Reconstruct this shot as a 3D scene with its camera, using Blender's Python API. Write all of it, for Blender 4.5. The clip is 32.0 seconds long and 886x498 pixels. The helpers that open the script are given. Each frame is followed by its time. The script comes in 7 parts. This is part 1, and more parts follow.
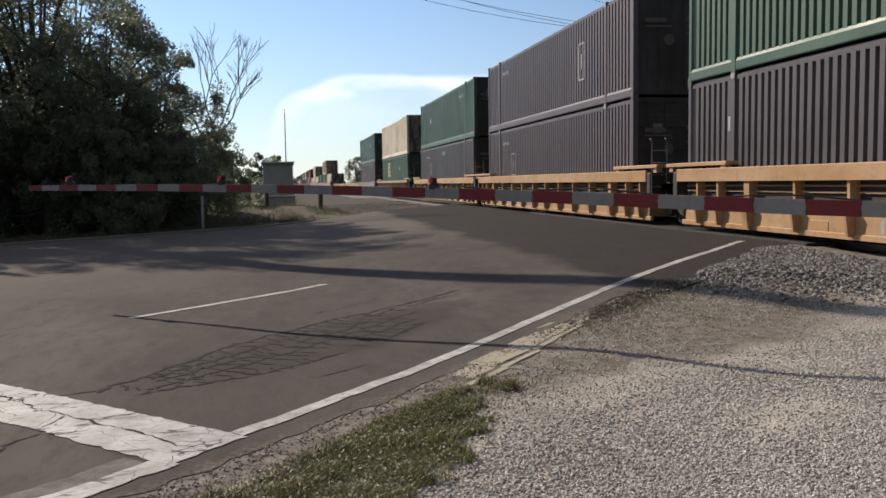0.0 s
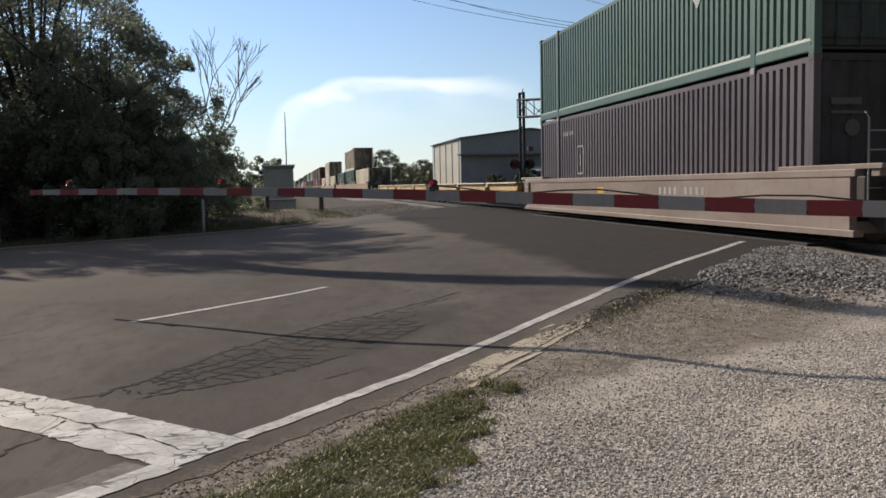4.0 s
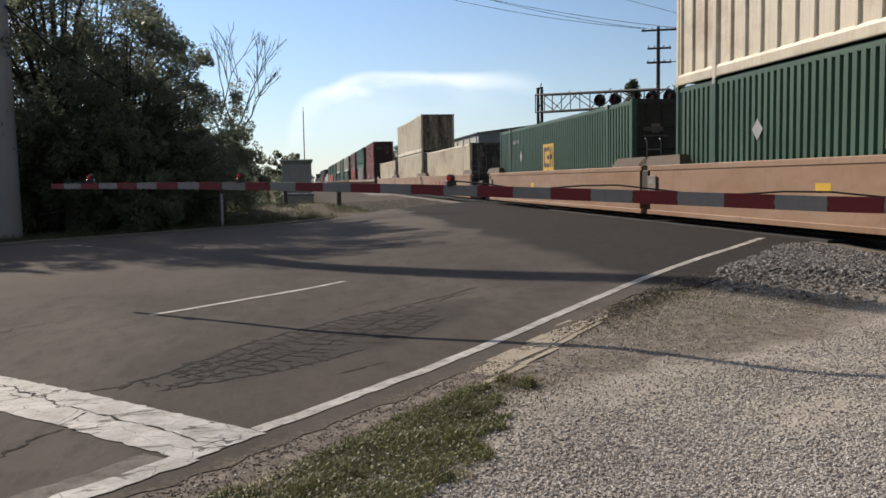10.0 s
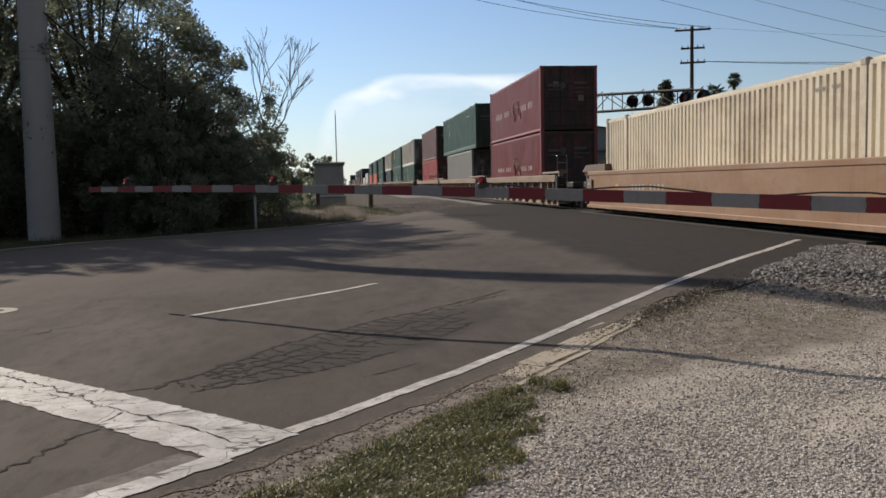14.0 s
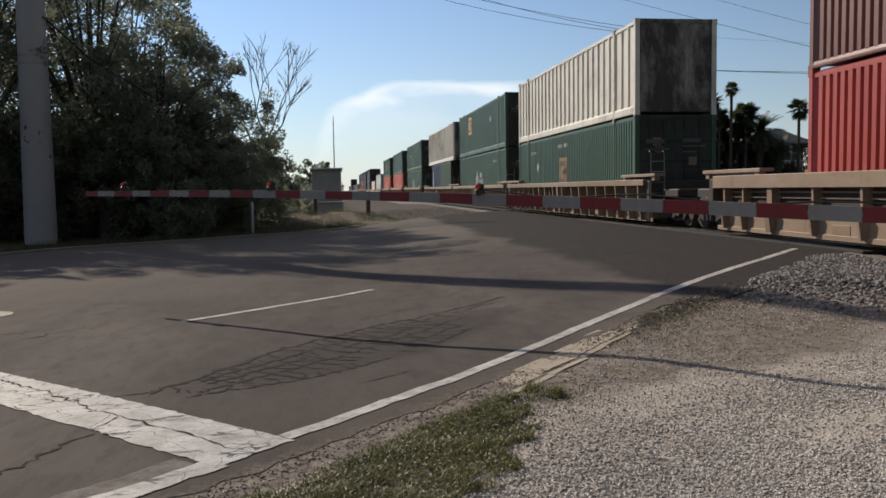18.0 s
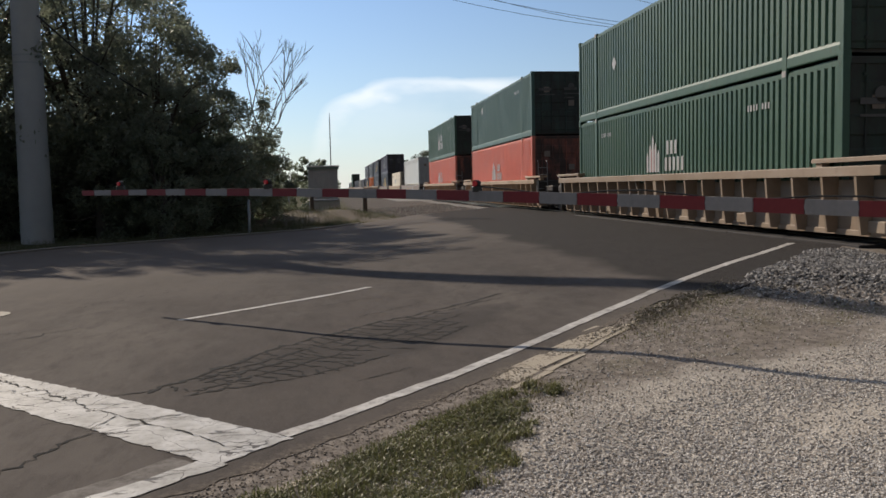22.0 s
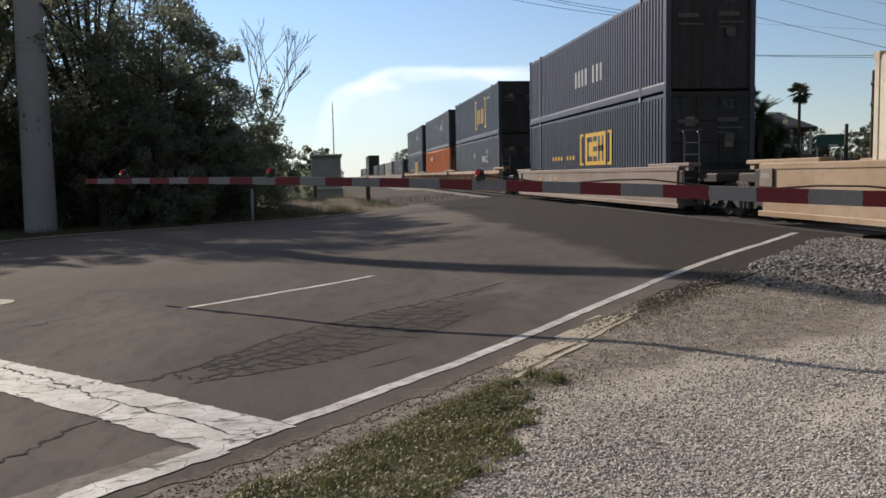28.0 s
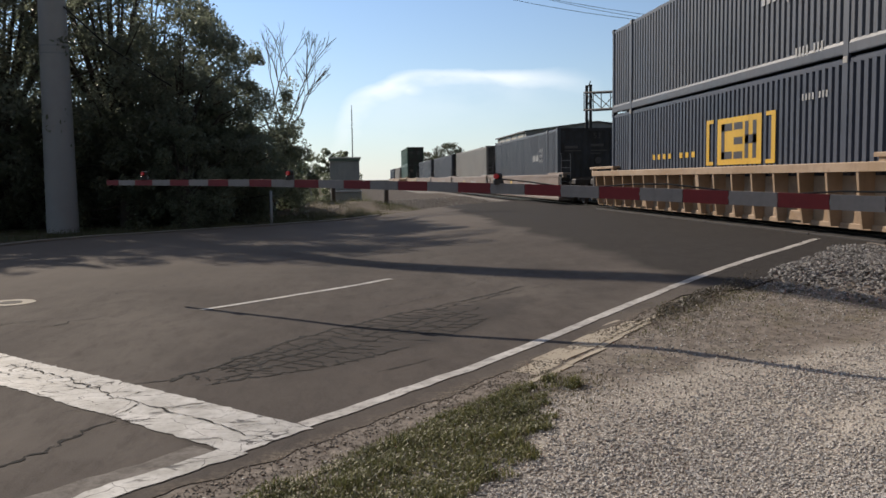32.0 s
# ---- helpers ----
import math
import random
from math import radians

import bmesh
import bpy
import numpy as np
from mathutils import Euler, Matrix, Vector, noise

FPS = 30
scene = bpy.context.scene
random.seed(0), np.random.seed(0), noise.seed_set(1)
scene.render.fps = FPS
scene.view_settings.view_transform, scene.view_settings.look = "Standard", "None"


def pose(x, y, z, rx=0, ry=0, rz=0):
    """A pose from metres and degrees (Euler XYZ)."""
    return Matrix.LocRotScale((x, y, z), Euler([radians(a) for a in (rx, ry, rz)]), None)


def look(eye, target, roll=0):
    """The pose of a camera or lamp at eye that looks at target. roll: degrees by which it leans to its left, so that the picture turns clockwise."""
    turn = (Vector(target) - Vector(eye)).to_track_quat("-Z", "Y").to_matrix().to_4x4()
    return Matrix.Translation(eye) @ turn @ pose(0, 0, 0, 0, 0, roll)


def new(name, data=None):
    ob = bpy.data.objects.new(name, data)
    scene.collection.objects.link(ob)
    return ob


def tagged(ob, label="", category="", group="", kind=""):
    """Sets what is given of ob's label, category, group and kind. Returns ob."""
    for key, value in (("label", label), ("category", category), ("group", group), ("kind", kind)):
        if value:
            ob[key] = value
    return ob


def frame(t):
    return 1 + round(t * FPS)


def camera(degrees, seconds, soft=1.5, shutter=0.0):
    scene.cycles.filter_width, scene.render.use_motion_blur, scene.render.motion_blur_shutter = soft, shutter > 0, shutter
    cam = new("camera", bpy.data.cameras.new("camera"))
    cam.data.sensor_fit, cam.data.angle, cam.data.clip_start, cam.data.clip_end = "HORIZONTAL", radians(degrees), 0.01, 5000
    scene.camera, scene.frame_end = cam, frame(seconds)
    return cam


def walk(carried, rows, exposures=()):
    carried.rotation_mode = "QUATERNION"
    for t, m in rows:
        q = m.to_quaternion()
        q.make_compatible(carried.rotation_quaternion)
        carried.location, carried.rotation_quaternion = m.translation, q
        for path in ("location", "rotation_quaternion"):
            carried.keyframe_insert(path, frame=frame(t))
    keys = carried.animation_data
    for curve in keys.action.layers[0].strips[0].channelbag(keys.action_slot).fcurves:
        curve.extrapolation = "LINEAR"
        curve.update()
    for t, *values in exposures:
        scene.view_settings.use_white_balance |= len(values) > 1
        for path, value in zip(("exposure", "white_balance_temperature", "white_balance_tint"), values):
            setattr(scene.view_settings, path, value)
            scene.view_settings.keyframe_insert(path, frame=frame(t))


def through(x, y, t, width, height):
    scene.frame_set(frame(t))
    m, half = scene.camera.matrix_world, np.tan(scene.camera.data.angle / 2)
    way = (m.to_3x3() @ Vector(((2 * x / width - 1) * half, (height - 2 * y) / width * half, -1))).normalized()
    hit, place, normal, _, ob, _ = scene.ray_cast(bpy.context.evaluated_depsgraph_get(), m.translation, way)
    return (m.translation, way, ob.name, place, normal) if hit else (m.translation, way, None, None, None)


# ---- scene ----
# ---- camera ----
cam = camera(55.2, 32.0, soft=1.6)
EYE = (0.0, 0.0, 1.6)
# seconds, then tilt, lean and turn in degrees: a phone held by hand at one spot
LOOKS = [
    (0, 85.50, 0.84, -10.67), (0.5, 85.53, 0.99, -10.78), (1, 85.55, 1.00, -10.81), (1.5, 85.56, 1.08, -10.96), (2, 85.66, 1.08, -11.11),
    (2.5, 85.72, 0.97, -11.07), (3, 85.66, 0.97, -10.86), (3.5, 85.73, 1.11, -10.79), (5.5, 85.14, 1.18, -9.45), (6, 85.10, 1.28, -9.01),
    (6.5, 85.17, 1.23, -8.90), (7, 85.05, 0.92, -8.78), (7.5, 84.98, 0.95, -8.45), (8, 84.95, 1.38, -8.51), (8.5, 85.16, 1.34, -9.62),
    (9, 85.26, 1.12, -10.05), (9.5, 85.34, 0.99, -9.87), (10, 85.34, 0.98, -9.45), (10.5, 85.29, 1.17, -9.01), (11, 85.26, 1.25, -8.46),
    (11.5, 85.29, 1.15, -8.05), (12, 85.34, 1.12, -7.97), (12.5, 85.30, 1.19, -7.72), (13, 85.31, 1.29, -7.41), (13.5, 85.39, 1.39, -7.33),
    (14, 85.52, 1.19, -7.33), (14.5, 85.50, 1.03, -7.16), (16.5, 86.20, 0.75, -8.45), (17, 86.14, 0.83, -8.43), (17.5, 85.91, 0.98, -7.65),
    (18, 85.96, 0.79, -7.50), (18.5, 85.84, 0.73, -7.45), (19, 85.84, 0.75, -7.53), (19.5, 85.86, 0.96, -7.81), (20, 85.72, 1.29, -8.04),
    (20.5, 85.58, 1.24, -8.11), (21, 85.62, 1.19, -8.06), (21.5, 85.67, 1.21, -7.93), (22, 85.75, 1.17, -7.72), (22.5, 85.64, 1.19, -7.79),
    (23, 85.51, 1.19, -7.92), (23.5, 85.54, 1.29, -8.04), (24, 85.74, 1.21, -8.30), (24.5, 85.72, 0.96, -8.24), (25, 85.52, 0.99, -7.93),
    (25.5, 85.15, 1.10, -7.53), (27.5, 85.03, 1.38, -7.75), (28, 85.01, 1.06, -7.51), (28.5, 84.90, 0.89, -7.10), (29, 84.89, 0.82, -6.80),
    (29.5, 84.92, 0.82, -6.74), (30, 84.94, 0.75, -6.71), (30.5, 84.97, 0.68, -6.57), (31, 85.09, 0.74, -6.51), (31.5, 85.22, 0.85, -6.42),
    (32, 85.26, 0.75, -6.28),
]
walk(cam, [(t, pose(*EYE, rx, ry, rz)) for t, rx, ry, rz in LOOKS],
     [(0.0, 0.04), (3.0, 0.02), (7.0, -0.03), (11.0, -0.03), (12.0, -0.12), (13.0, -0.06), (14.0, -0.14), (18.0, -0.18), (25.0, -0.18), (29.0, 0.06), (31.0, 0.07), (32.0, -0.08)])

# ---- world and sun ----
SUN_AZ, SUN_EL = -35.0, 32.0   # from +y towards +x; above the horizon
world = bpy.data.worlds.new("sky")
scene.world = world
world.use_nodes = True


def build_sky():
    nt = world.node_tree
    nd, ln = nt.nodes, nt.links
    nd.clear()
    out = nd.new("ShaderNodeOutputWorld")
    bg = nd.new("ShaderNodeBackground")
    sky = nd.new("ShaderNodeTexSky")
    sky.sky_type = "NISHITA"
    sky.sun_disc = False
    sky.sun_elevation = radians(SUN_EL)
    sky.sun_rotation = radians(SUN_AZ)
    sky.air_density, sky.dust_density, sky.ozone_density = 1.0, 0.05, 2.5
    bg.inputs["Strength"].default_value = 0.05
    # a thin anvil of cirrus low over the track, and white haze towards the horizon
    def calc(op, a, b=0.0, c=0.0):
        node = nd.new("ShaderNodeMath")
        node.operation = op
        for i, v in enumerate((a, b, c)):
            if isinstance(v, bpy.types.NodeSocket):
                ln.new(v, node.inputs[i])
            else:
                node.inputs[i].default_value = v
        return node.outputs[0]

    def ramp(fac, *stops):
        node = nd.new("ShaderNodeValToRGB")
        ln.new(fac, node.inputs[0])
        el = node.color_ramp.elements
        while len(el) < len(stops):
            el.new(0.5)
        for e, (p, v) in zip(el, stops):
            e.position, e.color = p, (v, v, v, 1)
        return node.outputs[0]

    tc = nd.new("ShaderNodeTexCoord").outputs["Generated"]
    sep = nd.new("ShaderNodeSeparateXYZ")
    ln.new(tc, sep.inputs[0])
    az = calc("ARCTAN2", sep.outputs[0], sep.outputs[1])
    up = calc("ARCSINE", sep.outputs[2])
    nz = nd.new("ShaderNodeTexNoise")
    mp = nd.new("ShaderNodeMapping")
    mp.inputs["Scale"].default_value = (9, 9, 22)
    ln.new(tc, mp.inputs[0])
    ln.new(mp.outputs[0], nz.inputs[0])
    nz.inputs["Scale"].default_value, nz.inputs["Detail"].default_value = 1.0, 7.0
    wisp = nz.outputs[0]
    ruffle = calc("SUBTRACT", wisp, 0.5)
    dx = calc("DIVIDE", calc("SUBTRACT", az, radians(7.6)), radians(8.6))
    dx = calc("ADD", calc("MINIMUM", dx, 0.0), calc("MULTIPLY", calc("MAXIMUM", dx, 0.0), 0.62))
    fade = ramp(calc("MULTIPLY", az, 180 / math.pi / 20), (0.0, 0.6), (0.2, 1.0), (0.55, 0.9), (0.85, 0.0))
    dy = calc("DIVIDE", calc("SUBTRACT", up, radians(1.6)), radians(5.6))
    four = calc("ADD", calc("POWER", calc("ABSOLUTE", dx), 3.0), calc("POWER", calc("ABSOLUTE", dy), 3.0))
    dd = calc("ADD", calc("POWER", four, 0.333), calc("MULTIPLY", ruffle, 0.3))
    rim = ramp(calc("MULTIPLY", dd, 0.8), (0.2, 0.12), (0.64, 0.28), (0.74, 0.9), (0.765, 0.85), (0.82, 0.0))
    # a small curl under the rim
    px = calc("DIVIDE", calc("SUBTRACT", az, radians(4.0)), radians(1.5))
    py = calc("DIVIDE", calc("SUBTRACT", up, radians(5.9)), radians(0.75))
    pd = calc("SQRT", calc("ADD", calc("MULTIPLY", px, px), calc("MULTIPLY", py, py)))
    puff = ramp(calc("ADD", calc("MULTIPLY", pd, 0.6), calc("MULTIPLY", ruffle, 1.6)), (0.1, 0.8), (0.6, 0.0))
    high = ramp(calc("MULTIPLY", up, 180 / math.pi / 10), (0.2, 0.35), (0.5, 1.0))
    veil = ramp(wisp, (0.34, 0.35), (0.62, 1.0))
    cloud = calc("MULTIPLY", calc("MULTIPLY", calc("MAXIMUM", calc("MULTIPLY", rim, fade), puff), veil), high)
    # the haze glows round the sun and fades on the far side of the sky
    sunward = nd.new("ShaderNodeVectorMath")
    sunward.operation = "DOT_PRODUCT"
    ln.new(tc, sunward.inputs[0])
    sunward.inputs[1].default_value = (math.sin(radians(SUN_AZ)) * math.cos(radians(SUN_EL)), math.cos(radians(SUN_AZ)) * math.cos(radians(SUN_EL)), math.sin(radians(SUN_EL)))
    side = calc("POWER", calc("MAXIMUM", calc("MULTIPLY_ADD", sunward.outputs["Value"], 0.5, 0.5), 0.0), 2.2)
    haze = calc("MULTIPLY", calc("MULTIPLY", calc("POWER", 2.718, calc("MULTIPLY", calc("MAXIMUM", up, 0.0), -9.0)), side), 0.85)
    lift = nd.new("ShaderNodeMix")
    lift.data_type, lift.blend_type = "RGBA", "MULTIPLY"
    lift.inputs[0].default_value = 1.0
    # the unseen sky overhead is desaturated to take blue out of its light
    soft = nd.new("ShaderNodeHueSaturation")
    ln.new(sky.outputs[0], soft.inputs["Color"])
    ln.new(calc("SUBTRACT", 1.0, ramp(calc("MULTIPLY", up, 2 / math.pi), (0.22, 0.0), (0.55, 0.78))), soft.inputs["Saturation"])
    ln.new(soft.outputs[0], lift.inputs[6])
    gain = nd.new("ShaderNodeCombineColor")
    for i, (k, away) in enumerate(((1.68, 1.08), (1.9, 0.95), (2.3, 0.85))):
        ln.new(calc("MULTIPLY_ADD", side, k, away), gain.inputs[i])
    ln.new(gain.outputs[0], lift.inputs[7])
    mix = nd.new("ShaderNodeMix")
    mix.data_type = "RGBA"
    ln.new(haze, mix.inputs[0])
    ln.new(lift.outputs[2], mix.inputs[6])
    mix.inputs[7].default_value = (12.5, 14.8, 16.8, 1)
    mix2 = nd.new("ShaderNodeMix")
    mix2.data_type = "RGBA"
    ln.new(calc("MULTIPLY", cloud, 0.85), mix2.inputs[0])
    ln.new(mix.outputs[2], mix2.inputs[6])
    mix2.inputs[7].default_value = (25.0, 25.5, 25.5, 1)
    ln.new(mix2.outputs[2], bg.inputs["Color"])
    ln.new(bg.outputs[0], out.inputs["Surface"])
    return nt, sky, bg


build_sky()
sun = new("sun", bpy.data.lights.new("sun", "SUN"))
sun.data.energy, sun.data.angle, sun.data.color = 4.5, radians(0.6), (1.0, 0.87, 0.715)
_a, _e = radians(SUN_AZ), radians(SUN_EL)
sun.matrix_world = look((40 * math.sin(_a) * math.cos(_e), 40 * math.cos(_a) * math.cos(_e), 40 * math.sin(_e)), (0, 0, 0))

# ---- materials ----
class Nodes:
    """A node material in the making."""

    def __init__(self, name):
        self.mat = bpy.data.materials.new(name)
        self.mat.use_nodes = True
        self.nt = self.mat.node_tree
        self.bsdf = self.nt.nodes["Principled BSDF"]
        self.geo = None

    def add(self, kind, **inputs):
        node = self.nt.nodes.new("ShaderNode" + kind)
        for key, value in inputs.items():
            self.put(node.inputs[key.replace("_", " ")], value)
        return node

    def put(self, socket, value):
        if isinstance(value, bpy.types.NodeSocket):
            self.nt.links.new(value, socket)
        else:
            socket.default_value = value

    def coord(self, kind="Object"):
        return self.add("TexCoord").outputs[kind]

    def world_place(self):
        return self.add("NewGeometry").outputs["Position"]

    def scaled(self, vec, scale, move=(0, 0, 0), turn=(0, 0, 0)):
        node = self.add("Mapping", Vector=vec)
        node.inputs["Scale"].default_value = scale
        node.inputs["Location"].default_value = move
        node.inputs["Rotation"].default_value = turn
        return node.outputs[0]

    def noise(self, vec, scale, detail=4.0, rough=0.55):
        return self.add("TexNoise", Vector=vec, Scale=scale, Detail=detail, Roughness=rough).outputs[0]

    def voronoi(self, vec, scale, feature="F1", out="Distance"):
        node = self.add("TexVoronoi", Vector=vec)
        node.feature = feature
        node.inputs["Scale"].default_value = scale
        return node.outputs[out]

    def ramp(self, fac, *stops):
        node = self.add("ValToRGB", Fac=fac)
        el = node.color_ramp.elements
        while len(el) < len(stops):
            el.new(0.5)
        for e, (pos, col) in zip(el, stops):
            e.position = pos
            e.color = (*col, 1) if isinstance(col, tuple) else (col, col, col, 1)
        return node.outputs[0]

    def math(self, op, a, b=0.0, clamp=False):
        node = self.add("Math")
        node.operation, node.use_clamp = op, clamp
        self.put(node.inputs[0], a)
        self.put(node.inputs[1], b)
        return node.outputs[0]

    def mix(self, fac, a, b, blend="MIX"):
        node = self.add("Mix")
        node.data_type, node.blend_type = "RGBA", blend
        for i, v in ((0, fac), (6, a), (7, b)):
            if isinstance(v, tuple):
                v = (*v, 1)[:4]
            self.put(node.inputs[i], v)
        return node.outputs[2]

    def bump(self, height, strength=0.3, distance=0.01):
        node = self.add("Bump", Height=height, Strength=strength, Distance=distance)
        self.put(self.bsdf.inputs["Normal"], node.outputs[0])

    def done(self, color, rough=0.6, metal=0.0, spec=0.5):
        self.put(self.bsdf.inputs["Base Color"], (*color, 1) if isinstance(color, tuple) else color)
        self.put(self.bsdf.inputs["Roughness"], rough)
        self.bsdf.inputs["Metallic"].default_value = metal
        self.bsdf.inputs["Specular IOR Level"].default_value = spec
        return self.mat


def tint(c, k):
    return tuple(min(1.0, v * k) for v in c)


def paint(name, color, dirt=0.5, rough=0.5, rust=0.3, stain=0.0, grime_shade=0.0):
    """Weathered paint on steel: faded patches, rain streaks, rust spots; container ends also get a dark film of grime
    and painted-in shade.
    """
    n = Nodes(name)
    v = n.coord()
    rnd = n.add("ObjectInfo").outputs["Random"]
    moved = n.add("VectorMath", Vector=v)
    moved.operation = "ADD"
    shift = n.math("MULTIPLY", rnd, 40.0)
    n.put(moved.inputs[1], shift)
    v = moved.outputs[0]
    patch = n.noise(v, 0.55, 5, 0.6)
    streak = n.noise(n.scaled(v, (5.0, 5.0, 0.35)), 1.6, 5, 0.6)
    fine = n.noise(v, 26.0, 3)
    col = n.mix(n.ramp(patch, (0.3, 0.0), (0.75, 0.55)), tint(color, 0.78), tint(color, 1.2))
    col = n.mix(n.math("MULTIPLY", n.ramp(streak, (0.5, 0.0), (0.78, 1.0)), dirt), col, tint(color, 0.42))
    col = n.mix(n.math("MULTIPLY", n.ramp(fine, (0.45, 0.0), (0.75, 1.0)), 0.18), col, tint(color, 1.4))
    spot = n.noise(n.scaled(v, (2.0, 2.0, 1.0)), 3.1, 8, 0.7)
    col = n.mix(n.math("MULTIPLY", n.ramp(spot, (0.62, 0.0), (0.7, 1.0)), rust), col, (0.13, 0.055, 0.028))
    if stain:
        blotch = n.noise(n.scaled(v, (1.0, 0.5, 0.8)), 0.6, 7, 0.7)
        col = n.mix(n.math("MULTIPLY", n.ramp(blotch, (0.5, 0.0), (0.7, 1.0)), stain), col, (0.27, 0.17, 0.1))
    # blotchy dark film: part grime, part shade put into the colour
    if grime_shade:
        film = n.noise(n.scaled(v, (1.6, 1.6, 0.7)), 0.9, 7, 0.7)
        col = n.mix(n.math("MULTIPLY", n.ramp(film, (0.3, 0.45), (0.56, 1.0)), grime_shade), col, (0.028, 0.024, 0.022))
    n.bump(fine, 0.08, 0.002)
    return n.done(col, n.ramp(patch, (0.2, rough - 0.12), (0.8, rough + 0.15)))


def plain(name, color, rough=0.7, vary=0.25, scale=4.0, metal=0.0, bump=0.1):
    n = Nodes(name)
    v = n.coord()
    a = n.noise(v, scale, 6, 0.6)
    b = n.noise(v, scale * 9, 4, 0.6)
    col = n.mix(a, tint(color, 1 - vary), tint(color, 1 + vary))
    col = n.mix(n.math("MULTIPLY", b, 0.35), col, tint(color, 1 - 1.3 * vary))
    n.bump(b, bump, 0.01)
    return n.done(col, rough, metal)


def glow(name, color, strength):
    n = Nodes(name)
    n.bsdf.inputs["Emission Color"].default_value = (*color, 1)
    n.bsdf.inputs["Emission Strength"].default_value = strength
    return n.done(color, 0.4)


ROAD_AZ = radians(43.8)
ALONG = Vector((math.sin(ROAD_AZ), math.cos(ROAD_AZ)))
LEFT = Vector((-ALONG.y, ALONG.x))
CORNER = Vector((-0.37, 5.48))   # where the stop line meets the edge line


def on_road(a, l):
    """Plan place from metres along the road past the stop line, and metres left of the edge line."""
    return CORNER + ALONG * a + LEFT * l


def to_road(x, y):
    q = Vector((x, y)) - CORNER
    return q.dot(ALONG), q.dot(LEFT)


RISE_X = (-30, 0, 1, 2, 4, 6, 8.7, 9.6, 12.0, 13.5, 17, 22, 40)
RISE_Z = (0, 0, 0.03, 0.09, 0.25, 0.34, 0.40, 0.42, 0.42, 0.38, 0.2, 0.05, 0.0)


def rise(x):
    """Height of the road over the lot as it climbs to the tracks."""
    return float(np.interp(x, RISE_X, RISE_Z))


def asphalt():
    n = Nodes("asphalt")
    v = n.world_place()
    sep = n.add("SeparateXYZ", Vector=v)
    big = n.noise(v, 0.28, 5, 0.6)
    mid = n.noise(v, 1.7, 6, 0.65)
    grain = n.voronoi(v, 95.0)
    fine = n.noise(v, 60.0, 3)
    # tyre lanes run along the road
    lane = n.noise(n.scaled(v, (1.0, 0.06, 1.0), turn=(0, 0, ROAD_AZ)), 0.9, 4)
    old = n.mix(n.ramp(big, (0.3, 0.0), (0.7, 1.0)), (0.052, 0.042, 0.038), (0.122, 0.101, 0.089))
    old = n.mix(n.math("MULTIPLY", lane, 0.55), old, (0.05, 0.043, 0.041))
    # oil-dark wheel paths and pale drifts of sand
    path = n.noise(n.scaled(v, (1.0, 0.03, 1.0), turn=(0, 0, ROAD_AZ)), 0.42, 3)
    old = n.mix(n.ramp(path, (0.45, 0.0), (0.62, 0.65)), old, (0.04, 0.034, 0.032))
    drift = n.noise(n.scaled(v, (0.25, 0.1, 1.0), turn=(0, 0, 0.35)), 1.1, 6, 0.65)
    old = n.mix(n.ramp(drift, (0.5, 0.0), (0.66, 0.75)), old, (0.17, 0.148, 0.13))
    old = n.mix(n.ramp(mid, (0.35, 0.0), (0.7, 0.35)), old, (0.12, 0.107, 0.097))
    blot = n.noise(n.scaled(v, (1.0, 0.35, 1.0), turn=(0, 0, ROAD_AZ)), 5.5, 6, 0.7)
    old = n.mix(n.ramp(blot, (0.48, 0.0), (0.68, 0.5)), old, (0.042, 0.035, 0.033))
    speck = n.noise(v, 22.0, 5, 0.75)
    old = n.mix(n.ramp(speck, (0.58, 0.0), (0.72, 0.4)), old, (0.19, 0.165, 0.145))
    # the far lanes lie dusty and bleached
    out_l = n.math("SUBTRACT", CORNER.x * math.cos(ROAD_AZ) - CORNER.y * math.sin(ROAD_AZ), n.add("SeparateXYZ", Vector=n.scaled(v, (1, 1, 1), turn=(0, 0, ROAD_AZ))).outputs[0])
    bleach = n.ramp(n.math("MULTIPLY", n.math("ADD", out_l, n.math("MULTIPLY", n.noise(n.scaled(v, (1.0, 0.15, 1.0), turn=(0, 0, ROAD_AZ)), 0.8, 5), 6.0)), 0.05), (0.45, 0.0), (0.75, 0.7))
    old = n.mix(bleach, old, (0.168, 0.146, 0.13))
    fresh = n.mix(n.ramp(blot, (0.35, 0.0), (0.65, 1.0)), (0.0125, 0.0105, 0.0102), (0.025, 0.0212, 0.0205))
    # newer asphalt on the ramp beside the track, with a ragged border
    edge = n.math("ADD", sep.outputs[0], n.math("MULTIPLY", n.math("SUBTRACT", n.noise(v, 0.6, 5), 0.5), 1.3))
    newer = n.ramp(n.math("MULTIPLY", n.math("SUBTRACT", edge, 4.2), 1.4), (0.0, 0.0), (0.6, 1.0))
    col = n.mix(newer, old, fresh)
    col = n.mix(n.math("MULTIPLY", n.ramp(grain, (0.25, 0.0), (0.6, 1.0)), 0.25), col, (0.15, 0.14, 0.13))
    # the broken patch in the wheel path lies darker
    rot = n.add("Mapping", Vector=v)
    rot.vector_type = "POINT"
    rot.inputs["Rotation"].default_value = (0, 0, ROAD_AZ)
    rs = n.add("SeparateXYZ", Vector=rot.outputs[0])
    c = on_road(3.0, 1.6)
    cx = c.x * math.cos(ROAD_AZ) - c.y * math.sin(ROAD_AZ)
    cy = c.x * math.sin(ROAD_AZ) + c.y * math.cos(ROAD_AZ)
    dx = n.math("MULTIPLY", n.math("SUBTRACT", rs.outputs[0], cx), 1 / 0.75)
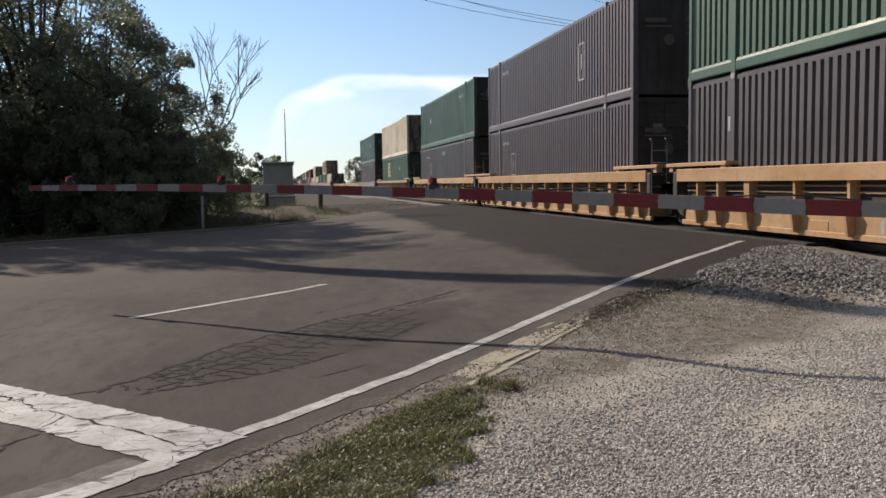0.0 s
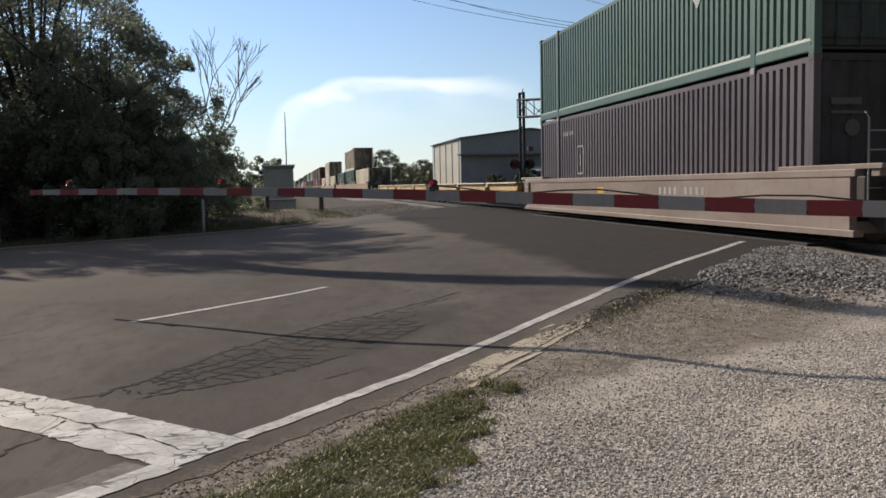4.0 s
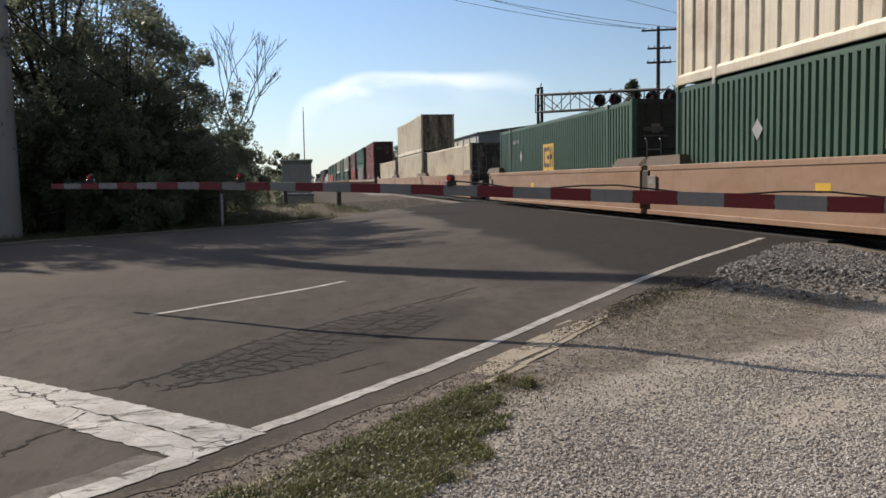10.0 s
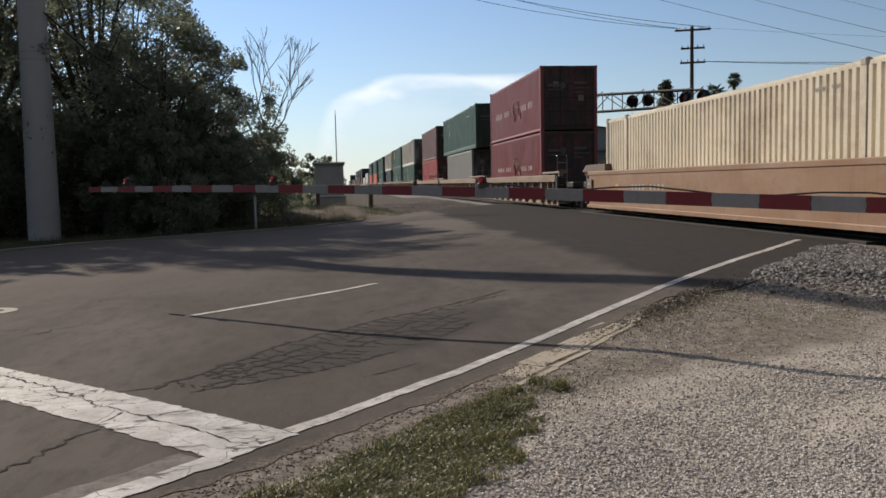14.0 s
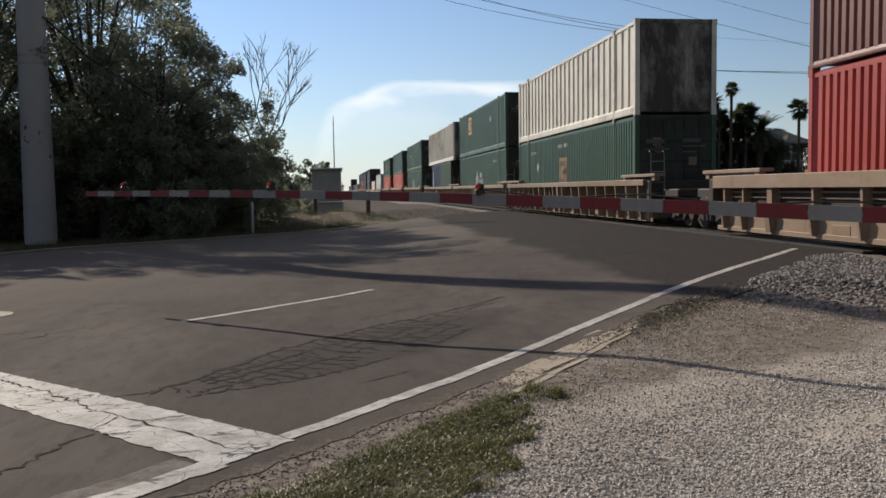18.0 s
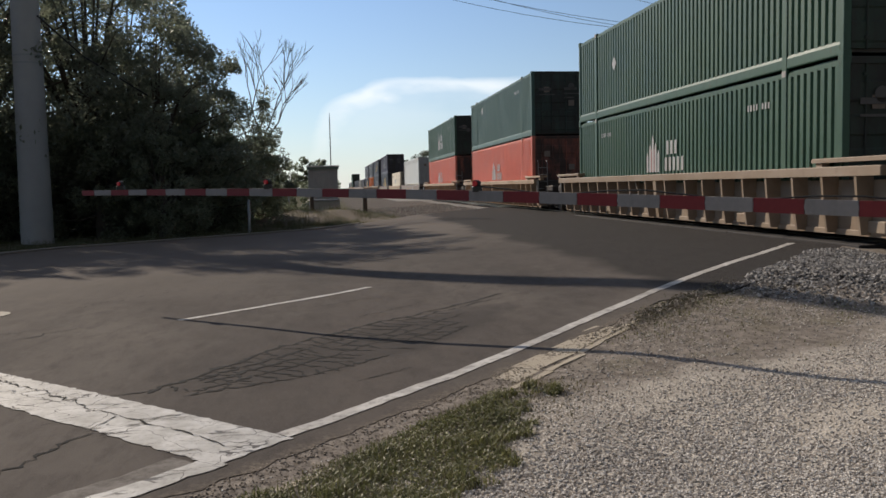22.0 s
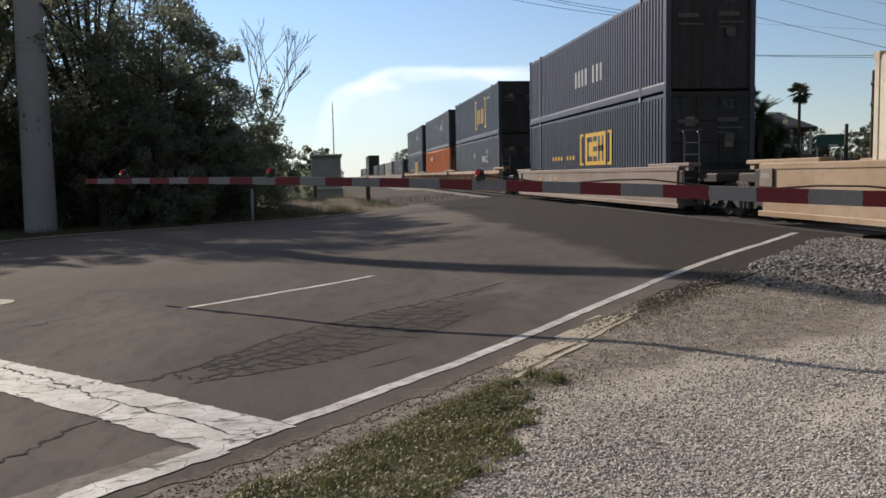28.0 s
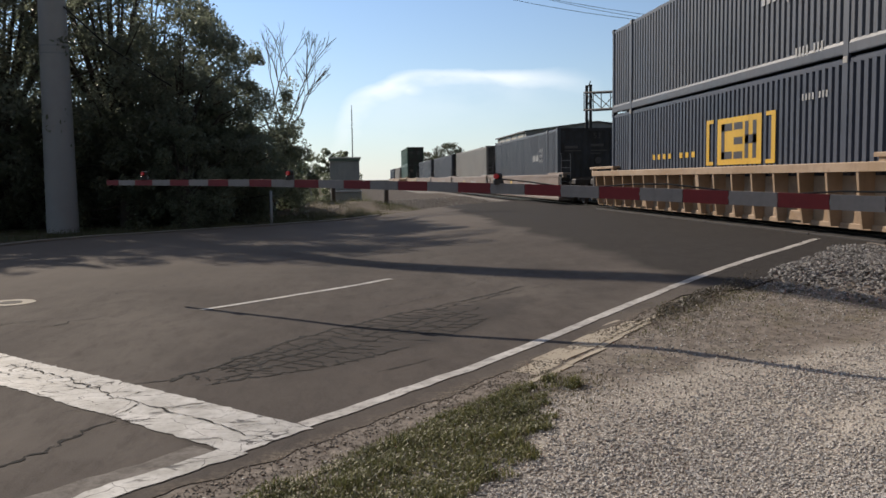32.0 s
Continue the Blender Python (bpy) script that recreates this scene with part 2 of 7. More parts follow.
    dy = n.math("MULTIPLY", n.math("SUBTRACT", rs.outputs[1], cy), 1 / 2.6)
    far = n.math("SQRT", n.math("ADD", n.math("MULTIPLY", dx, dx), n.math("MULTIPLY", dy, dy)))
    far = n.math("ADD", far, n.math("MULTIPLY", n.math("SUBTRACT", n.noise(v, 1.8, 3), 0.5), 0.7))
    inside = n.ramp(far, (0.75, 1.0), (1.0, 0.0))
    col = n.mix(n.math("MULTIPLY", inside, 0.6), col, (0.05, 0.045, 0.043))
    # dirt washed over the broken edge beside the line
    edge_x = CORNER.x * math.cos(ROAD_AZ) - CORNER.y * math.sin(ROAD_AZ)
    out = n.math("ADD", n.math("SUBTRACT", rs.outputs[0], edge_x), n.math("MULTIPLY", n.math("SUBTRACT", n.noise(v, 5.0, 6, 0.7), 0.5), 0.5))
    dirt = n.mix(n.ramp(n.noise(v, 26.0, 6, 0.75), (0.35, 0.0), (0.68, 1.0)), (0.045, 0.038, 0.033), (0.27, 0.228, 0.185))
    edge_y = CORNER.x * math.sin(ROAD_AZ) + CORNER.y * math.cos(ROAD_AZ)
    upto = n.ramp(n.math("MULTIPLY", n.math("SUBTRACT", rs.outputs[1], edge_y), 0.1), (0.4, 1.0), (0.6, 0.0))
    col = n.mix(n.math("MULTIPLY", n.ramp(out, (0.2, 0.0), (0.4, 0.9)), upto), col, dirt)
    hgt = n.math("ADD", n.math("MULTIPLY", grain, 0.35), n.math("MULTIPLY", fine, 0.3))
    n.bump(hgt, 0.5, 0.006)
    return n.done(col, 0.95, spec=0.12)


def worn_paint():
    """White road paint, cracked and worn through to the asphalt."""
    n = Nodes("road_paint")
    v = n.world_place()
    wob = n.add("TexNoise", Vector=v, Scale=3.0)
    w = n.add("VectorMath", Vector=v)
    w.operation = "ADD"
    sc = n.add("VectorMath", Vector=wob.outputs[1])
    sc.operation = "SCALE"
    sc.inputs["Scale"].default_value = 0.35
    n.put(w.inputs[1], sc.outputs[0])
    crk = n.voronoi(n.scaled(w.outputs[0], (0.6, 1.0, 1.0), turn=(0, 0, ROAD_AZ)), 3.4, "DISTANCE_TO_EDGE")
    crk2 = n.voronoi(n.scaled(w.outputs[0], (0.45, 1.0, 1.0), turn=(0, 0, ROAD_AZ)), 9.0, "DISTANCE_TO_EDGE")
    bare = n.math("MAXIMUM", n.math("LESS_THAN", crk, 0.006), n.math("MULTIPLY", n.math("LESS_THAN", crk2, 0.045), n.ramp(n.noise(v, 2.3, 3), (0.55, 0.0), (0.6, 1.0))))
    wear = n.ramp(n.noise(v, 30.0, 5, 0.7), (0.56, 0.0), (0.68, 0.8))
    dirty = n.mix(n.ramp(n.noise(v, 3.0, 6, 0.7), (0.35, 0.0), (0.65, 1.0)), (0.3, 0.29, 0.27), (0.57, 0.56, 0.545))
    col = n.mix(wear, dirty, (0.2, 0.19, 0.18))
    col = n.mix(bare, col, (0.045, 0.04, 0.04))
    n.bump(n.math("SUBTRACT", n.noise(v, 40.0, 3), bare), 0.4, 0.004)
    return n.done(col, 0.65)


def line_paint():
    """Thin white line paint, dusty and a little worn."""
    n = Nodes("line_paint")
    v = n.world_place()
    wear = n.ramp(n.noise(v, 14.0, 6, 0.7), (0.5, 0.0), (0.66, 0.8))
    col = n.mix(n.ramp(n.noise(v, 2.5, 6, 0.7), (0.35, 0.0), (0.65, 1.0)), (0.32, 0.3, 0.28), (0.64, 0.62, 0.59))
    n.bump(n.noise(v, 60.0, 3), 0.4, 0.004)
    return n.done(n.mix(wear, col, (0.17, 0.155, 0.145)), 0.7)


def ghost_paint():
    """Old white paint worn back to a grey film over the asphalt."""
    n = Nodes("ghost_paint")
    v = n.world_place()
    left = n.ramp(n.noise(v, 9.0, 7, 0.75), (0.35, 0.1), (0.65, 0.75))
    n.bump(n.noise(v, 60.0, 3), 0.5, 0.004)
    return n.done(n.mix(left, (0.085, 0.073, 0.066), (0.27, 0.25, 0.23)), 0.85, spec=0.15)


def lot_ground():
    """Pale crushed shell and sand by the road, grass and weeds farther off."""
    n = Nodes("lot_ground")
    v = n.world_place()
    sep = n.add("SeparateXYZ", Vector=v)
    stones = n.voronoi(v, 55.0)
    tone = n.voronoi(v, 55.0, out="Color")
    g = n.add("SeparateColor", Color=tone).outputs[0]
    big = n.noise(v, 0.45, 6, 0.6)
    mid = n.noise(v, 2.6, 5, 0.6)
    gravel = n.mix(g, (0.27, 0.246, 0.222), (0.76, 0.71, 0.65))
    gravel = n.mix(n.ramp(stones, (0.3, 0.0), (0.62, 0.85)), gravel, (0.24, 0.21, 0.18))
    sand = n.mix(mid, (0.44, 0.395, 0.34), (0.62, 0.57, 0.505))
    sandy = n.ramp(n.math("ADD", n.math("MULTIPLY", big, 0.7), n.math("MULTIPLY", mid, 0.3)), (0.47, 0.0), (0.6, 0.85))
    col = n.mix(sandy, gravel, sand)
    soil = n.mix(mid, (0.085, 0.07, 0.055), (0.17, 0.145, 0.118))
    weed = n.mix(n.noise(v, 9.0, 4), (0.05, 0.055, 0.024), (0.1, 0.105, 0.05))
    wild = n.mix(n.ramp(n.noise(v, 0.9, 6, 0.65), (0.42, 0.0), (0.55, 1.0)), soil, weed)
    # sandy, trodden strip with scraps of weed between the gravel and the road
    rot = n.scaled(v, (1, 1, 1), turn=(0, 0, ROAD_AZ))
    rx = n.add("SeparateXYZ", Vector=rot).outputs[0]
    edge_x = CORNER.x * math.cos(ROAD_AZ) - CORNER.y * math.sin(ROAD_AZ)
    off = n.math("SUBTRACT", n.math("SUBTRACT", rx, edge_x), n.math("MULTIPLY", n.noise(v, 1.1, 5), 1.5))
    ry = n.add("SeparateXYZ", Vector=rot).outputs[1]
    edge_y = CORNER.x * math.sin(ROAD_AZ) + CORNER.y * math.cos(ROAD_AZ)
    reach = n.math("MULTIPLY", n.math("SUBTRACT", n.math("SUBTRACT", ry, edge_y), 1.5), 0.5)
    reach = n.math("MINIMUM", n.math("MAXIMUM", reach, 0.0), 1.6)
    strip = n.ramp(n.math("SUBTRACT", off, reach), (0.1, 1.0), (0.5, 0.0))
    trodden = n.mix(n.ramp(n.noise(v, 7.0, 7, 0.75), (0.35, 0.0), (0.65, 1.0)), (0.13, 0.113, 0.1), (0.34, 0.302, 0.265))
    trodden = n.mix(n.ramp(n.noise(v, 1.6, 7, 0.7), (0.54, 0.0), (0.68, 0.6)), trodden, (0.17, 0.155, 0.1))
    trodden = n.mix(n.ramp(n.noise(v, 11.0, 6, 0.7), (0.58, 0.0), (0.7, 0.8)), trodden, (0.13, 0.105, 0.08))
    col = n.mix(strip, col, trodden)
    far = n.ramp(n.math("MULTIPLY", n.math("SUBTRACT", sep.outputs[1], 14.0), 0.25), (0.0, 0.0), (1.0, 1.0))
    beyond = n.ramp(n.math("MULTIPLY", n.math("SUBTRACT", sep.outputs[0], 13.0), 0.3), (0.0, 0.0), (1.0, 1.0))
    left = n.ramp(n.math("MULTIPLY", n.math("ADD", sep.outputs[0], 12.0), -0.3), (0.0, 0.0), (1.0, 1.0))
    # dirty stone and sand reach out on the near side of the rails
    bed = n.math("MULTIPLY", n.ramp(n.math("MULTIPLY", n.math("ADD", sep.outputs[0], n.math("MULTIPLY", mid, 2.0)), 0.25), (0.5, 0.0), (0.8, 1.0)), n.math("LESS_THAN", sep.outputs[0], 13.0))
    wild = n.mix(bed, wild, n.mix(n.ramp(n.noise(v, 14.0, 6, 0.75), (0.35, 0.0), (0.65, 1.0)), (0.065, 0.057, 0.051), (0.19, 0.17, 0.152)))
    col = n.mix(n.math("MAXIMUM", n.math("MAXIMUM", far, beyond), left), col, wild)
    rubble = n.math("MULTIPLY", stones, n.math("SUBTRACT", 1.0, n.math("MULTIPLY", strip, 0.75)))
    n.bump(n.math("ADD", n.math("ADD", rubble, n.math("MULTIPLY", mid, 1.0)), n.math("MULTIPLY", n.noise(v, 38.0, 4, 0.7), 0.7)), 0.6, 0.018)
    return n.done(col, 0.97, spec=0.03)


def gutter_mat():
    """Stained yellowish concrete with soil washed over it."""
    n = Nodes("gutter_concrete")
    v = n.world_place()
    col = n.mix(n.noise(v, 3.0, 6, 0.7), (0.33, 0.285, 0.225), (0.52, 0.465, 0.38))
    soil = n.ramp(n.noise(v, 4.5, 7, 0.75), (0.6, 0.0), (0.68, 1.0))
    col = n.mix(soil, col, n.mix(n.noise(v, 20.0, 4), (0.1, 0.083, 0.064), (0.25, 0.21, 0.165)))
    n.bump(n.math("ADD", n.noise(v, 30.0, 5, 0.7), soil), 0.5, 0.01)
    return n.done(col, 0.9, spec=0.2)


def rock_mat(name, lo, hi, warm=0.0):
    n = Nodes(name)
    r = n.add("NewGeometry").outputs["Random Per Island"]
    v = n.world_place()
    col = n.mix(r, lo, hi)
    col = n.mix(n.math("MULTIPLY", n.noise(v, 45.0, 4), 0.5), col, tint(lo, 0.8))
    n.bump(n.noise(v, 90.0, 3), 0.4, 0.004)
    return n.done(col, 0.85, spec=0.3)


def leaf_mat(name, lo, hi, through=0.35, gloss=0.5, glow_through=(0.13, 0.16, 0.075)):
    n = Nodes(name)
    r = n.add("NewGeometry").outputs["Random Per Island"]
    v = n.world_place()
    col = n.mix(r, lo, hi)
    col = n.mix(n.ramp(n.noise(v, 0.8, 3), (0.35, 0.0), (0.7, 0.6)), col, tint(lo, 0.7))
    n.done(col, gloss, spec=0.6)
    tr = n.add("BsdfTranslucent")
    n.put(tr.inputs["Color"], n.mix(0.5, col, glow_through))
    mx = n.add("MixShader", Fac=through)
    n.put(mx.inputs[1], n.bsdf.outputs[0])
    n.put(mx.inputs[2], tr.outputs[0])
    out = [q for q in n.nt.nodes if q.type == "OUTPUT_MATERIAL"][0]
    n.put(out.inputs["Surface"], mx.outputs[0])
    return n.mat


M = {
    "asphalt": asphalt(), "line": line_paint(), "stop": worn_paint(), "lot": lot_ground(),
    "gutter": gutter_mat(), "ghost": ghost_paint(), "crack": plain("crack_shade", (0.012, 0.011, 0.0105), 1.0, 0.3, 9.0),
    "concrete": plain("old_concrete", (0.4, 0.36, 0.3), 0.85, 0.3, 2.5, bump=0.4),
    "pole": plain("pole_concrete", (0.36, 0.36, 0.365), 0.8, 0.15, 1.2, bump=0.2),
    "steel": plain("dark_steel", (0.07, 0.065, 0.06), 0.55, 0.4, 3.0, 0.3),
    "darkgalv": plain("weathered_galvanised", (0.035, 0.037, 0.04), 0.7, 0.25, 5.0, 0.1),
    "galv": plain("galvanised_steel", (0.32, 0.33, 0.34), 0.45, 0.2, 5.0, 0.6),
    "rail": plain("rail_steel", (0.25, 0.23, 0.21), 0.3, 0.3, 8.0, 0.8),
    "black": plain("black_paint", (0.02, 0.02, 0.02), 0.5, 0.3, 4.0),
    "wood": plain("creosoted_wood", (0.09, 0.07, 0.055), 0.85, 0.35, 3.0, bump=0.3),
    "bark": plain("bark", (0.1, 0.085, 0.07), 0.9, 0.4, 5.0, bump=0.5),
    "dead": plain("dead_wood", (0.3, 0.27, 0.24), 0.85, 0.25, 6.0, bump=0.3),
    "white": paint("white_paint", (0.72, 0.7, 0.66), 0.35, 0.5, 0.1),
    "red": paint("red_sheeting", (0.19, 0.022, 0.026), 0.3, 0.75, 0.0),
    "silver": paint("white_sheeting", (0.26, 0.245, 0.24), 0.35, 0.75, 0.0),
    "lamp": glow("red_lamp", (0.45, 0.012, 0.015), 0.07),
    "lens": plain("red_lens", (0.25, 0.01, 0.01), 0.15, 0.2),
    "leaf": leaf_mat("oak_leaves", (0.13, 0.135, 0.105), (0.25, 0.26, 0.19), 0.55, 0.36, (0.31, 0.37, 0.27)),
    "leaf2": leaf_mat("shrub_leaves", (0.13, 0.14, 0.1), (0.25, 0.265, 0.18), 0.5, 0.36, (0.31, 0.38, 0.25)),
    "leaf3": leaf_mat("scrub_leaves", (0.045, 0.05, 0.032), (0.115, 0.12, 0.07), 0.35),
    "frond": leaf_mat("palm_fronds", (0.025, 0.04, 0.015), (0.07, 0.09, 0.035)),
    "grass": leaf_mat("grass_blades", (0.1, 0.105, 0.04), (0.35, 0.33, 0.13), 0.35),
    "verge": leaf_mat("verge_blades", (0.05, 0.055, 0.024), (0.13, 0.135, 0.06), 0.25),
    "drygrass": leaf_mat("dry_grass", (0.14, 0.11, 0.065), (0.36, 0.3, 0.2), 0.3),
    "mulch": leaf_mat("rotting_leaves", (0.05, 0.041, 0.031), (0.21, 0.165, 0.12), 0.1),
    "crumb": rock_mat("kerb_crumbs", (0.12, 0.1, 0.082), (0.42, 0.36, 0.295)),
    "ballast": rock_mat("ballast_rock", (0.08, 0.073, 0.068), (0.48, 0.46, 0.435)),
    "shell": rock_mat("shell_gravel", (0.26, 0.236, 0.213), (0.94, 0.88, 0.81)),
    "yellow": paint("yellow_mark", (0.75, 0.45, 0.04), 0.4, 0.5, 0.2),
    "mark": paint("white_mark", (0.46, 0.46, 0.45), 0.6, 0.5, 0.0),
    "darkmark": paint("dark_mark", (0.05, 0.05, 0.06), 0.3, 0.5, 0.0),
}

# ---- mesh building ----
class Shape:
    """Vertices and faces gathered for one mesh."""

    def __init__(self):
        self.v, self.f, self.s = [], [], []

    def face(self, pts, smooth=False):
        k = len(self.v)
        self.v.extend(tuple(p) for p in pts)
        self.f.append(tuple(range(k, k + len(pts))))
        self.s.append(smooth)
        return self

    def box(self, x0, x1, y0, y1, z0, z1, m=None):
        k = len(self.v)
        pts = [Vector((x, y, z)) for z in (z0, z1) for y in (y0, y1) for x in (x0, x1)]
        if m is not None:
            pts = [m @ p for p in pts]
        self.v.extend(tuple(p) for p in pts)
        for q in ((0, 2, 3, 1), (4, 5, 7, 6), (0, 1, 5, 4), (2, 6, 7, 3), (0, 4, 6, 2), (1, 3, 7, 5)):
            self.f.append(tuple(k + i for i in q))
            self.s.append(False)
        return self

    def block(self, x0, x1, y0, y1, z0, z1, c=0.02):
        """A box with chamfered upright edges and top rim."""
        ring = [(x0 + c, y0), (x1 - c, y0), (x1, y0 + c), (x1, y1 - c), (x1 - c, y1), (x0 + c, y1), (x0, y1 - c), (x0, y0 + c)]
        mx, my = (x0 + x1) / 2, (y0 + y1) / 2
        top = [(x + (c if x < mx else -c), y + (c if y < my else -c)) for x, y in ring]
        self.loft([[(x, y, z0) for x, y in ring], [(x, y, z1 - c) for x, y in ring], [(x, y, z1) for x, y in top]], True, False)
        return self

    def loft(self, rings, caps=True, smooth=True):
        k, m = len(self.v), len(rings[0])
        for r in rings:
            self.v.extend(tuple(p) for p in r)
        for i in range(len(rings) - 1):
            for j in range(m):
                a, b = k + i * m + j, k + i * m + (j + 1) % m
                self.f.append((a, b, b + m, a + m))
                self.s.append(smooth)
        if caps:
            self.face(list(reversed(rings[0])))
            self.face(rings[-1])
        return self

    def rod(self, path, radii, n=8, caps=True):
        """A round bar along the points of path."""
        path = [Vector(p) for p in path]
        if not isinstance(radii, (list, tuple)):
            radii = [radii] * len(path)
        rings = []
        for i, p in enumerate(path):
            t = (path[min(i + 1, len(path) - 1)] - path[max(i - 1, 0)]).normalized()
            a = t.cross(Vector((0, 0, 1)) if abs(t.z) < 0.9 else Vector((0, 1, 0))).normalized()
            b = t.cross(a)
            rings.append([p + (a * math.cos(2 * math.pi * j / n) + b * math.sin(2 * math.pi * j / n)) * radii[i] for j in range(n)])
        return self.loft(rings, caps)

    def disc(self, c, axis, r, depth, n=16):
        c, axis = Vector(c), Vector(axis).normalized()
        return self.rod([c - axis * depth / 2, c + axis * depth / 2], r, n)

    def prism(self, outline, y0, y1):
        """An outline in x and z, drawn out along y."""
        return self.loft([[(x, y0, z) for x, z in outline], [(x, y1, z) for x, z in outline]], True, False)

    def mesh(self, name, mat):
        me = bpy.data.meshes.new(name)
        me.from_pydata(self.v, [], self.f)
        me.polygons.foreach_set("use_smooth", self.s)
        me.materials.append(mat)
        me.update()
        return me


def part(name, shape, material, parent, label="", m=None):
    """Links a shape, or a ready mesh, as one mesh under a thing or a part."""
    me = shape if isinstance(shape, bpy.types.Mesh) else shape.mesh(name, material)
    ob = new(name, me)
    ob.parent = parent
    if m is not None:
        ob.matrix_basis = m
    if label:
        ob["label"] = label
    return ob


def thing(name, m, label, category, group="", shape=None, material=None, kind=""):
    ob = new(name, shape.mesh(name, material) if shape else None)
    ob.matrix_basis = m
    return tagged(ob, label, category, group, kind)


rng = random.Random(7)
nrg = np.random.default_rng(5)

# ---- setting ----
TRACK_X, RAIL_Z, SPEED = 10.5, 0.46, 18.19


def ground_height(x, y):
    """The lot lies a little under the road and climbs to the track bed."""
    a, l = to_road(x, y)
    bed = 0.34 * min(1.0, max(0.0, (x - 2.0) / 6.5)) if x < 12.5 else 0.34 * max(0.0, 1 - (x - 12.5) / 6)
    h = bed - 0.03
    near = 1.0 if l > -0.8 else max(0.0, 1 - (-0.8 - l) / 2.2)
    near = near * near * (3 - 2 * near)
    if l < 5 and x < 9.5:
        h += (rise(x) - 0.015 - h) * near
    if l > 0.4:
        h = min(h, rise(x)) - 0.07
    elif l > -0.9 and a < 5.3:
        h = rise(x) + 0.012 * noise.noise((x * 0.5, y * 0.5, 2)) - 0.005 - 0.04 * max(0.0, l + 0.25) + (0.012 * noise.noise((x * 2.1, y * 2.1, 6)) - 0.003 if l < -0.5 else 0.0)
    elif l > -1.2:
        h = min(h, rise(x) - 0.008)
    if y > 30 and x < 5:
        h += 0.12 * (1 - min(1.0, abs(x + 2) / 9)) * min(1.0, (y - 30) / 4)
    return h + 0.02 * noise.noise((x * 0.7, y * 0.7, 0)) * (0 if -0.6 < l < 19 else 1)


def ground_sheet():
    xs = np.concatenate([[-3000, -900, -300, -120, -60], np.arange(-40, -12, 2.0), np.arange(-12, -4, 0.4), np.arange(-4, 9.6, 0.2), np.arange(9.6, 14, 0.4), np.arange(14, 46, 2.0), [60, 120, 300, 900, 3000]])
    ys = np.concatenate([[-3000, -600, -150, -50, -20], np.arange(-10, 2, 1.0), np.arange(2, 14, 0.2), np.arange(14, 26, 0.4), np.arange(26, 70, 2.0), [80, 100, 150, 300, 900, 3000]])
    s = Shape()
    for y in ys:
        for x in xs:
            s.v.append((float(x), float(y), ground_height(float(x), float(y)) if abs(x) < 50 and -20 < y < 90 else -0.05))
    w = len(xs)
    for j in range(len(ys) - 1):
        for i in range(w - 1):
            k = j * w + i
            s.f.append((k, k + 1, k + 1 + w, k + w))
            s.s.append(True)
    tagged(new("ground", s.mesh("ground", M["lot"])), "pale crushed shell and sandy soil with weeds beside the road", "ground", kind="structure")


ground_sheet()


def road_left(a):
    """The far kerb: straight along the street, then opening out before the track."""
    return float(np.interp(a, (-40, 5.5, 9.0, 12.4, 20.0, 24.0, 40.0), (17.6, 17.8, 19.6, 19.35, 19.5, 20.6, 29.0)))


def road_z(x, y):
    return rise(x) + 0.012 * noise.noise((x * 0.5, y * 0.5, 2))


def road_sheet():
    s = Shape()
    aa = np.concatenate([np.arange(-40, -4, 4.0), np.arange(-4, 6.5, 0.08), np.arange(6.5, 18, 0.25), np.arange(18, 34, 0.5), np.arange(34, 120, 6.0)])
    ramps = np.concatenate([np.linspace(0, 0.5, 34), np.linspace(0.53, 1, 16)])
    for a in aa:
        right = -0.34 - 0.55 * float(np.interp(a, [5.6, 6.4, 7.6], [0, 1.0, 1.15])) + 0.1 * noise.noise((a * 1.3, 3.0, 0)) + 0.06 * noise.noise((a * 5, 3.0, 0)) + 0.03 * noise.noise((a * 14, 1.0, 0))
        left = road_left(min(float(a), 24.0))
        for c in ramps:
            p = on_road(float(a), right + (left - right) * float(c))
            s.v.append((p.x, p.y, road_z(p.x, p.y)))
    cols = len(ramps)
    for j in range(len(aa) - 1):
        for i in range(cols - 1):
            k = j * cols + i
            s.f.append((k, k + cols, k + cols + 1, k + 1))
            s.s.append(True)
    # a thin broken side to the asphalt
    rim = [s.v[j * cols] for j in range(len(aa))]
    k, m = len(s.v), len(rim)
    s.v.extend(rim)
    s.v.extend((x, y, z - 0.06) for x, y, z in rim)
    for j in range(m - 1):
        s.f.append((k + j, k + m + j, k + m + j + 1, k + j + 1))
        s.s.append(False)
    tagged(new("road", s.mesh("road", M["asphalt"])), "worn grey asphalt road with alligator cracks rising to the tracks", "road", kind="structure")


road_sheet()


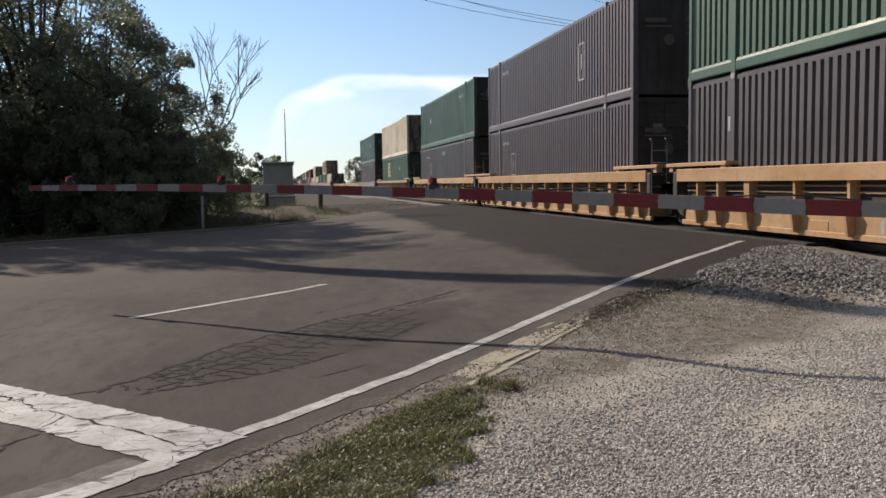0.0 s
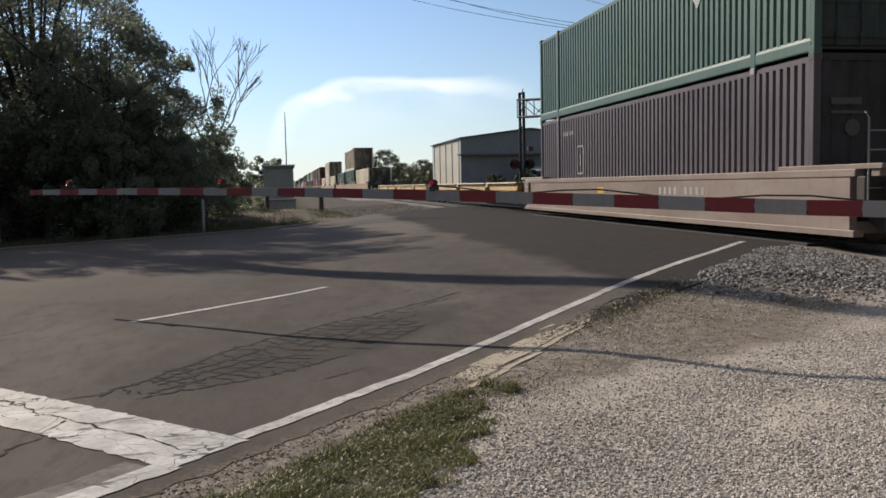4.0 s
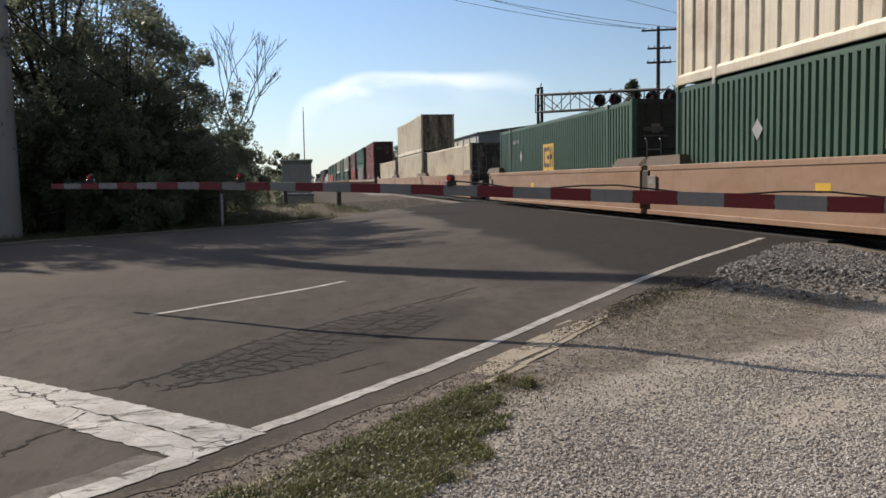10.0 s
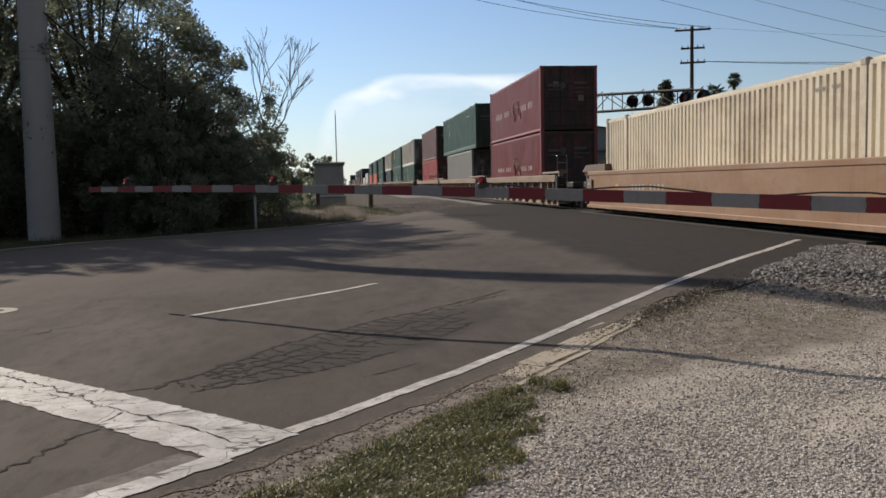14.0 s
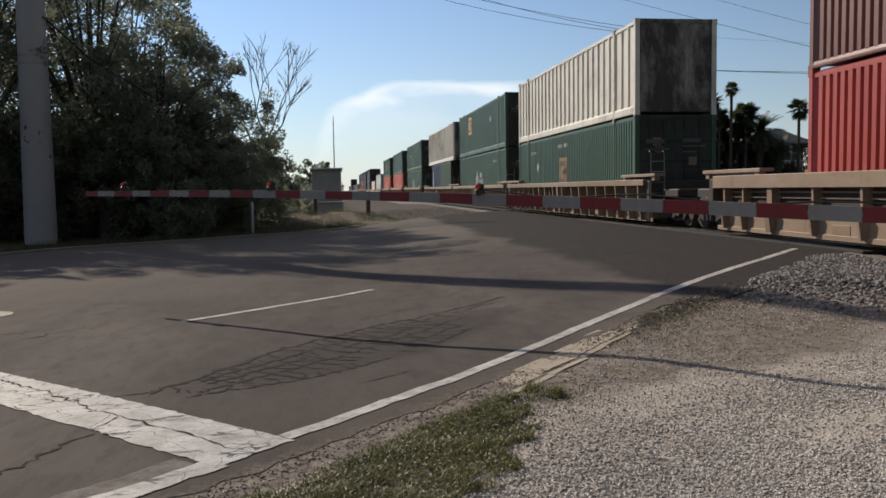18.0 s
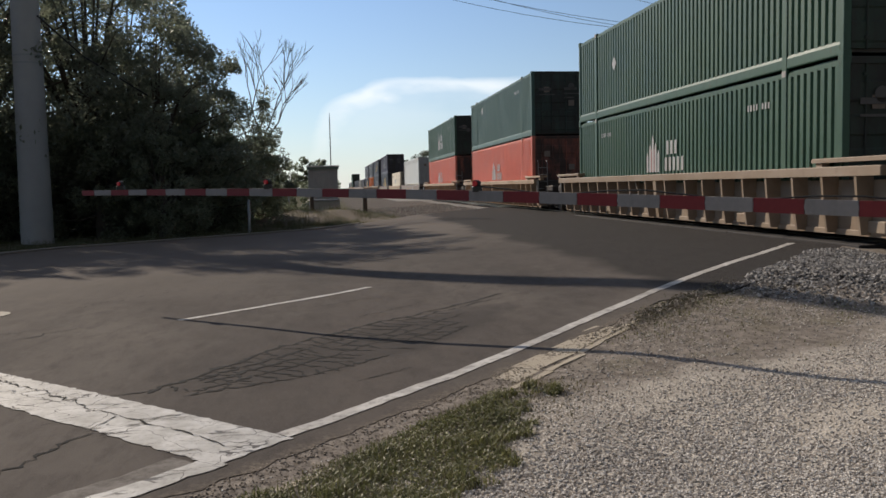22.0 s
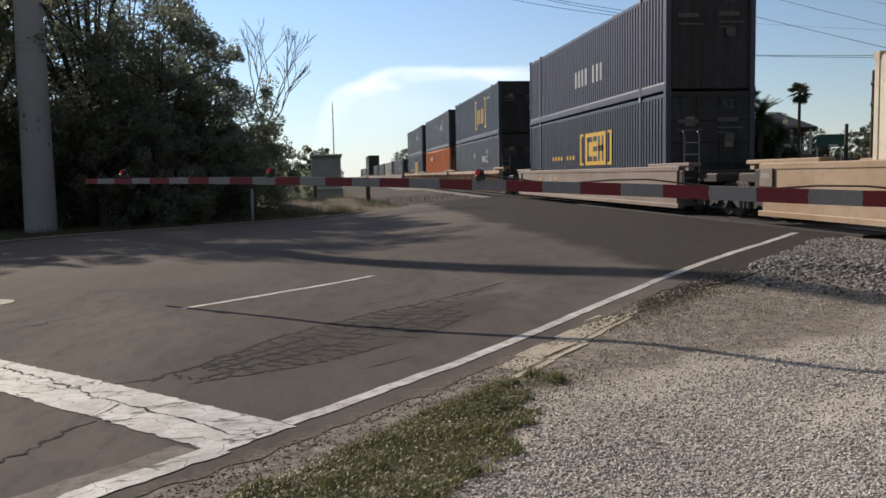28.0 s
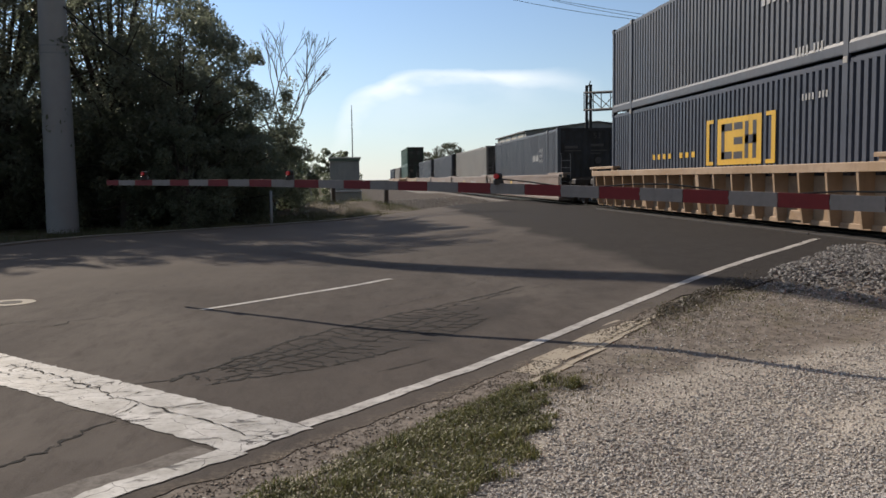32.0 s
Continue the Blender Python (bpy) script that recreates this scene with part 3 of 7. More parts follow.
def strip(name, a0, a1, l0, l1, label, up=0.006, step=0.25, ragged=0.0, mat="line"):
    """A flat painted marking that follows the road."""
    s = Shape()
    na, nl = max(2, int(abs(a1 - a0) / step)), max(2, int(abs(l1 - l0) / step))
    for i in range(na + 1):
        for j in range(nl + 1):
            a, l = a0 + (a1 - a0) * i / na, l0 + (l1 - l0) * j / nl
            if j in (0, nl):
                l += ragged * (noise.noise((a * 5, l, 1)) + 0.8 * noise.noise((a * 19, l, 1)))
            if i in (0, na):
                a += ragged * (0.4 * noise.noise((a, l * 3, 4)) + noise.noise((a, l * 17, 4)))
            p = on_road(a, l)
            s.v.append((p.x, p.y, road_z(p.x, p.y) + up))
    for i in range(na):
        for j in range(nl):
            k = i * (nl + 1) + j
            s.f.append((k, k + nl + 1, k + nl + 2, k + 1))
            s.s.append(True)
    return tagged(new(name, s.mesh(name, M[mat])), label, "road marking", kind="structure")


strip("edge_line", 0.04, 12.9, -0.065, 0.065, "white painted edge line along the road", ragged=0.02, step=0.15)
strip("edge_line", -24.0, -0.56, -0.15, 0.04, "broad worn white edge line before the stop line", ragged=0.05, step=0.08, mat="stop")
strip("edge_line", -24.0, -0.62, 0.045, 0.23, "faded ghost of an older edge line", ragged=0.05, step=0.1, mat="ghost", up=0.004)
strip("stop_line", -0.58, 0.03, -0.11, 7.6, "cracked broad white stop line across the lanes", up=0.006, ragged=0.03, step=0.05, mat="stop")
strip("lane_line", 2.8, 6.4, 4.72, 4.83, "white dash between two lanes", ragged=0.015)

def crack(s, start, end, width, wander, seed, up=0.004):
    """A dark open crack as a thin ribbon that wanders from one road place to another and pinches out."""
    a0, a1 = Vector(start), Vector(end)
    run = a1 - a0
    n = max(4, int(run.length / 0.045))
    across = Vector((-run.y, run.x)).normalized()
    r2 = random.Random(seed)
    k0 = len(s.v)
    for i in range(n + 1):
        u = i / n
        off = wander * (noise.noise((u * run.length * 2.1, seed, 0)) + 0.45 * noise.noise((u * run.length * 7.0, seed, 3)) + 0.25 * r2.uniform(-1, 1)) * min(1.0, 6 * u, 6 * (1 - u))
        w = width * (0.25 + 1.1 * r2.random() ** 2 + 0.5 * max(0.0, noise.noise((u * run.length * 5, seed, 8)))) * (0.3 + 0.7 * min(1.0, 5 * u, 5 * (1 - u)))
        for sg in (-1, 1):
            c = a0 + run * u + across * (off + sg * w / 2)
            p = on_road(c.x, c.y)
            s.v.append((p.x, p.y, road_z(p.x, p.y) + up))
    for i in range(n):
        k = k0 + 2 * i
        s.f.append((k, k + 1, k + 3, k + 2))
        s.s.append(False)


def broken_patch():
    """Alligator cracking in the wheel path: long cracks tied by short slanting ones."""
    far = lambda a: float(np.interp(a, (0.2, 1.0, 1.8, 3.1, 4.3, 5.6), (1.76, 1.95, 2.22, 2.43, 2.4, 2.1)))
    low = lambda a: float(np.interp(a, (0.2, 1.0, 1.6, 3.1, 5.6), (1.45, 1.2, 0.98, 1.05, 1.5)))
    s, r2 = Shape(), random.Random(31)
    rows = 6
    lane = lambda a, k: (a, far(a) + (low(a) - far(a)) * k / (rows - 1) + 0.07 * noise.noise((a * 1.7, k * 3.1, 1)))
    for k in range(rows):
        a = 0.25 + 0.5 * r2.random() * (k > 0)
        while a < 5.4 - 0.35 * k:
            b = a + r2.uniform(0.5, 1.3)
            if r2.random() < (0.97 if k == 0 else 0.8):
                crack(s, lane(a, k), lane(b, k), 0.07 if k in (0, 2) else 0.042, 0.1, 10 * k + int(a * 20))
            a = b
    for k in range(rows - 1):
        a = 0.5
        while a < 5.0 - 0.3 * k:
            if r2.random() < 0.86:
                crack(s, lane(a, k), lane(a + r2.uniform(-0.1, 0.13), k + 1), 0.038, 0.05, 500 + 40 * k + int(a * 30))
            a += r2.uniform(0.09, 0.27)
    tagged(new("road_crack", s.mesh("road_crack", M["crack"])), "alligator cracks in the wheel path of the near lane", "crack", "cracks in the road", kind="structure")
    for a, b, w, wander in (((0.35, 1.78), (-0.02, 1.95), 0.012, 0.05), ((1.45, 0.6), (2.1, 0.5), 0.014, 0.05), ((0.9, 5.3), (1.9, 5.4), 0.022, 0.16), ((0.6, 5.8), (1.5, 5.75), 0.016, 0.12), ((-0.6, 1.13), (-1.9, 0.72), 0.02, 0.12),
                            ((4.4, 4.1), (5.6, 3.9), 0.014, 0.1), ((3.9, 2.9), (5.4, 2.9), 0.012, 0.12), ((6.0, 3.0), (7.4, 3.3), 0.013, 0.2), ((2.6, 7.0), (4.6, 7.4), 0.014, 0.25), ((5.6, 1.9), (7.0, 1.7), 0.012, 0.12)):
        s = Shape()
        crack(s, a, b, w * 1.5, wander, int(a[0] * 100 + 50 * b[1]))
        tagged(new("road_crack", s.mesh("road_crack", M["crack"])), "single wandering crack in the asphalt", "crack", "cracks in the road", kind="structure")
    s = Shape()
    crack(s, (-0.3, -0.1), (-0.26, 1.5), 0.016, 0.06, 3, 0.01)
    crack(s, (-0.26, 1.45), (-0.14, 3.6), 0.02, 0.12, 5, 0.01)
    crack(s, (-0.3, 2.0), (-0.42, 7.5), 0.014, 0.14, 6, 0.01)
    crack(s, (-0.58, 1.2), (-0.28, 1.36), 0.02, 0.05, 7, 0.01)
    crack(s, (-0.29, 1.15), (0.02, 0.98), 0.02, 0.06, 8, 0.01)
    for k in range(46):
        l = 0.1 + 7.3 * r2.random() ** 1.5
        top = r2.random() < 0.6
        a = r2.uniform(-0.08, 0.0) if top else r2.uniform(-0.56, -0.34)
        crack(s, (a, l), (a - r2.uniform(0.08, 0.24), l + r2.uniform(-0.05, 0.22)), 0.009, 0.03, 900 + k, 0.01)
    tagged(new("road_crack", s.mesh("road_crack", M["crack"])), "cracks across the broad white stop line", "crack", "cracks in the road", kind="structure")


broken_patch()


def track():
    """Two rails on wooden ties in ballast, with rubber panels at the crossing."""
    bed = Shape()
    for y0, y1 in ((-720, 13.2), (30.5, 1400)):
        prof = [(TRACK_X - 2.9, 0.0), (TRACK_X - 1.75, RAIL_Z - 0.16), (TRACK_X + 1.75, RAIL_Z - 0.16), (TRACK_X + 2.9, 0.0)]
        bed.prism(prof, y0, y1)
    tagged(new("track_bed", bed.mesh("track_bed", M["bedrock"])), "grey crushed stone track bed", "track bed", kind="structure")
    for sx in (-0.7525, 0.7525):
        s = Shape()
        x = TRACK_X + sx
        s.prism([(x - 0.07, RAIL_Z - 0.16), (x + 0.07, RAIL_Z - 0.16), (x + 0.07, RAIL_Z - 0.145), (x + 0.012, RAIL_Z - 0.12), (x + 0.012, RAIL_Z - 0.04),
                 (x + 0.036, RAIL_Z - 0.03), (x + 0.036, RAIL_Z - 0.004), (x + 0.03, RAIL_Z), (x - 0.03, RAIL_Z), (x - 0.036, RAIL_Z - 0.004),
                 (x - 0.036, RAIL_Z - 0.03), (x - 0.012, RAIL_Z - 0.04), (x - 0.012, RAIL_Z - 0.12), (x - 0.07, RAIL_Z - 0.145)], -720, 1400)
        tagged(new("rail", s.mesh("rail", M["rail"])), "steel rail worn bright on top", "rail", "rails of the track", kind="structure")
    tie = Shape().block(-1.3, 1.3, -0.115, 0.115, -0.17, 0.0, 0.015)
    me = tie.mesh("tie", M["wood"])
    ties = thing("ties", pose(TRACK_X, 0, RAIL_Z - 0.15), "dark creosoted wooden ties under the rails", "ties", kind="structure")
    for k in range(150):
        y = -6 + 0.55 * k
        if not 13.2 < y < 30.5:
            part("tie", me, None, ties, m=pose(rng.uniform(-0.04, 0.04), y, 0, rz=rng.uniform(-1, 1)))
    panels = thing("crossing_panels", pose(TRACK_X, 0, RAIL_Z - 0.02), "dark rubber and asphalt crossing panels between the rails", "crossing", kind="structure")
    for x0, x1 in ((-1.5, -0.83), (-0.66, 0.66), (0.83, 1.5)):
        for k in range(7):
            y = 13.4 + 2.44 * k
            part("panel", Shape().block(x0, x1, y + 0.01, y + 2.43, -0.15, 0.0, 0.01), M["freshtar"], panels)


M["bedrock"] = plain("bedrock", (0.19, 0.172, 0.158), 0.95, 0.5, 9.0, bump=1.0)
M["freshtar"] = plain("fresh_tar", (0.036, 0.032, 0.031), 0.85, 0.25, 3.0, bump=0.4)
track()


def gutter():
    """Broken concrete gutter along the road's edge."""
    g = thing("kerb", pose(0, 0, 0), "broken low concrete gutter kerb half buried in sand", "kerb", kind="structure")
    a = -2.2
    while a < 4.8:
        w = rng.uniform(0.35, 0.8)
        s = Shape()
        for l0, l1, up in ((-0.66, -0.37, 0.004), (-0.75, -0.69, 0.007)):
            if (l0 < -0.7 and rng.random() < 0.1) or (l0 > -0.7 and not 1.7 < a < 3.7):
                continue
            wide = rng.uniform(-0.015, 0.015) + 0.2 * max(0.0, (a - 1.4) / 3.4)
            steps = [a + 0.006 + (w - 0.012) * i / 3 for i in range(4)]
            base = [on_road(q, l0 + wide + rng.uniform(-0.01, 0.01)) for q in steps] + [on_road(q, l1 + wide + rng.uniform(-0.01, 0.01)) for q in reversed(steps)]
            s.loft([[(p.x, p.y, ground_height(p.x, p.y) - 0.08) for p in base], [(p.x, p.y, ground_height(p.x, p.y) + up + rng.uniform(-0.003, 0.004)) for p in base]], True, False)
        if s.v:
            part("slab", s, M["gutter"], g)
        a += w


gutter()


M["sandstone"] = plain("dusty_kerb", (0.22, 0.195, 0.165), 0.9, 0.4, 2.0, bump=0.4)


def far_kerb():
    g = thing("kerb", pose(0, 0, 0), "pale concrete kerb and walk edge along the far side of the road", "kerb", kind="structure")
    for k in range(22):
        a = -20 + 2.0 * k
        s = Shape()
        q = [on_road(a + e, road_left(a + e) + d) for e, d in ((0.01, 0), (1.99, 0), (1.99, 0.35), (0.01, 0.35))]
        s.loft([[(p.x, p.y, rise(p.x) - 0.1) for p in q], [(p.x, p.y, rise(p.x) + 0.045) for p in q]], True, False)
        part("kerbstone", s, M["sandstone"], g)


far_kerb()


def rocks(name, count, place, size, mat, label, flat=0.75):
    """Many loose stones as one object."""
    s = Shape()
    base = np.array([(1, 0, 0), (-1, 0, 0), (0, 1, 0), (0, -1, 0), (0, 0, 1), (0, 0, -1)], float)
    tri = [(0, 2, 4), (2, 1, 4), (1, 3, 4), (3, 0, 4), (2, 0, 5), (1, 2, 5), (3, 1, 5), (0, 3, 5)]
    for _ in range(count):
        p = place()
        r = size(p)
        q = Euler((rng.uniform(0, 6.3), rng.uniform(0, 6.3), rng.uniform(0, 6.3))).to_matrix()
        k = len(s.v)
        for b in base:
            w = q @ Vector(tuple(b * r * nrg.uniform(0.6, 1.25)))
            s.v.append((p[0] + w.x, p[1] + w.y, p[2] + w.z * flat))
        s.f.extend(tuple(k + i for i in t) for t in tri)
        s.s.extend([False] * 8)
    return tagged(new(name, s.mesh(name, mat)), label, "stones", kind="stuff")


def gravel_place():
    while True:
        y = 2.6 + 7.5 * rng.random() ** 1.7
        if y < 3.1:
            y -= abs(rng.gauss(0, 0.5))
        x = rng.uniform(0.0, 7.0)
        a, l = to_road(x, y)
        if l < -0.85 and x < y * 0.85 + 0.4 + abs(rng.gauss(0, 0.25)) and rng.random() < 0.6 + 2.0 * max(-0.22, noise.noise((x * 0.9, y * 0.9, 9)) + 0.3) and rng.random() < 0.12 + 0.88 * min(1.0, max(0.0, (-l - 1.0 - 0.35 * max(0.0, a)) / 1.0)):
            return x, y, ground_height(x, y) + 0.004


rocks("gravel", 62000, gravel_place, lambda p: rng.uniform(0.0055, 0.0135), M["shell"], "pale crushed shell gravel strewn over the lot")


def crumb_place():
    a = rng.uniform(-3.0, 5.5)
    p = on_road(a, -0.32 - abs(rng.gauss(0.0, 0.2)) + 0.05 * noise.noise((a * 3, 1, 2)))
    return p.x, p.y, ground_height(p.x, p.y) + 0.003


rocks("rubble", 5200, crumb_place, lambda p: 0.003 + 0.013 * rng.random() ** 3, M["crumb"], "crumbled asphalt and concrete bits along the gutter", 0.6)


def near_place():
    while True:
        x, y = rng.uniform(-2.0, 8.5), rng.uniform(-7.0, 3.2)
        if to_road(x, y)[1] < -1.6 and noise.noise((x * 0.6, y * 0.6, 9)) > -0.4 * rng.random():
            return x, y, ground_height(x, y) + 0.004


rocks("gravel", 3000, near_place, lambda p: rng.uniform(0.008, 0.02), M["shell"], "pale crushed shell gravel thinly strewn over the lot")


def heap_toe(x):
    return 10.2 - 0.5 * (x - 5.2) + 0.45 * noise.noise((x * 1.5, 0, 8))


def heap_height(x, y):
    a, l = to_road(x, y)
    face = min(1.0, max(0.0, (y - heap_toe(x)) / 0.5))
    edge = min(1.0, max(0.0, (x - 4.7) / 0.8)) * min(1.0, max(0.0, (-l - 0.55) / 0.5)) * face
    return ground_height(x, y) + (0.03 * max(0.0, min(1.0, (8.2 - x) / 1.5)) + 0.065 * max(0.0, 1 - abs(y - heap_toe(x) - 0.7) / 1.6)) * edge * (0.75 + 0.5 * noise.noise((x, y, 3)))


def heap_place():
    while True:
        x, y = rng.uniform(4.8, 8.75), rng.uniform(7.5, 13.4)
        a, l = to_road(x, y)
        if l < -0.72 - 0.3 * noise.noise((a * 1.3, 2, 4)) and y > heap_toe(x) - (1.7 if rng.random() < 0.3 else 0.15) * rng.random():
            return x, y, heap_height(x, y) + rng.uniform(-0.01, 0.02)


def heap():
    s = Shape()
    xs, ys = np.arange(4.6, 9.5, 0.15), np.arange(3.0, 14.6, 0.15)
    for y in ys:
        for x in xs:
            s.v.append((float(x), float(y), heap_height(float(x), float(y)) - 0.02))
    w = len(xs)
    for j in range(len(ys) - 1):
        for i in range(w - 1):
            k = j * w + i
            if to_road(xs[i], ys[j])[1] < -0.7 and ys[j] > heap_toe(xs[i]) - 0.1:
                s.f.append((k, k + 1, k + 1 + w, k + w))
                s.s.append(True)
    tagged(new("ballast_shoulder", s.mesh("ballast_shoulder", M["bedrock"])), "heaped grey ballast shoulder beside the track", "ballast", kind="structure")
    rocks("ballast_stones", 13000, heap_place, lambda p: rng.uniform(0.018, 0.042), M["ballast"], "loose grey and white ballast stones")


heap()


def shoulder_place():
    x, y = rng.uniform(1.0, 8.6), 30 + 34 * rng.random() ** 1.4
    if to_road(x, y)[1] < 20.8:
        return shoulder_place()
    return x, y, ground_height(x, y) + 0.01


rocks("ballast_stones", 2600, shoulder_place, lambda p: rng.uniform(0.02, 0.055), M["ballast"], "scattered stones and rubble along the track bed")

# ---- train ----
def faded(name, color):
    """Sun-bleached car paint: broad patches of fade, rusty grime that gathers in blots, few runs."""
    n = Nodes("car_" + name)
    v = n.coord()
    moved = n.add("VectorMath", Vector=v)
    moved.operation = "ADD"
    n.put(moved.inputs[1], n.math("MULTIPLY", n.add("ObjectInfo").outputs["Random"], 60.0))
    v = moved.outputs[0]
    grey = sum(color) / 3
    broad = n.noise(n.scaled(v, (1, 0.45, 1.2)), 0.9, 5, 0.6)
    blots = n.noise(n.scaled(v, (1, 0.7, 1)), 4.0, 7, 0.7)
    runs = n.noise(n.scaled(v, (3.0, 3.0, 0.5)), 1.7, 5, 0.6)
    fine = n.noise(v, 30.0, 4, 0.6)
    col = n.mix(n.ramp(broad, (0.35, 0.0), (0.68, 1.0)), tint(color, 0.82), tuple(0.72 * q * 1.2 + 0.28 * grey * 1.25 for q in color))
    col = n.mix(n.ramp(blots, (0.52, 0.0), (0.72, 0.5)), col, (0.19, 0.115, 0.075))
    col = n.mix(n.ramp(runs, (0.55, 0.0), (0.75, 0.35)), col, (0.14, 0.095, 0.07))
    col = n.mix(n.ramp(fine, (0.6, 0.0), (0.75, 0.3)), col, tint(color, 1.35))
    n.bump(fine, 0.1, 0.003)
    return n.done(col, 0.65)


M["dimmark"] = plain("dim_lettering", (0.12, 0.11, 0.105), 0.7, 0.35, 6.0)
M["faded"] = paint("faded_mark", (0.5, 0.36, 0.34), 0.5, 0.6, 0.1)
COLORS = {
    "green": (0.047, 0.111, 0.073), "dark": (0.085, 0.076, 0.086), "violet": (0.108, 0.086, 0.1), "tan": (0.5, 0.42, 0.32),
    "cream": (0.84, 0.74, 0.57), "white": (0.88, 0.82, 0.71), "red": (0.45, 0.075, 0.065), "coral": (0.72, 0.2, 0.135), "maroon": (0.27, 0.06, 0.06),
    "brown": (0.22, 0.1, 0.085), "grey": (0.36, 0.34, 0.31), "indigo": (0.08, 0.076, 0.122), "blue": (0.032, 0.045, 0.105), "navy": (0.054, 0.066, 0.098), "charcoal": (0.092, 0.103, 0.127),
    "orange": (0.76, 0.27, 0.095), "moss": (0.065, 0.12, 0.065), "silver": (0.6, 0.61, 0.59), "teal": (0.068, 0.138, 0.115),
}
BOX = {k: paint("container_" + k, c, stain=0.55 if k in ("white", "cream", "tan") else 0.0) for k, c in COLORS.items()}
CARC = {"yellow": (0.5, 0.28, 0.115), "buff": (0.4, 0.265, 0.155), "rust": (0.34, 0.19, 0.102), "pink": (0.26, 0.195, 0.158), "ash": (0.29, 0.207, 0.136), "pale": (0.72, 0.6, 0.42), "deck": (0.68, 0.42, 0.13), "dust": (0.3, 0.2, 0.125)}
CAR = {k: faded(k, c) for k, c in CARC.items()}
WIDE, TALL = 2.59, 2.895
SEAT_Z, SEAM_Z = 0.89, 3.785
made = {}


def cached(key, make):
    if key not in made:
        made[key] = make()
    return made[key]


def side_panel(style, length, h):
    """The skin of one long side, at x = 0 and facing -x."""
    s = Shape()
    z0, z1 = 0.28 if length > 15 else 0.15, h - 0.13
    prof = []
    if style == "corr":
        pitch, y = 0.232, 0.14
        while y + pitch < length - 0.12:
            prof += [(0.004, y), (0.004, y + 0.122), (0.07, y + 0.142), (0.07, y + 0.212)]
            y += pitch
        prof.append((0.004, length - 0.13))
    elif style == "post":
        y, pitch = 0.14, 0.61
        while y + pitch < length - 0.1:
            prof += [(0.05, y), (0.05, y + 0.5), (0.0, y + 0.512), (0.0, y + 0.585), (0.05, y + 0.597)]
            y += pitch
        prof.append((0.05, length - 0.13))
    else:
        y, pitch = 0.14, 0.76
        while y + pitch < length - 0.12:
            prof += [(0.008, y), (0.008, y + 0.74), (0.022, y + 0.743), (0.022, y + 0.757)]
            y += pitch
        prof.append((0.008, length - 0.13))
    k = len(prof)
    s.v = [(x, y, z0) for x, y in prof] + [(x, y, z1) for x, y in prof]
    for i in range(k - 1):
        s.f.append((i, i + k, i + k + 1, i + 1))
        s.s.append(False)
    return s


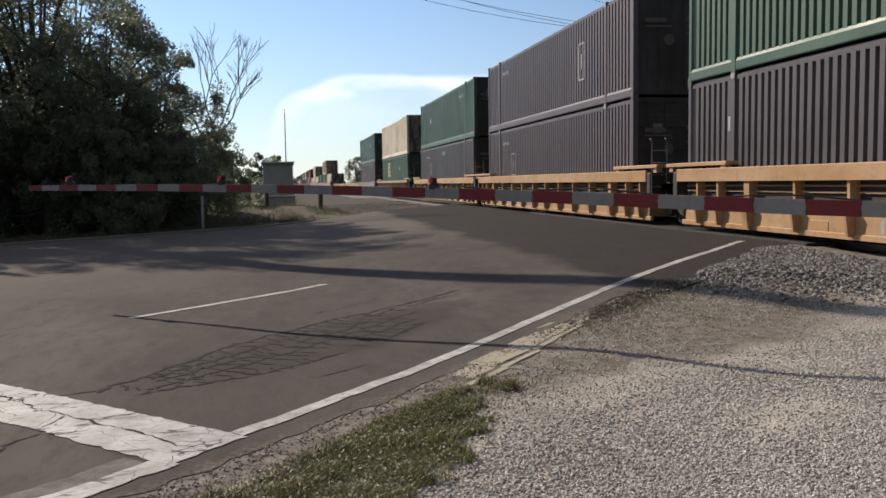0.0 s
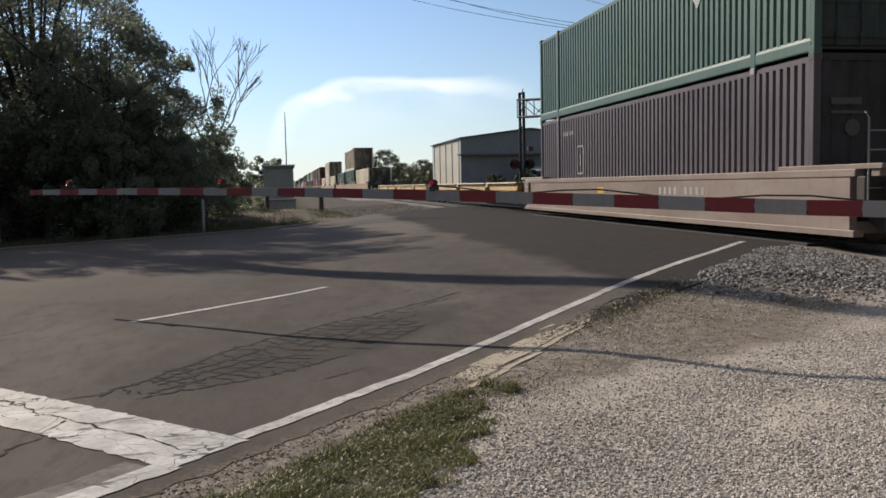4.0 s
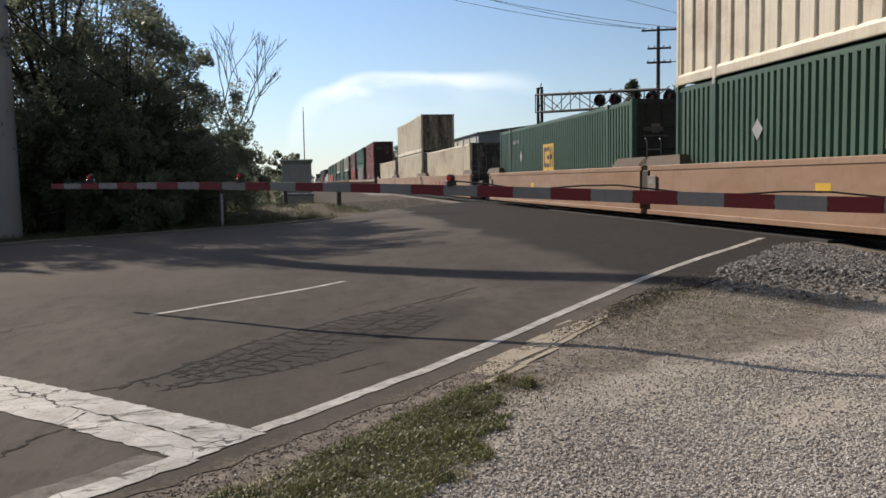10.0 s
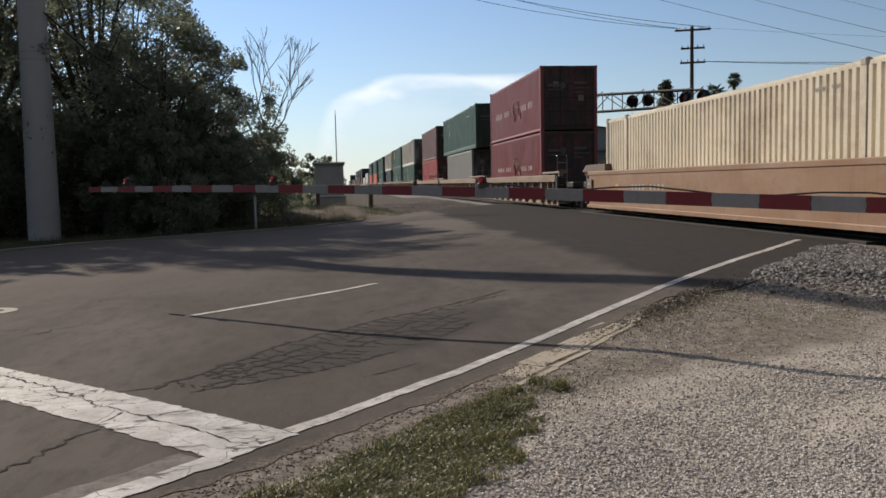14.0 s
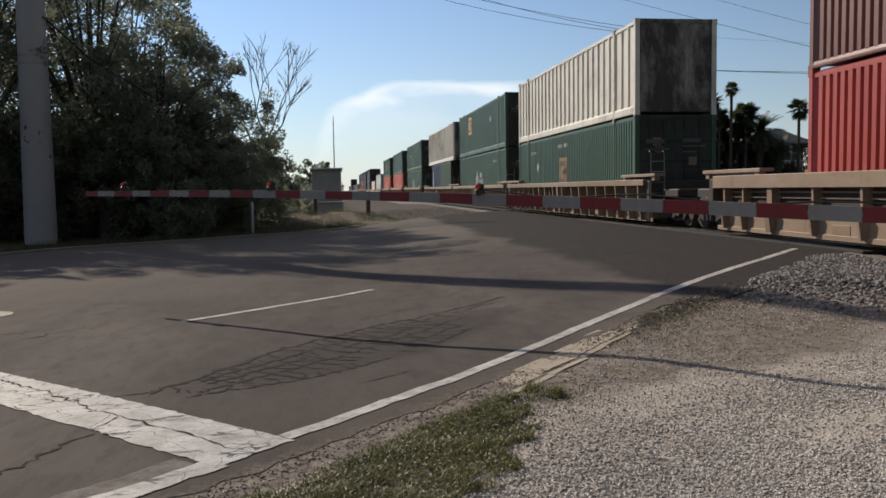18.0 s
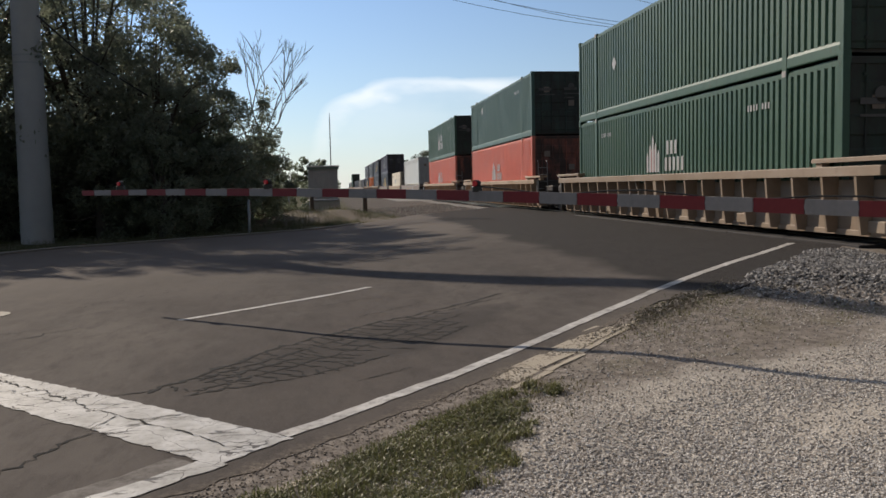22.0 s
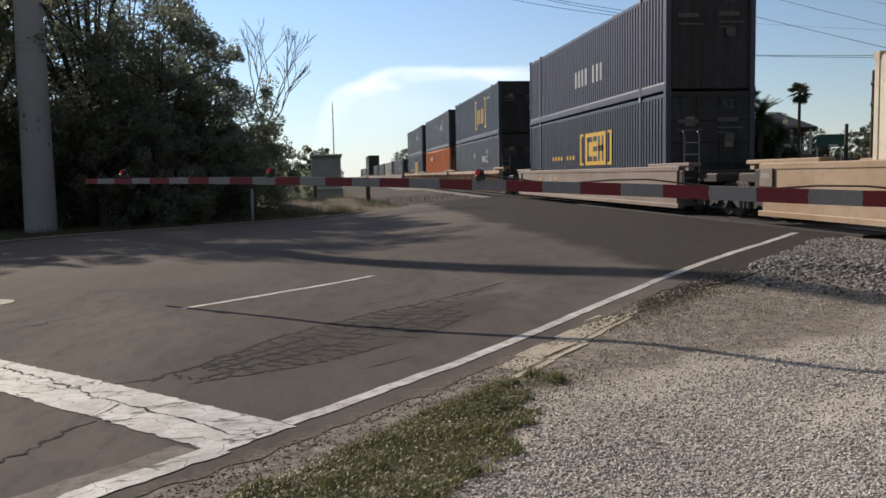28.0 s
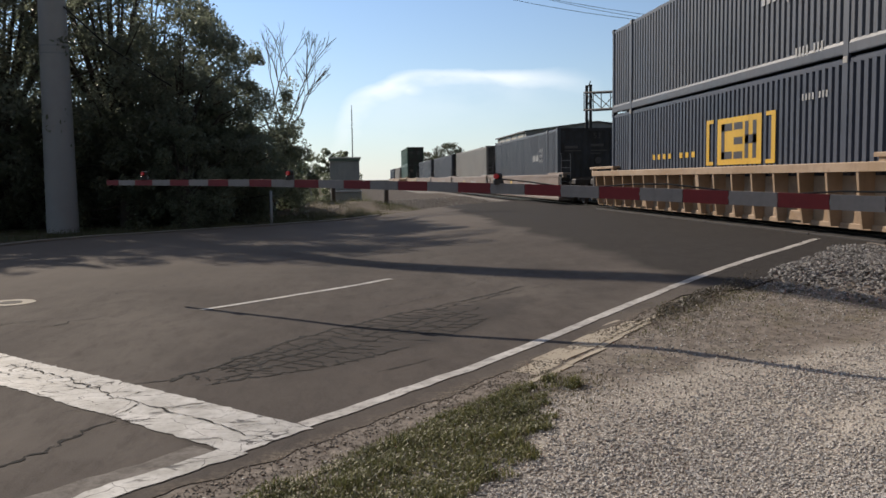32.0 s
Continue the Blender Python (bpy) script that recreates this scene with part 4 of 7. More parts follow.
def container_meshes(style, color, length, h):
    """Meshes of a container whose near bottom corner is the origin: x across, y along, z up."""
    mat, W = BOX[color], WIDE
    # end paint, darker than the sides: grime plus the ends' shade painted in
    shaded_grimy = cached(("shaded_grimy", color), lambda: paint("shaded_grimy_" + color, COLORS[color], 0.9, 0.6, 0.5, grime_shade=0.3 if color == "silver" else 0.95))
    d = {}
    d["side_wall"] = side_panel(style, length, h).mesh("side_wall", mat)
    rail = Shape()
    rail.block(0.012, 0.08, 0.1, length - 0.1, h - 0.15, h - 0.065, 0.008)
    d["top_rail"] = rail.mesh("top_rail", mat)
    low = Shape()
    tall = 0.3 if length > 15 else 0.17
    low.prism([(0.08, 0.03), (-0.004, 0.03), (-0.012, 0.05), (-0.012, tall - 0.08), (0.01, tall - 0.015), (0.05, tall), (0.08, tall)], 0.1, length - 0.1)
    d["bottom_rail"] = low.mesh("bottom_rail", mat)
    post = Shape().block(-0.008, 0.14, -0.008, 0.13, 0.0, h, 0.012)
    post.block(-0.016, 0.15, -0.016, 0.16, 0.0, 0.118, 0.01)
    post.block(-0.016, 0.15, -0.016, 0.16, h - 0.118, h + 0.004, 0.01)
    d["corner_post"] = post.mesh("corner_post", mat)
    roof = Shape()
    k = int(length / 0.6)
    roof.loft([[(0.06, 0.1 + (length - 0.2) * i / k, h - 0.03 + 0.012 * (i % 2)), (W - 0.06, 0.1 + (length - 0.2) * i / k, h - 0.03 + 0.012 * (i % 2)),
                (W - 0.06, 0.1 + (length - 0.2) * i / k, h - 0.07), (0.06, 0.1 + (length - 0.2) * i / k, h - 0.07)] for i in range(k + 1)], True, False)
    d["roof"] = roof.mesh("roof", mat)
    d["floor"] = Shape().box(0.07, W - 0.07, 0.1, length - 0.1, 0.08, 0.16).mesh("floor", M["steel"])
    end = Shape()
    fold = []
    for i in range(7):
        x, st = 0.13 + i * (W - 0.26) / 7, (W - 0.26) / 7
        fold += [(x, 0.05), (x + st * 0.2, 0.015), (x + st * 0.6, 0.015), (x + st * 0.8, 0.05)]
    fold += [(W - 0.13, 0.05), (W - 0.13, 0.09), (0.13, 0.09)]
    end.loft([[(x, y, 0.1) for x, y in fold], [(x, y, h - 0.08) for x, y in fold]], True, False)
    d["end_wall"] = end.mesh("end_wall", shaded_grimy)
    door = Shape()
    dw = W / 2 - 0.155
    steps = [(0.08, 0.14), (0.03, 0.14)]
    for z in (0.14, 0.75, 1.36, 1.97):
        steps += [(0.03, z + 0.1), (0.012, z + 0.14), (0.012, z + 0.46), (0.03, z + 0.5)]
    steps += [(0.03, h - 0.13), (0.08, h - 0.13)]
    door.loft([[(x, y, z) for y, z in steps] for x in (0.0, dw)], True, False)
    d["door"] = door.mesh("door", shaded_grimy)
    rod = Shape()
    rod.rod([(0, 0, 0.12), (0, 0, h - 0.12)], 0.018, 6)
    for z in (0.3, 1.0, 1.8, h - 0.35):
        rod.box(-0.05, 0.05, -0.02, 0.035, z, z + 0.06)
    rod.box(-0.02, 0.28, -0.03, -0.01, 1.05, 1.09)
    d["lock_rod"] = rod.mesh("lock_rod", shaded_grimy)
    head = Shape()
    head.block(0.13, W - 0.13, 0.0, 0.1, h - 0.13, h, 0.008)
    d["end_frame"] = head.mesh("end_frame", shaded_grimy)
    mid = Shape()
    mid.block(-0.02, 0.06, -0.09, 0.09, 0.0, h, 0.01)
    d["stacking_post"] = mid.mesh("stacking_post", mat)
    return d


def container(style, color, length, y, z, label, h=TALL, marks=(), x=9.25, end="door"):
    """One container; marks are (kind, along, up, width, height, material) on the side towards the road."""
    d = cached((style, color, round(length, 2), h), lambda: container_meshes(style, color, length, h))
    c = thing("container", pose(x, y, z), label, "container", "containers of the train")
    flip = lambda yy: Matrix.Translation((WIDE, yy, 0)) @ pose(0, 0, 0, rz=180)
    part("side_wall", d["side_wall"], None, c)
    part("side_wall", d["side_wall"], None, c, m=flip(length))
    for nm in ("top_rail", "bottom_rail"):
        part(nm, d[nm], None, c)
        part(nm, d[nm], None, c, m=flip(length))
    part("corner_post", d["corner_post"], None, c)
    part("corner_post", d["corner_post"], None, c, m=pose(WIDE - 0.13, 0, 0))
    part("corner_post", d["corner_post"], None, c, m=pose(0, length - 0.13, 0))
    part("corner_post", d["corner_post"], None, c, m=flip(length))
    part("roof", d["roof"], None, c)
    part("floor", d["floor"], None, c)
    part("end_frame", d["end_frame"], None, c)
    part("end_wall", d["end_wall"], None, c, m=flip(length))
    if end == "door":
        for k in (0, 1):
            leaf = part("door", d["door"], None, c, m=pose(0.15 + k * (WIDE / 2 - 0.15), 0, 0))
            for r in (0.3, 0.78):
                part("lock_rod", d["lock_rod"], None, leaf, m=pose(r, 0.0, 0))
            if length > 10:
                tag = cached(("tag", k), lambda: Shape().block(0.42, 0.68, -0.004, 0.006, 1.95 - 0.6 * k, 2.2 - 0.6 * k, 0.002).mesh("placard", M["dustplate"]))
                part("placard", tag, None, leaf)
    else:
        part("end_wall", d["end_wall"], None, c)
    if length > 15 and style != "smooth":
        for yy in (1.98, length - 1.98):
            post = part("stacking_post", d["stacking_post"], None, c, m=pose(0, yy, 0))
            part("corner_fitting", cached(("fitting", h), lambda: Shape().block(-0.03, 0.05, -0.08, 0.08, h - 0.13, h - 0.01, 0.01).mesh("corner_fitting", M["fitting"])), None, post)
    if length > 10 and sum(COLORS[color]) < 0.9:
        end_marks(c, int(y * 10))
    for name, along, up, w, hh, mat in marks:
        lay_mark(name, c, along, up, w, hh, mat)
    return c


def end_marks(c, seed):
    """Dusty lines of unreadable lettering and plates on the end that faces the crossing."""
    r2 = random.Random(seed)
    for x0, z0, rows in ((0.32, 1.5, 2), (1.5, 1.55, 3)):
        for row in range(rows):
            w, hh = (0.6, 0.12) if row == 0 else ((0.75, 0.05) if row == 1 else (0.45, 0.05))
            bar = cached(("end_bar", row), lambda: Shape().box(0, w, -0.003, 0.003, 0, hh).mesh("end_lettering", M["dimmark"]))
            part("end_lettering", bar, None, c, m=pose(x0, -0.028, z0 - 0.17 * row + 0.5 + r2.uniform(-0.03, 0.03)))
    if seed % 3:
        txt = bpy.data.curves.new("length_mark", "FONT")
        txt.body, txt.size, txt.extrude = "53", 0.36, 0.002
        txt.materials.append(M["dimmark"])
        ob = new("length_mark", txt)
        ob.parent = c
        ob.matrix_basis = pose(1.62, -0.03, 2.42, rx=90)
    if r2.random() < 0.6:
        x, z = r2.choice((0.75, 1.0, 1.85)), r2.uniform(1.2, 2.3)
        part("end_badge", Shape().disc((x, -0.028, z), (0, 1, 0), 0.15, 0.006, 12), M["dimmark"], c)


def lay_mark(name, c, along, up, w, hh, mat):
    """A painted sign on the side, as plain shapes."""
    s = Shape()
    x = -0.012
    if name == "diamond_sign":
        s.face([(x, along, up - hh / 2), (x, along + w / 2, up), (x, along, up + hh / 2), (x, along - w / 2, up)])
    elif name == "code_mark":
        k, hh = 8, hh * 0.75
        bar = cached(("bar", w, hh, mat), lambda: Shape().face([(0, 0, 0), (0, 0, hh), (0, -w * 0.5 / k, hh), (0, -w * 0.5 / k, 0)]).mesh("bar", M[mat] if mat in M else BOX[mat]))
        mark = part(name, bar, None, c, m=pose(x, along, up))
        for i in (1, 2, 3, 5, 6, 7):
            part("bar", bar, None, mark, m=pose(0, -w * i / k, 0))
        return
    elif name == "house_mark":
        for i, tall in enumerate((0.55, 0.78, 1.0, 0.8, 0.6)):
            y0, b = along - i * w * 0.075, w * 0.052
            top = up + hh * tall
            s.face([(x, y0, up), (x, y0, top - 0.12), (x, y0 - b / 2, top), (x, y0 - b, top - 0.12), (x, y0 - b, up)])
        logo = part(name, s, M[mat], c)
        red = Shape()
        for i in (1, 2):
            y0 = along - i * w * 0.075 - w * 0.053
            red.face([(x, y0, up + 0.02), (x, y0, up + hh * 0.62), (x, y0 - w * 0.02, up + hh * 0.62), (x, y0 - w * 0.02, up + 0.02)])
        part("red_bars", red, BOX["maroon"], logo)
        bars = Shape()
        for row, (k, z0, z1) in enumerate(((3, 0.45, 0.8), (5, 0.02, 0.37))):
            for i in range(k):
                y0 = along - w * (0.5 + 0.1 * i + 0.04 * (1 - row))
                bars.face([(x, y0, up + hh * z0), (x, y0, up + hh * z1), (x, y0 - w * 0.055, up + hh * z1), (x, y0 - w * 0.055, up + hh * z0)])
        part("bars", bars, M[mat], logo)
        return
    elif name == "lattice_mark":
        for i in range(4):
            y0 = along - w * 0.15 * i
            s.face([(x, y0, up), (x, y0, up + hh * 0.6), (x, y0 - w * 0.1, up + hh * 0.6), (x, y0 - w * 0.1, up)])
        logo = part(name, s, M[mat], c)
        gems = Shape()
        for j in range(3):
            for i in range(2):
                yc, zc, q = along - w * (0.72 + 0.17 * i), up + hh * (0.0 + 0.5 * j), hh * 0.24
                gems.face([(x, yc, zc - q), (x, yc + q * 0.7, zc), (x, yc, zc + q), (x, yc - q * 0.7, zc)])
        part("diamonds", gems, M[mat], logo)
        return
    elif name == "framed_mark":
        t = 0.05
        for q in ((0, t, 0, hh), (w - t, w, 0, hh), (0, w, 0, t), (0, w, hh - t, hh), *(((w * 0.2, w * 0.45, hh * 0.2, hh * 0.8), (w * 0.55, w * 0.85, hh * 0.45, hh * 0.8)) if mat == "yellow" else ((w * 0.44, w * 0.56, hh * 0.3, hh * 0.7),))):
            s.face([(x, along - q[0], up + q[2]), (x, along - q[0], up + q[3]), (x, along - q[1], up + q[3]), (x, along - q[1], up + q[2])])
    elif name == "block_mark":
        s.face([(x, along, up), (x, along, up + hh), (x, along - w, up + hh), (x, along - w, up)])
        base = part(name, s, M[mat] if mat in M else BOX[mat], c)
        g = Shape()
        x -= 0.004
        for q in ((0.1, 0.36, 0.12, 0.28), (0.1, 0.18, 0.12, 0.88), (0.1, 0.36, 0.72, 0.88), (0.4, 0.6, 0.12, 0.27), (0.4, 0.6, 0.42, 0.57), (0.4, 0.6, 0.73, 0.88), (0.65, 0.73, 0.12, 0.88), (0.82, 0.9, 0.12, 0.88), (0.65, 0.9, 0.42, 0.6)):
            y0, y1, z0, z1 = along - q[0] * w, along - q[1] * w, up + q[2] * hh, up + q[3] * hh
            g.face([(x, y0, z0), (x, y0, z1), (x, y1, z1), (x, y1, z0)])
        part("dark_bars", g, M["darkmark"], base)
        return
    elif name == "length_mark":
        txt = bpy.data.curves.new("length_mark", "FONT")
        txt.body, txt.size, txt.extrude = "53", 0.24, 0.002
        txt.materials.append(M[mat])
        ob = new("length_mark", txt)
        ob.parent = c
        ob.matrix_basis = Matrix.Translation((-0.02, along, up)) @ Matrix(((0, 0, -1, 0), (-1, 0, 0, 0), (0, 1, 0, 0), (0, 0, 0, 1)))
        return
    elif name == "bracket_mark":
        for q in ((0, 0.05, 0, 1), (0.05, 0.12, 0, 0.08), (0.05, 0.12, 0.92, 1), (0.95, 1, 0, 1), (0.88, 0.95, 0, 0.08), (0.88, 0.95, 0.92, 1)):
            s.face([(x, along - q[0] * w, up + q[2] * hh), (x, along - q[0] * w, up + q[3] * hh), (x, along - q[1] * w, up + q[3] * hh), (x, along - q[1] * w, up + q[2] * hh)])
    elif name == "scrawl":
        pts = [(x, along - w * (i / 30 + 0.09 * math.sin(i * 0.9)), up + hh * (0.45 + 0.4 * math.sin(i * 0.62) * math.cos(i * 0.23) + 0.12 * math.sin(i * 1.9))) for i in range(31)]
        s.rod(pts, 0.018, 5)
    else:
        s.face([(x, along, up), (x, along, up + hh), (x, along - w, up + hh), (x, along - w, up)])
    part(name, s, M[mat] if mat in M else BOX[mat], c)


def truck_meshes():
    d = {}
    fr = Shape()
    prof = [(-1.25, 0.36), (-0.95, 0.62), (-0.45, 0.68), (0.45, 0.68), (0.95, 0.62), (1.25, 0.36), (1.1, 0.22), (0.75, 0.42), (0.4, 0.25), (-0.4, 0.25), (-0.75, 0.42), (-1.1, 0.22)]
    fr.loft([[(-0.07, y, z) for y, z in prof], [(0.07, y, z) for y, z in prof]], True, False)
    for y in (-0.2, 0.0, 0.2):
        fr.rod([(-0.09, y, 0.26), (-0.09, y, 0.6)], 0.07, 8)
    for y in (-0.875, 0.875):
        fr.disc((-0.09, y, 0.44), (1, 0, 0), 0.13, 0.12, 10)
    d["side_frame"] = fr.mesh("side_frame", M["steel"])
    wh = Shape()
    wh.rod([(-0.07, 0, 0), (-0.055, 0, 0), (0.035, 0, 0), (0.04, 0, 0), (0.065, 0, 0)], [0.40, 0.42, 0.425, 0.455, 0.45], 20)
    wh.disc((-0.08, 0, 0), (1, 0, 0), 0.12, 0.08, 12)
    d["wheel"] = wh.mesh("wheel", M["wheel"])
    d["bolster"] = Shape().block(-1.05, 1.05, -0.22, 0.22, 0.4, 0.75, 0.03).mesh("bolster", M["steel"])
    d["axle"] = Shape().rod([(-0.75, 0, 0), (0.75, 0, 0)], 0.08, 8).mesh("axle", M["steel"])
    return d


def truck(car, y):
    d = cached("truck", truck_meshes)
    t = part("truck", d["bolster"], None, car, "black two-axle truck under the deck end", m=pose(0, y, 0))
    part("side_frame", d["side_frame"], None, t, m=pose(-1.0, 0, 0))
    part("side_frame", d["side_frame"], None, t, m=pose(1.0, 0, 0, rz=180))
    for yy in (-0.875, 0.875):
        part("axle", d["axle"], None, t, m=pose(0, yy, 0.455))
        for sx in (-1, 1):
            part("wheel", d["wheel"], None, t, "steel wheel with a bright tread", m=pose(0.76 * sx, yy, 0.455, rz=0 if sx < 0 else 180))


def car_meshes(kind, color, length):
    """A well car whose origin is on the rails under its middle; sides at x = -1.5 and 1.5."""
    mat, L = CAR[color], length
    d = {}
    half = L / 2
    top = 1.42 if kind != "smooth" or color == "rust" else 1.26
    if kind == "rib":
        chord, sill, webs = (-1.61, -1.3, 1.17, 1.34), (-1.31, -1.26, 0.12, 0.22), ((-1.275, -1.262, 0.22, 1.1),)
    elif kind == "open":
        chord, sill, webs = (-1.52, -1.3, 1.08, 1.36), (-1.38, -1.3, 0.1, 0.2), ((-1.35, -1.31, 0.18, 0.58), (-1.33, -1.305, 0.97, 1.0), (-1.33, -1.305, 0.86, 0.89))
    else:
        chord, sill, webs = (-1.52, -1.35, top - 0.12, top), (-1.53, -1.34, 0.16, 0.27), ((-1.5, -1.36, 0.27, top - 0.12),)
    for nm, q in (("top_chord", chord), ("bottom_sill", sill)):
        d[nm] = Shape().block(q[0], q[1], -half, half, q[2], q[3], 0.015).mesh(nm, mat)
    d["webs"] = [Shape().box(q[0], q[1], -half + 0.15, half - 0.15, q[2], q[3]).mesh("side_plate", mat) for q in webs]
    rib = Shape()
    ring = lambda z, out, w: [(-1.27, -w, z), (-1.38 - out, -w, z), (-1.38 - out, w, z), (-1.27, w, z)]
    deep = 0.45 if kind == "open" else 1.0
    for nm, w in (("rib", 0.035), ("wide_rib", 0.1)):
        rib = Shape().loft([ring(0.15, 0.1, w * 0.9), ring(0.6, 0.17, w), ring(0.62, 0.17 * deep, w), ring(1.165, 0.215 * deep, w)], True, False)
        d[nm] = rib.mesh("rib", mat)
    vee = Shape()
    for y in (-0.45, 0.45):
        vee.rod([(-1.44, y, 1.14), (-1.4, 0.0, 0.45)], 0.04, 6)
    d["vee_brace"] = vee.mesh("vee_brace", mat)
    d["cross_bearer"] = Shape().block(-1.36, 1.36, -0.3, 0.3, 0.2, 0.4, 0.02).mesh("cross_bearer", mat)
    dk = Shape()
    dk.block(-1.5, 1.5, 0.0, 0.22, 0.5, top - 0.12, 0.02)
    dk.block(-1.2, 1.2, 0.2, 1.55, 0.86, 1.06, 0.03)
    dk.block(-0.35, 0.35, 1.3, 1.75, 0.7, 1.0, 0.03)
    d["end_deck"] = dk.mesh("end_deck", M["darkcar"])
    br = Shape()
    if kind == "smooth" and color == "rust":
        br.loft([[(-1.5, -0.3, 1.42), (-1.5, 2.3, 1.42), (-1.2, 2.3, 1.42), (-1.2, -0.3, 1.42)], [(-1.46, -0.2, 1.66), (-1.46, 1.9, 1.66), (-1.24, 1.9, 1.66), (-1.24, -0.2, 1.66)]], True, False)
    else:
        br.block(-1.5, -1.16, -0.6, 2.2, top, top + 0.08, 0.015)
    br.block(-1.46, -1.3, -0.5, -0.3, top - 0.12, top, 0.01)
    br.block(-1.46, -1.3, 1.9, 2.1, top - 0.12, top, 0.01)
    d["guide_bracket"] = br.mesh("guide_bracket", M["bracket"] if color == "rust" else mat)
    lad = Shape()
    for x in (-1.47, -1.07):
        lad.rod([(x, 0, 0.5), (x, 0, 2.05), (x, 0.1, 2.15)], 0.018, 6)
    for z in (0.65, 0.95, 1.25, 1.55, 1.85):
        lad.rod([(-1.47, 0, z), (-1.07, 0, z)], 0.014, 6)
    d["ladder"] = lad.mesh("ladder", M["galv"])
    return d


def spine_car(y, length, decks, trucks, label):
    """A low articulated flat: a narrow centre sill that carries short folded decks."""
    c = thing("spine_car", pose(TRACK_X, y, RAIL_Z), label, "rail car", "spine cars of the train")
    part("centre_sill", Shape().block(-0.35, 0.35, 0, length, 0.22, 1.02, 0.03), M["darkcar"], c)
    for y0, y1 in decks:
        a, b = y0 - y, y1 - y
        s = Shape()
        s.loft([[(-1.42, a + 0.3, 0.84), (1.42, a + 0.3, 0.84), (1.42, b - 0.3, 0.84), (-1.42, b - 0.3, 0.84)], [(-1.42, a + 0.12, 1.09), (1.42, a + 0.12, 1.09), (1.42, b - 0.12, 1.09), (-1.42, b - 0.12, 1.09)]], True, False)
        dk = part("deck", s, CAR["deck"], c)
        part("lip", Shape().block(-1.53, 1.53, a, b, 1.125, 1.18, 0.01), CAR["pale"], dk, "pale steel edge")
        part("spacer", Shape().box(-1.36, 1.36, a + 0.15, b - 0.15, 1.088, 1.127), M["darkcar"], dk)
        part("end_plate", Shape().block(-1.5, -1.44, b - 0.1, b + 0.22, 0.98, 1.17, 0.01), CAR["pale"], c)
        for k in range(2):
            yy = a + (b - a) * (0.3 + 0.4 * k)
            part("outrigger", Shape().loft([[(-0.3, yy - 0.1, 0.62), (0.3, yy - 0.1, 0.62), (0.3, yy + 0.1, 0.62), (-0.3, yy + 0.1, 0.62)], [(-1.2, yy - 0.1, 0.9), (1.2, yy - 0.1, 0.9), (1.2, yy + 0.1, 0.9), (-1.2, yy + 0.1, 0.9)]], True, False), M["darkcar"], c)
        part("side_pipe", Shape().rod([(-1.25, a + 0.4, 0.5), (-1.25, b - 0.4, 0.5)], 0.05, 8), M["darkcar"], c)
    for yy in trucks:
        truck(c, yy - y)
        for sg in (-1, 1):
            part("strut", Shape().rod([(-1.2, yy - y + 0.55 * sg, 0.95), (-1.2, yy - y + 0.2 * sg, 0.3)], 0.05, 6), CAR["buff"], c)
    return c


M["wornyellow"] = plain("worn_yellow", (0.27, 0.15, 0.06), 0.7, 0.5, 4.0)
M["tagpink"] = plain("faded_spray", (0.3, 0.12, 0.11), 0.7, 0.45, 5.0)
M["bracket"] = plain("bracket_brown", (0.13, 0.09, 0.06), 0.7, 0.4, 3.0)
M["wheel"] = plain("wheel_steel", (0.075, 0.058, 0.048), 0.6, 0.35, 6.0, 0.3)
M["fitting"] = plain("bare_fitting", (0.4, 0.38, 0.35), 0.6, 0.3, 6.0)
M["dustplate"] = plain("dusty_plate", (0.24, 0.19, 0.16), 0.7, 0.25, 4.0)
M["darkcar"] = paint("car_underframe", (0.05, 0.038, 0.031), 0.6, 0.6, 0.4)


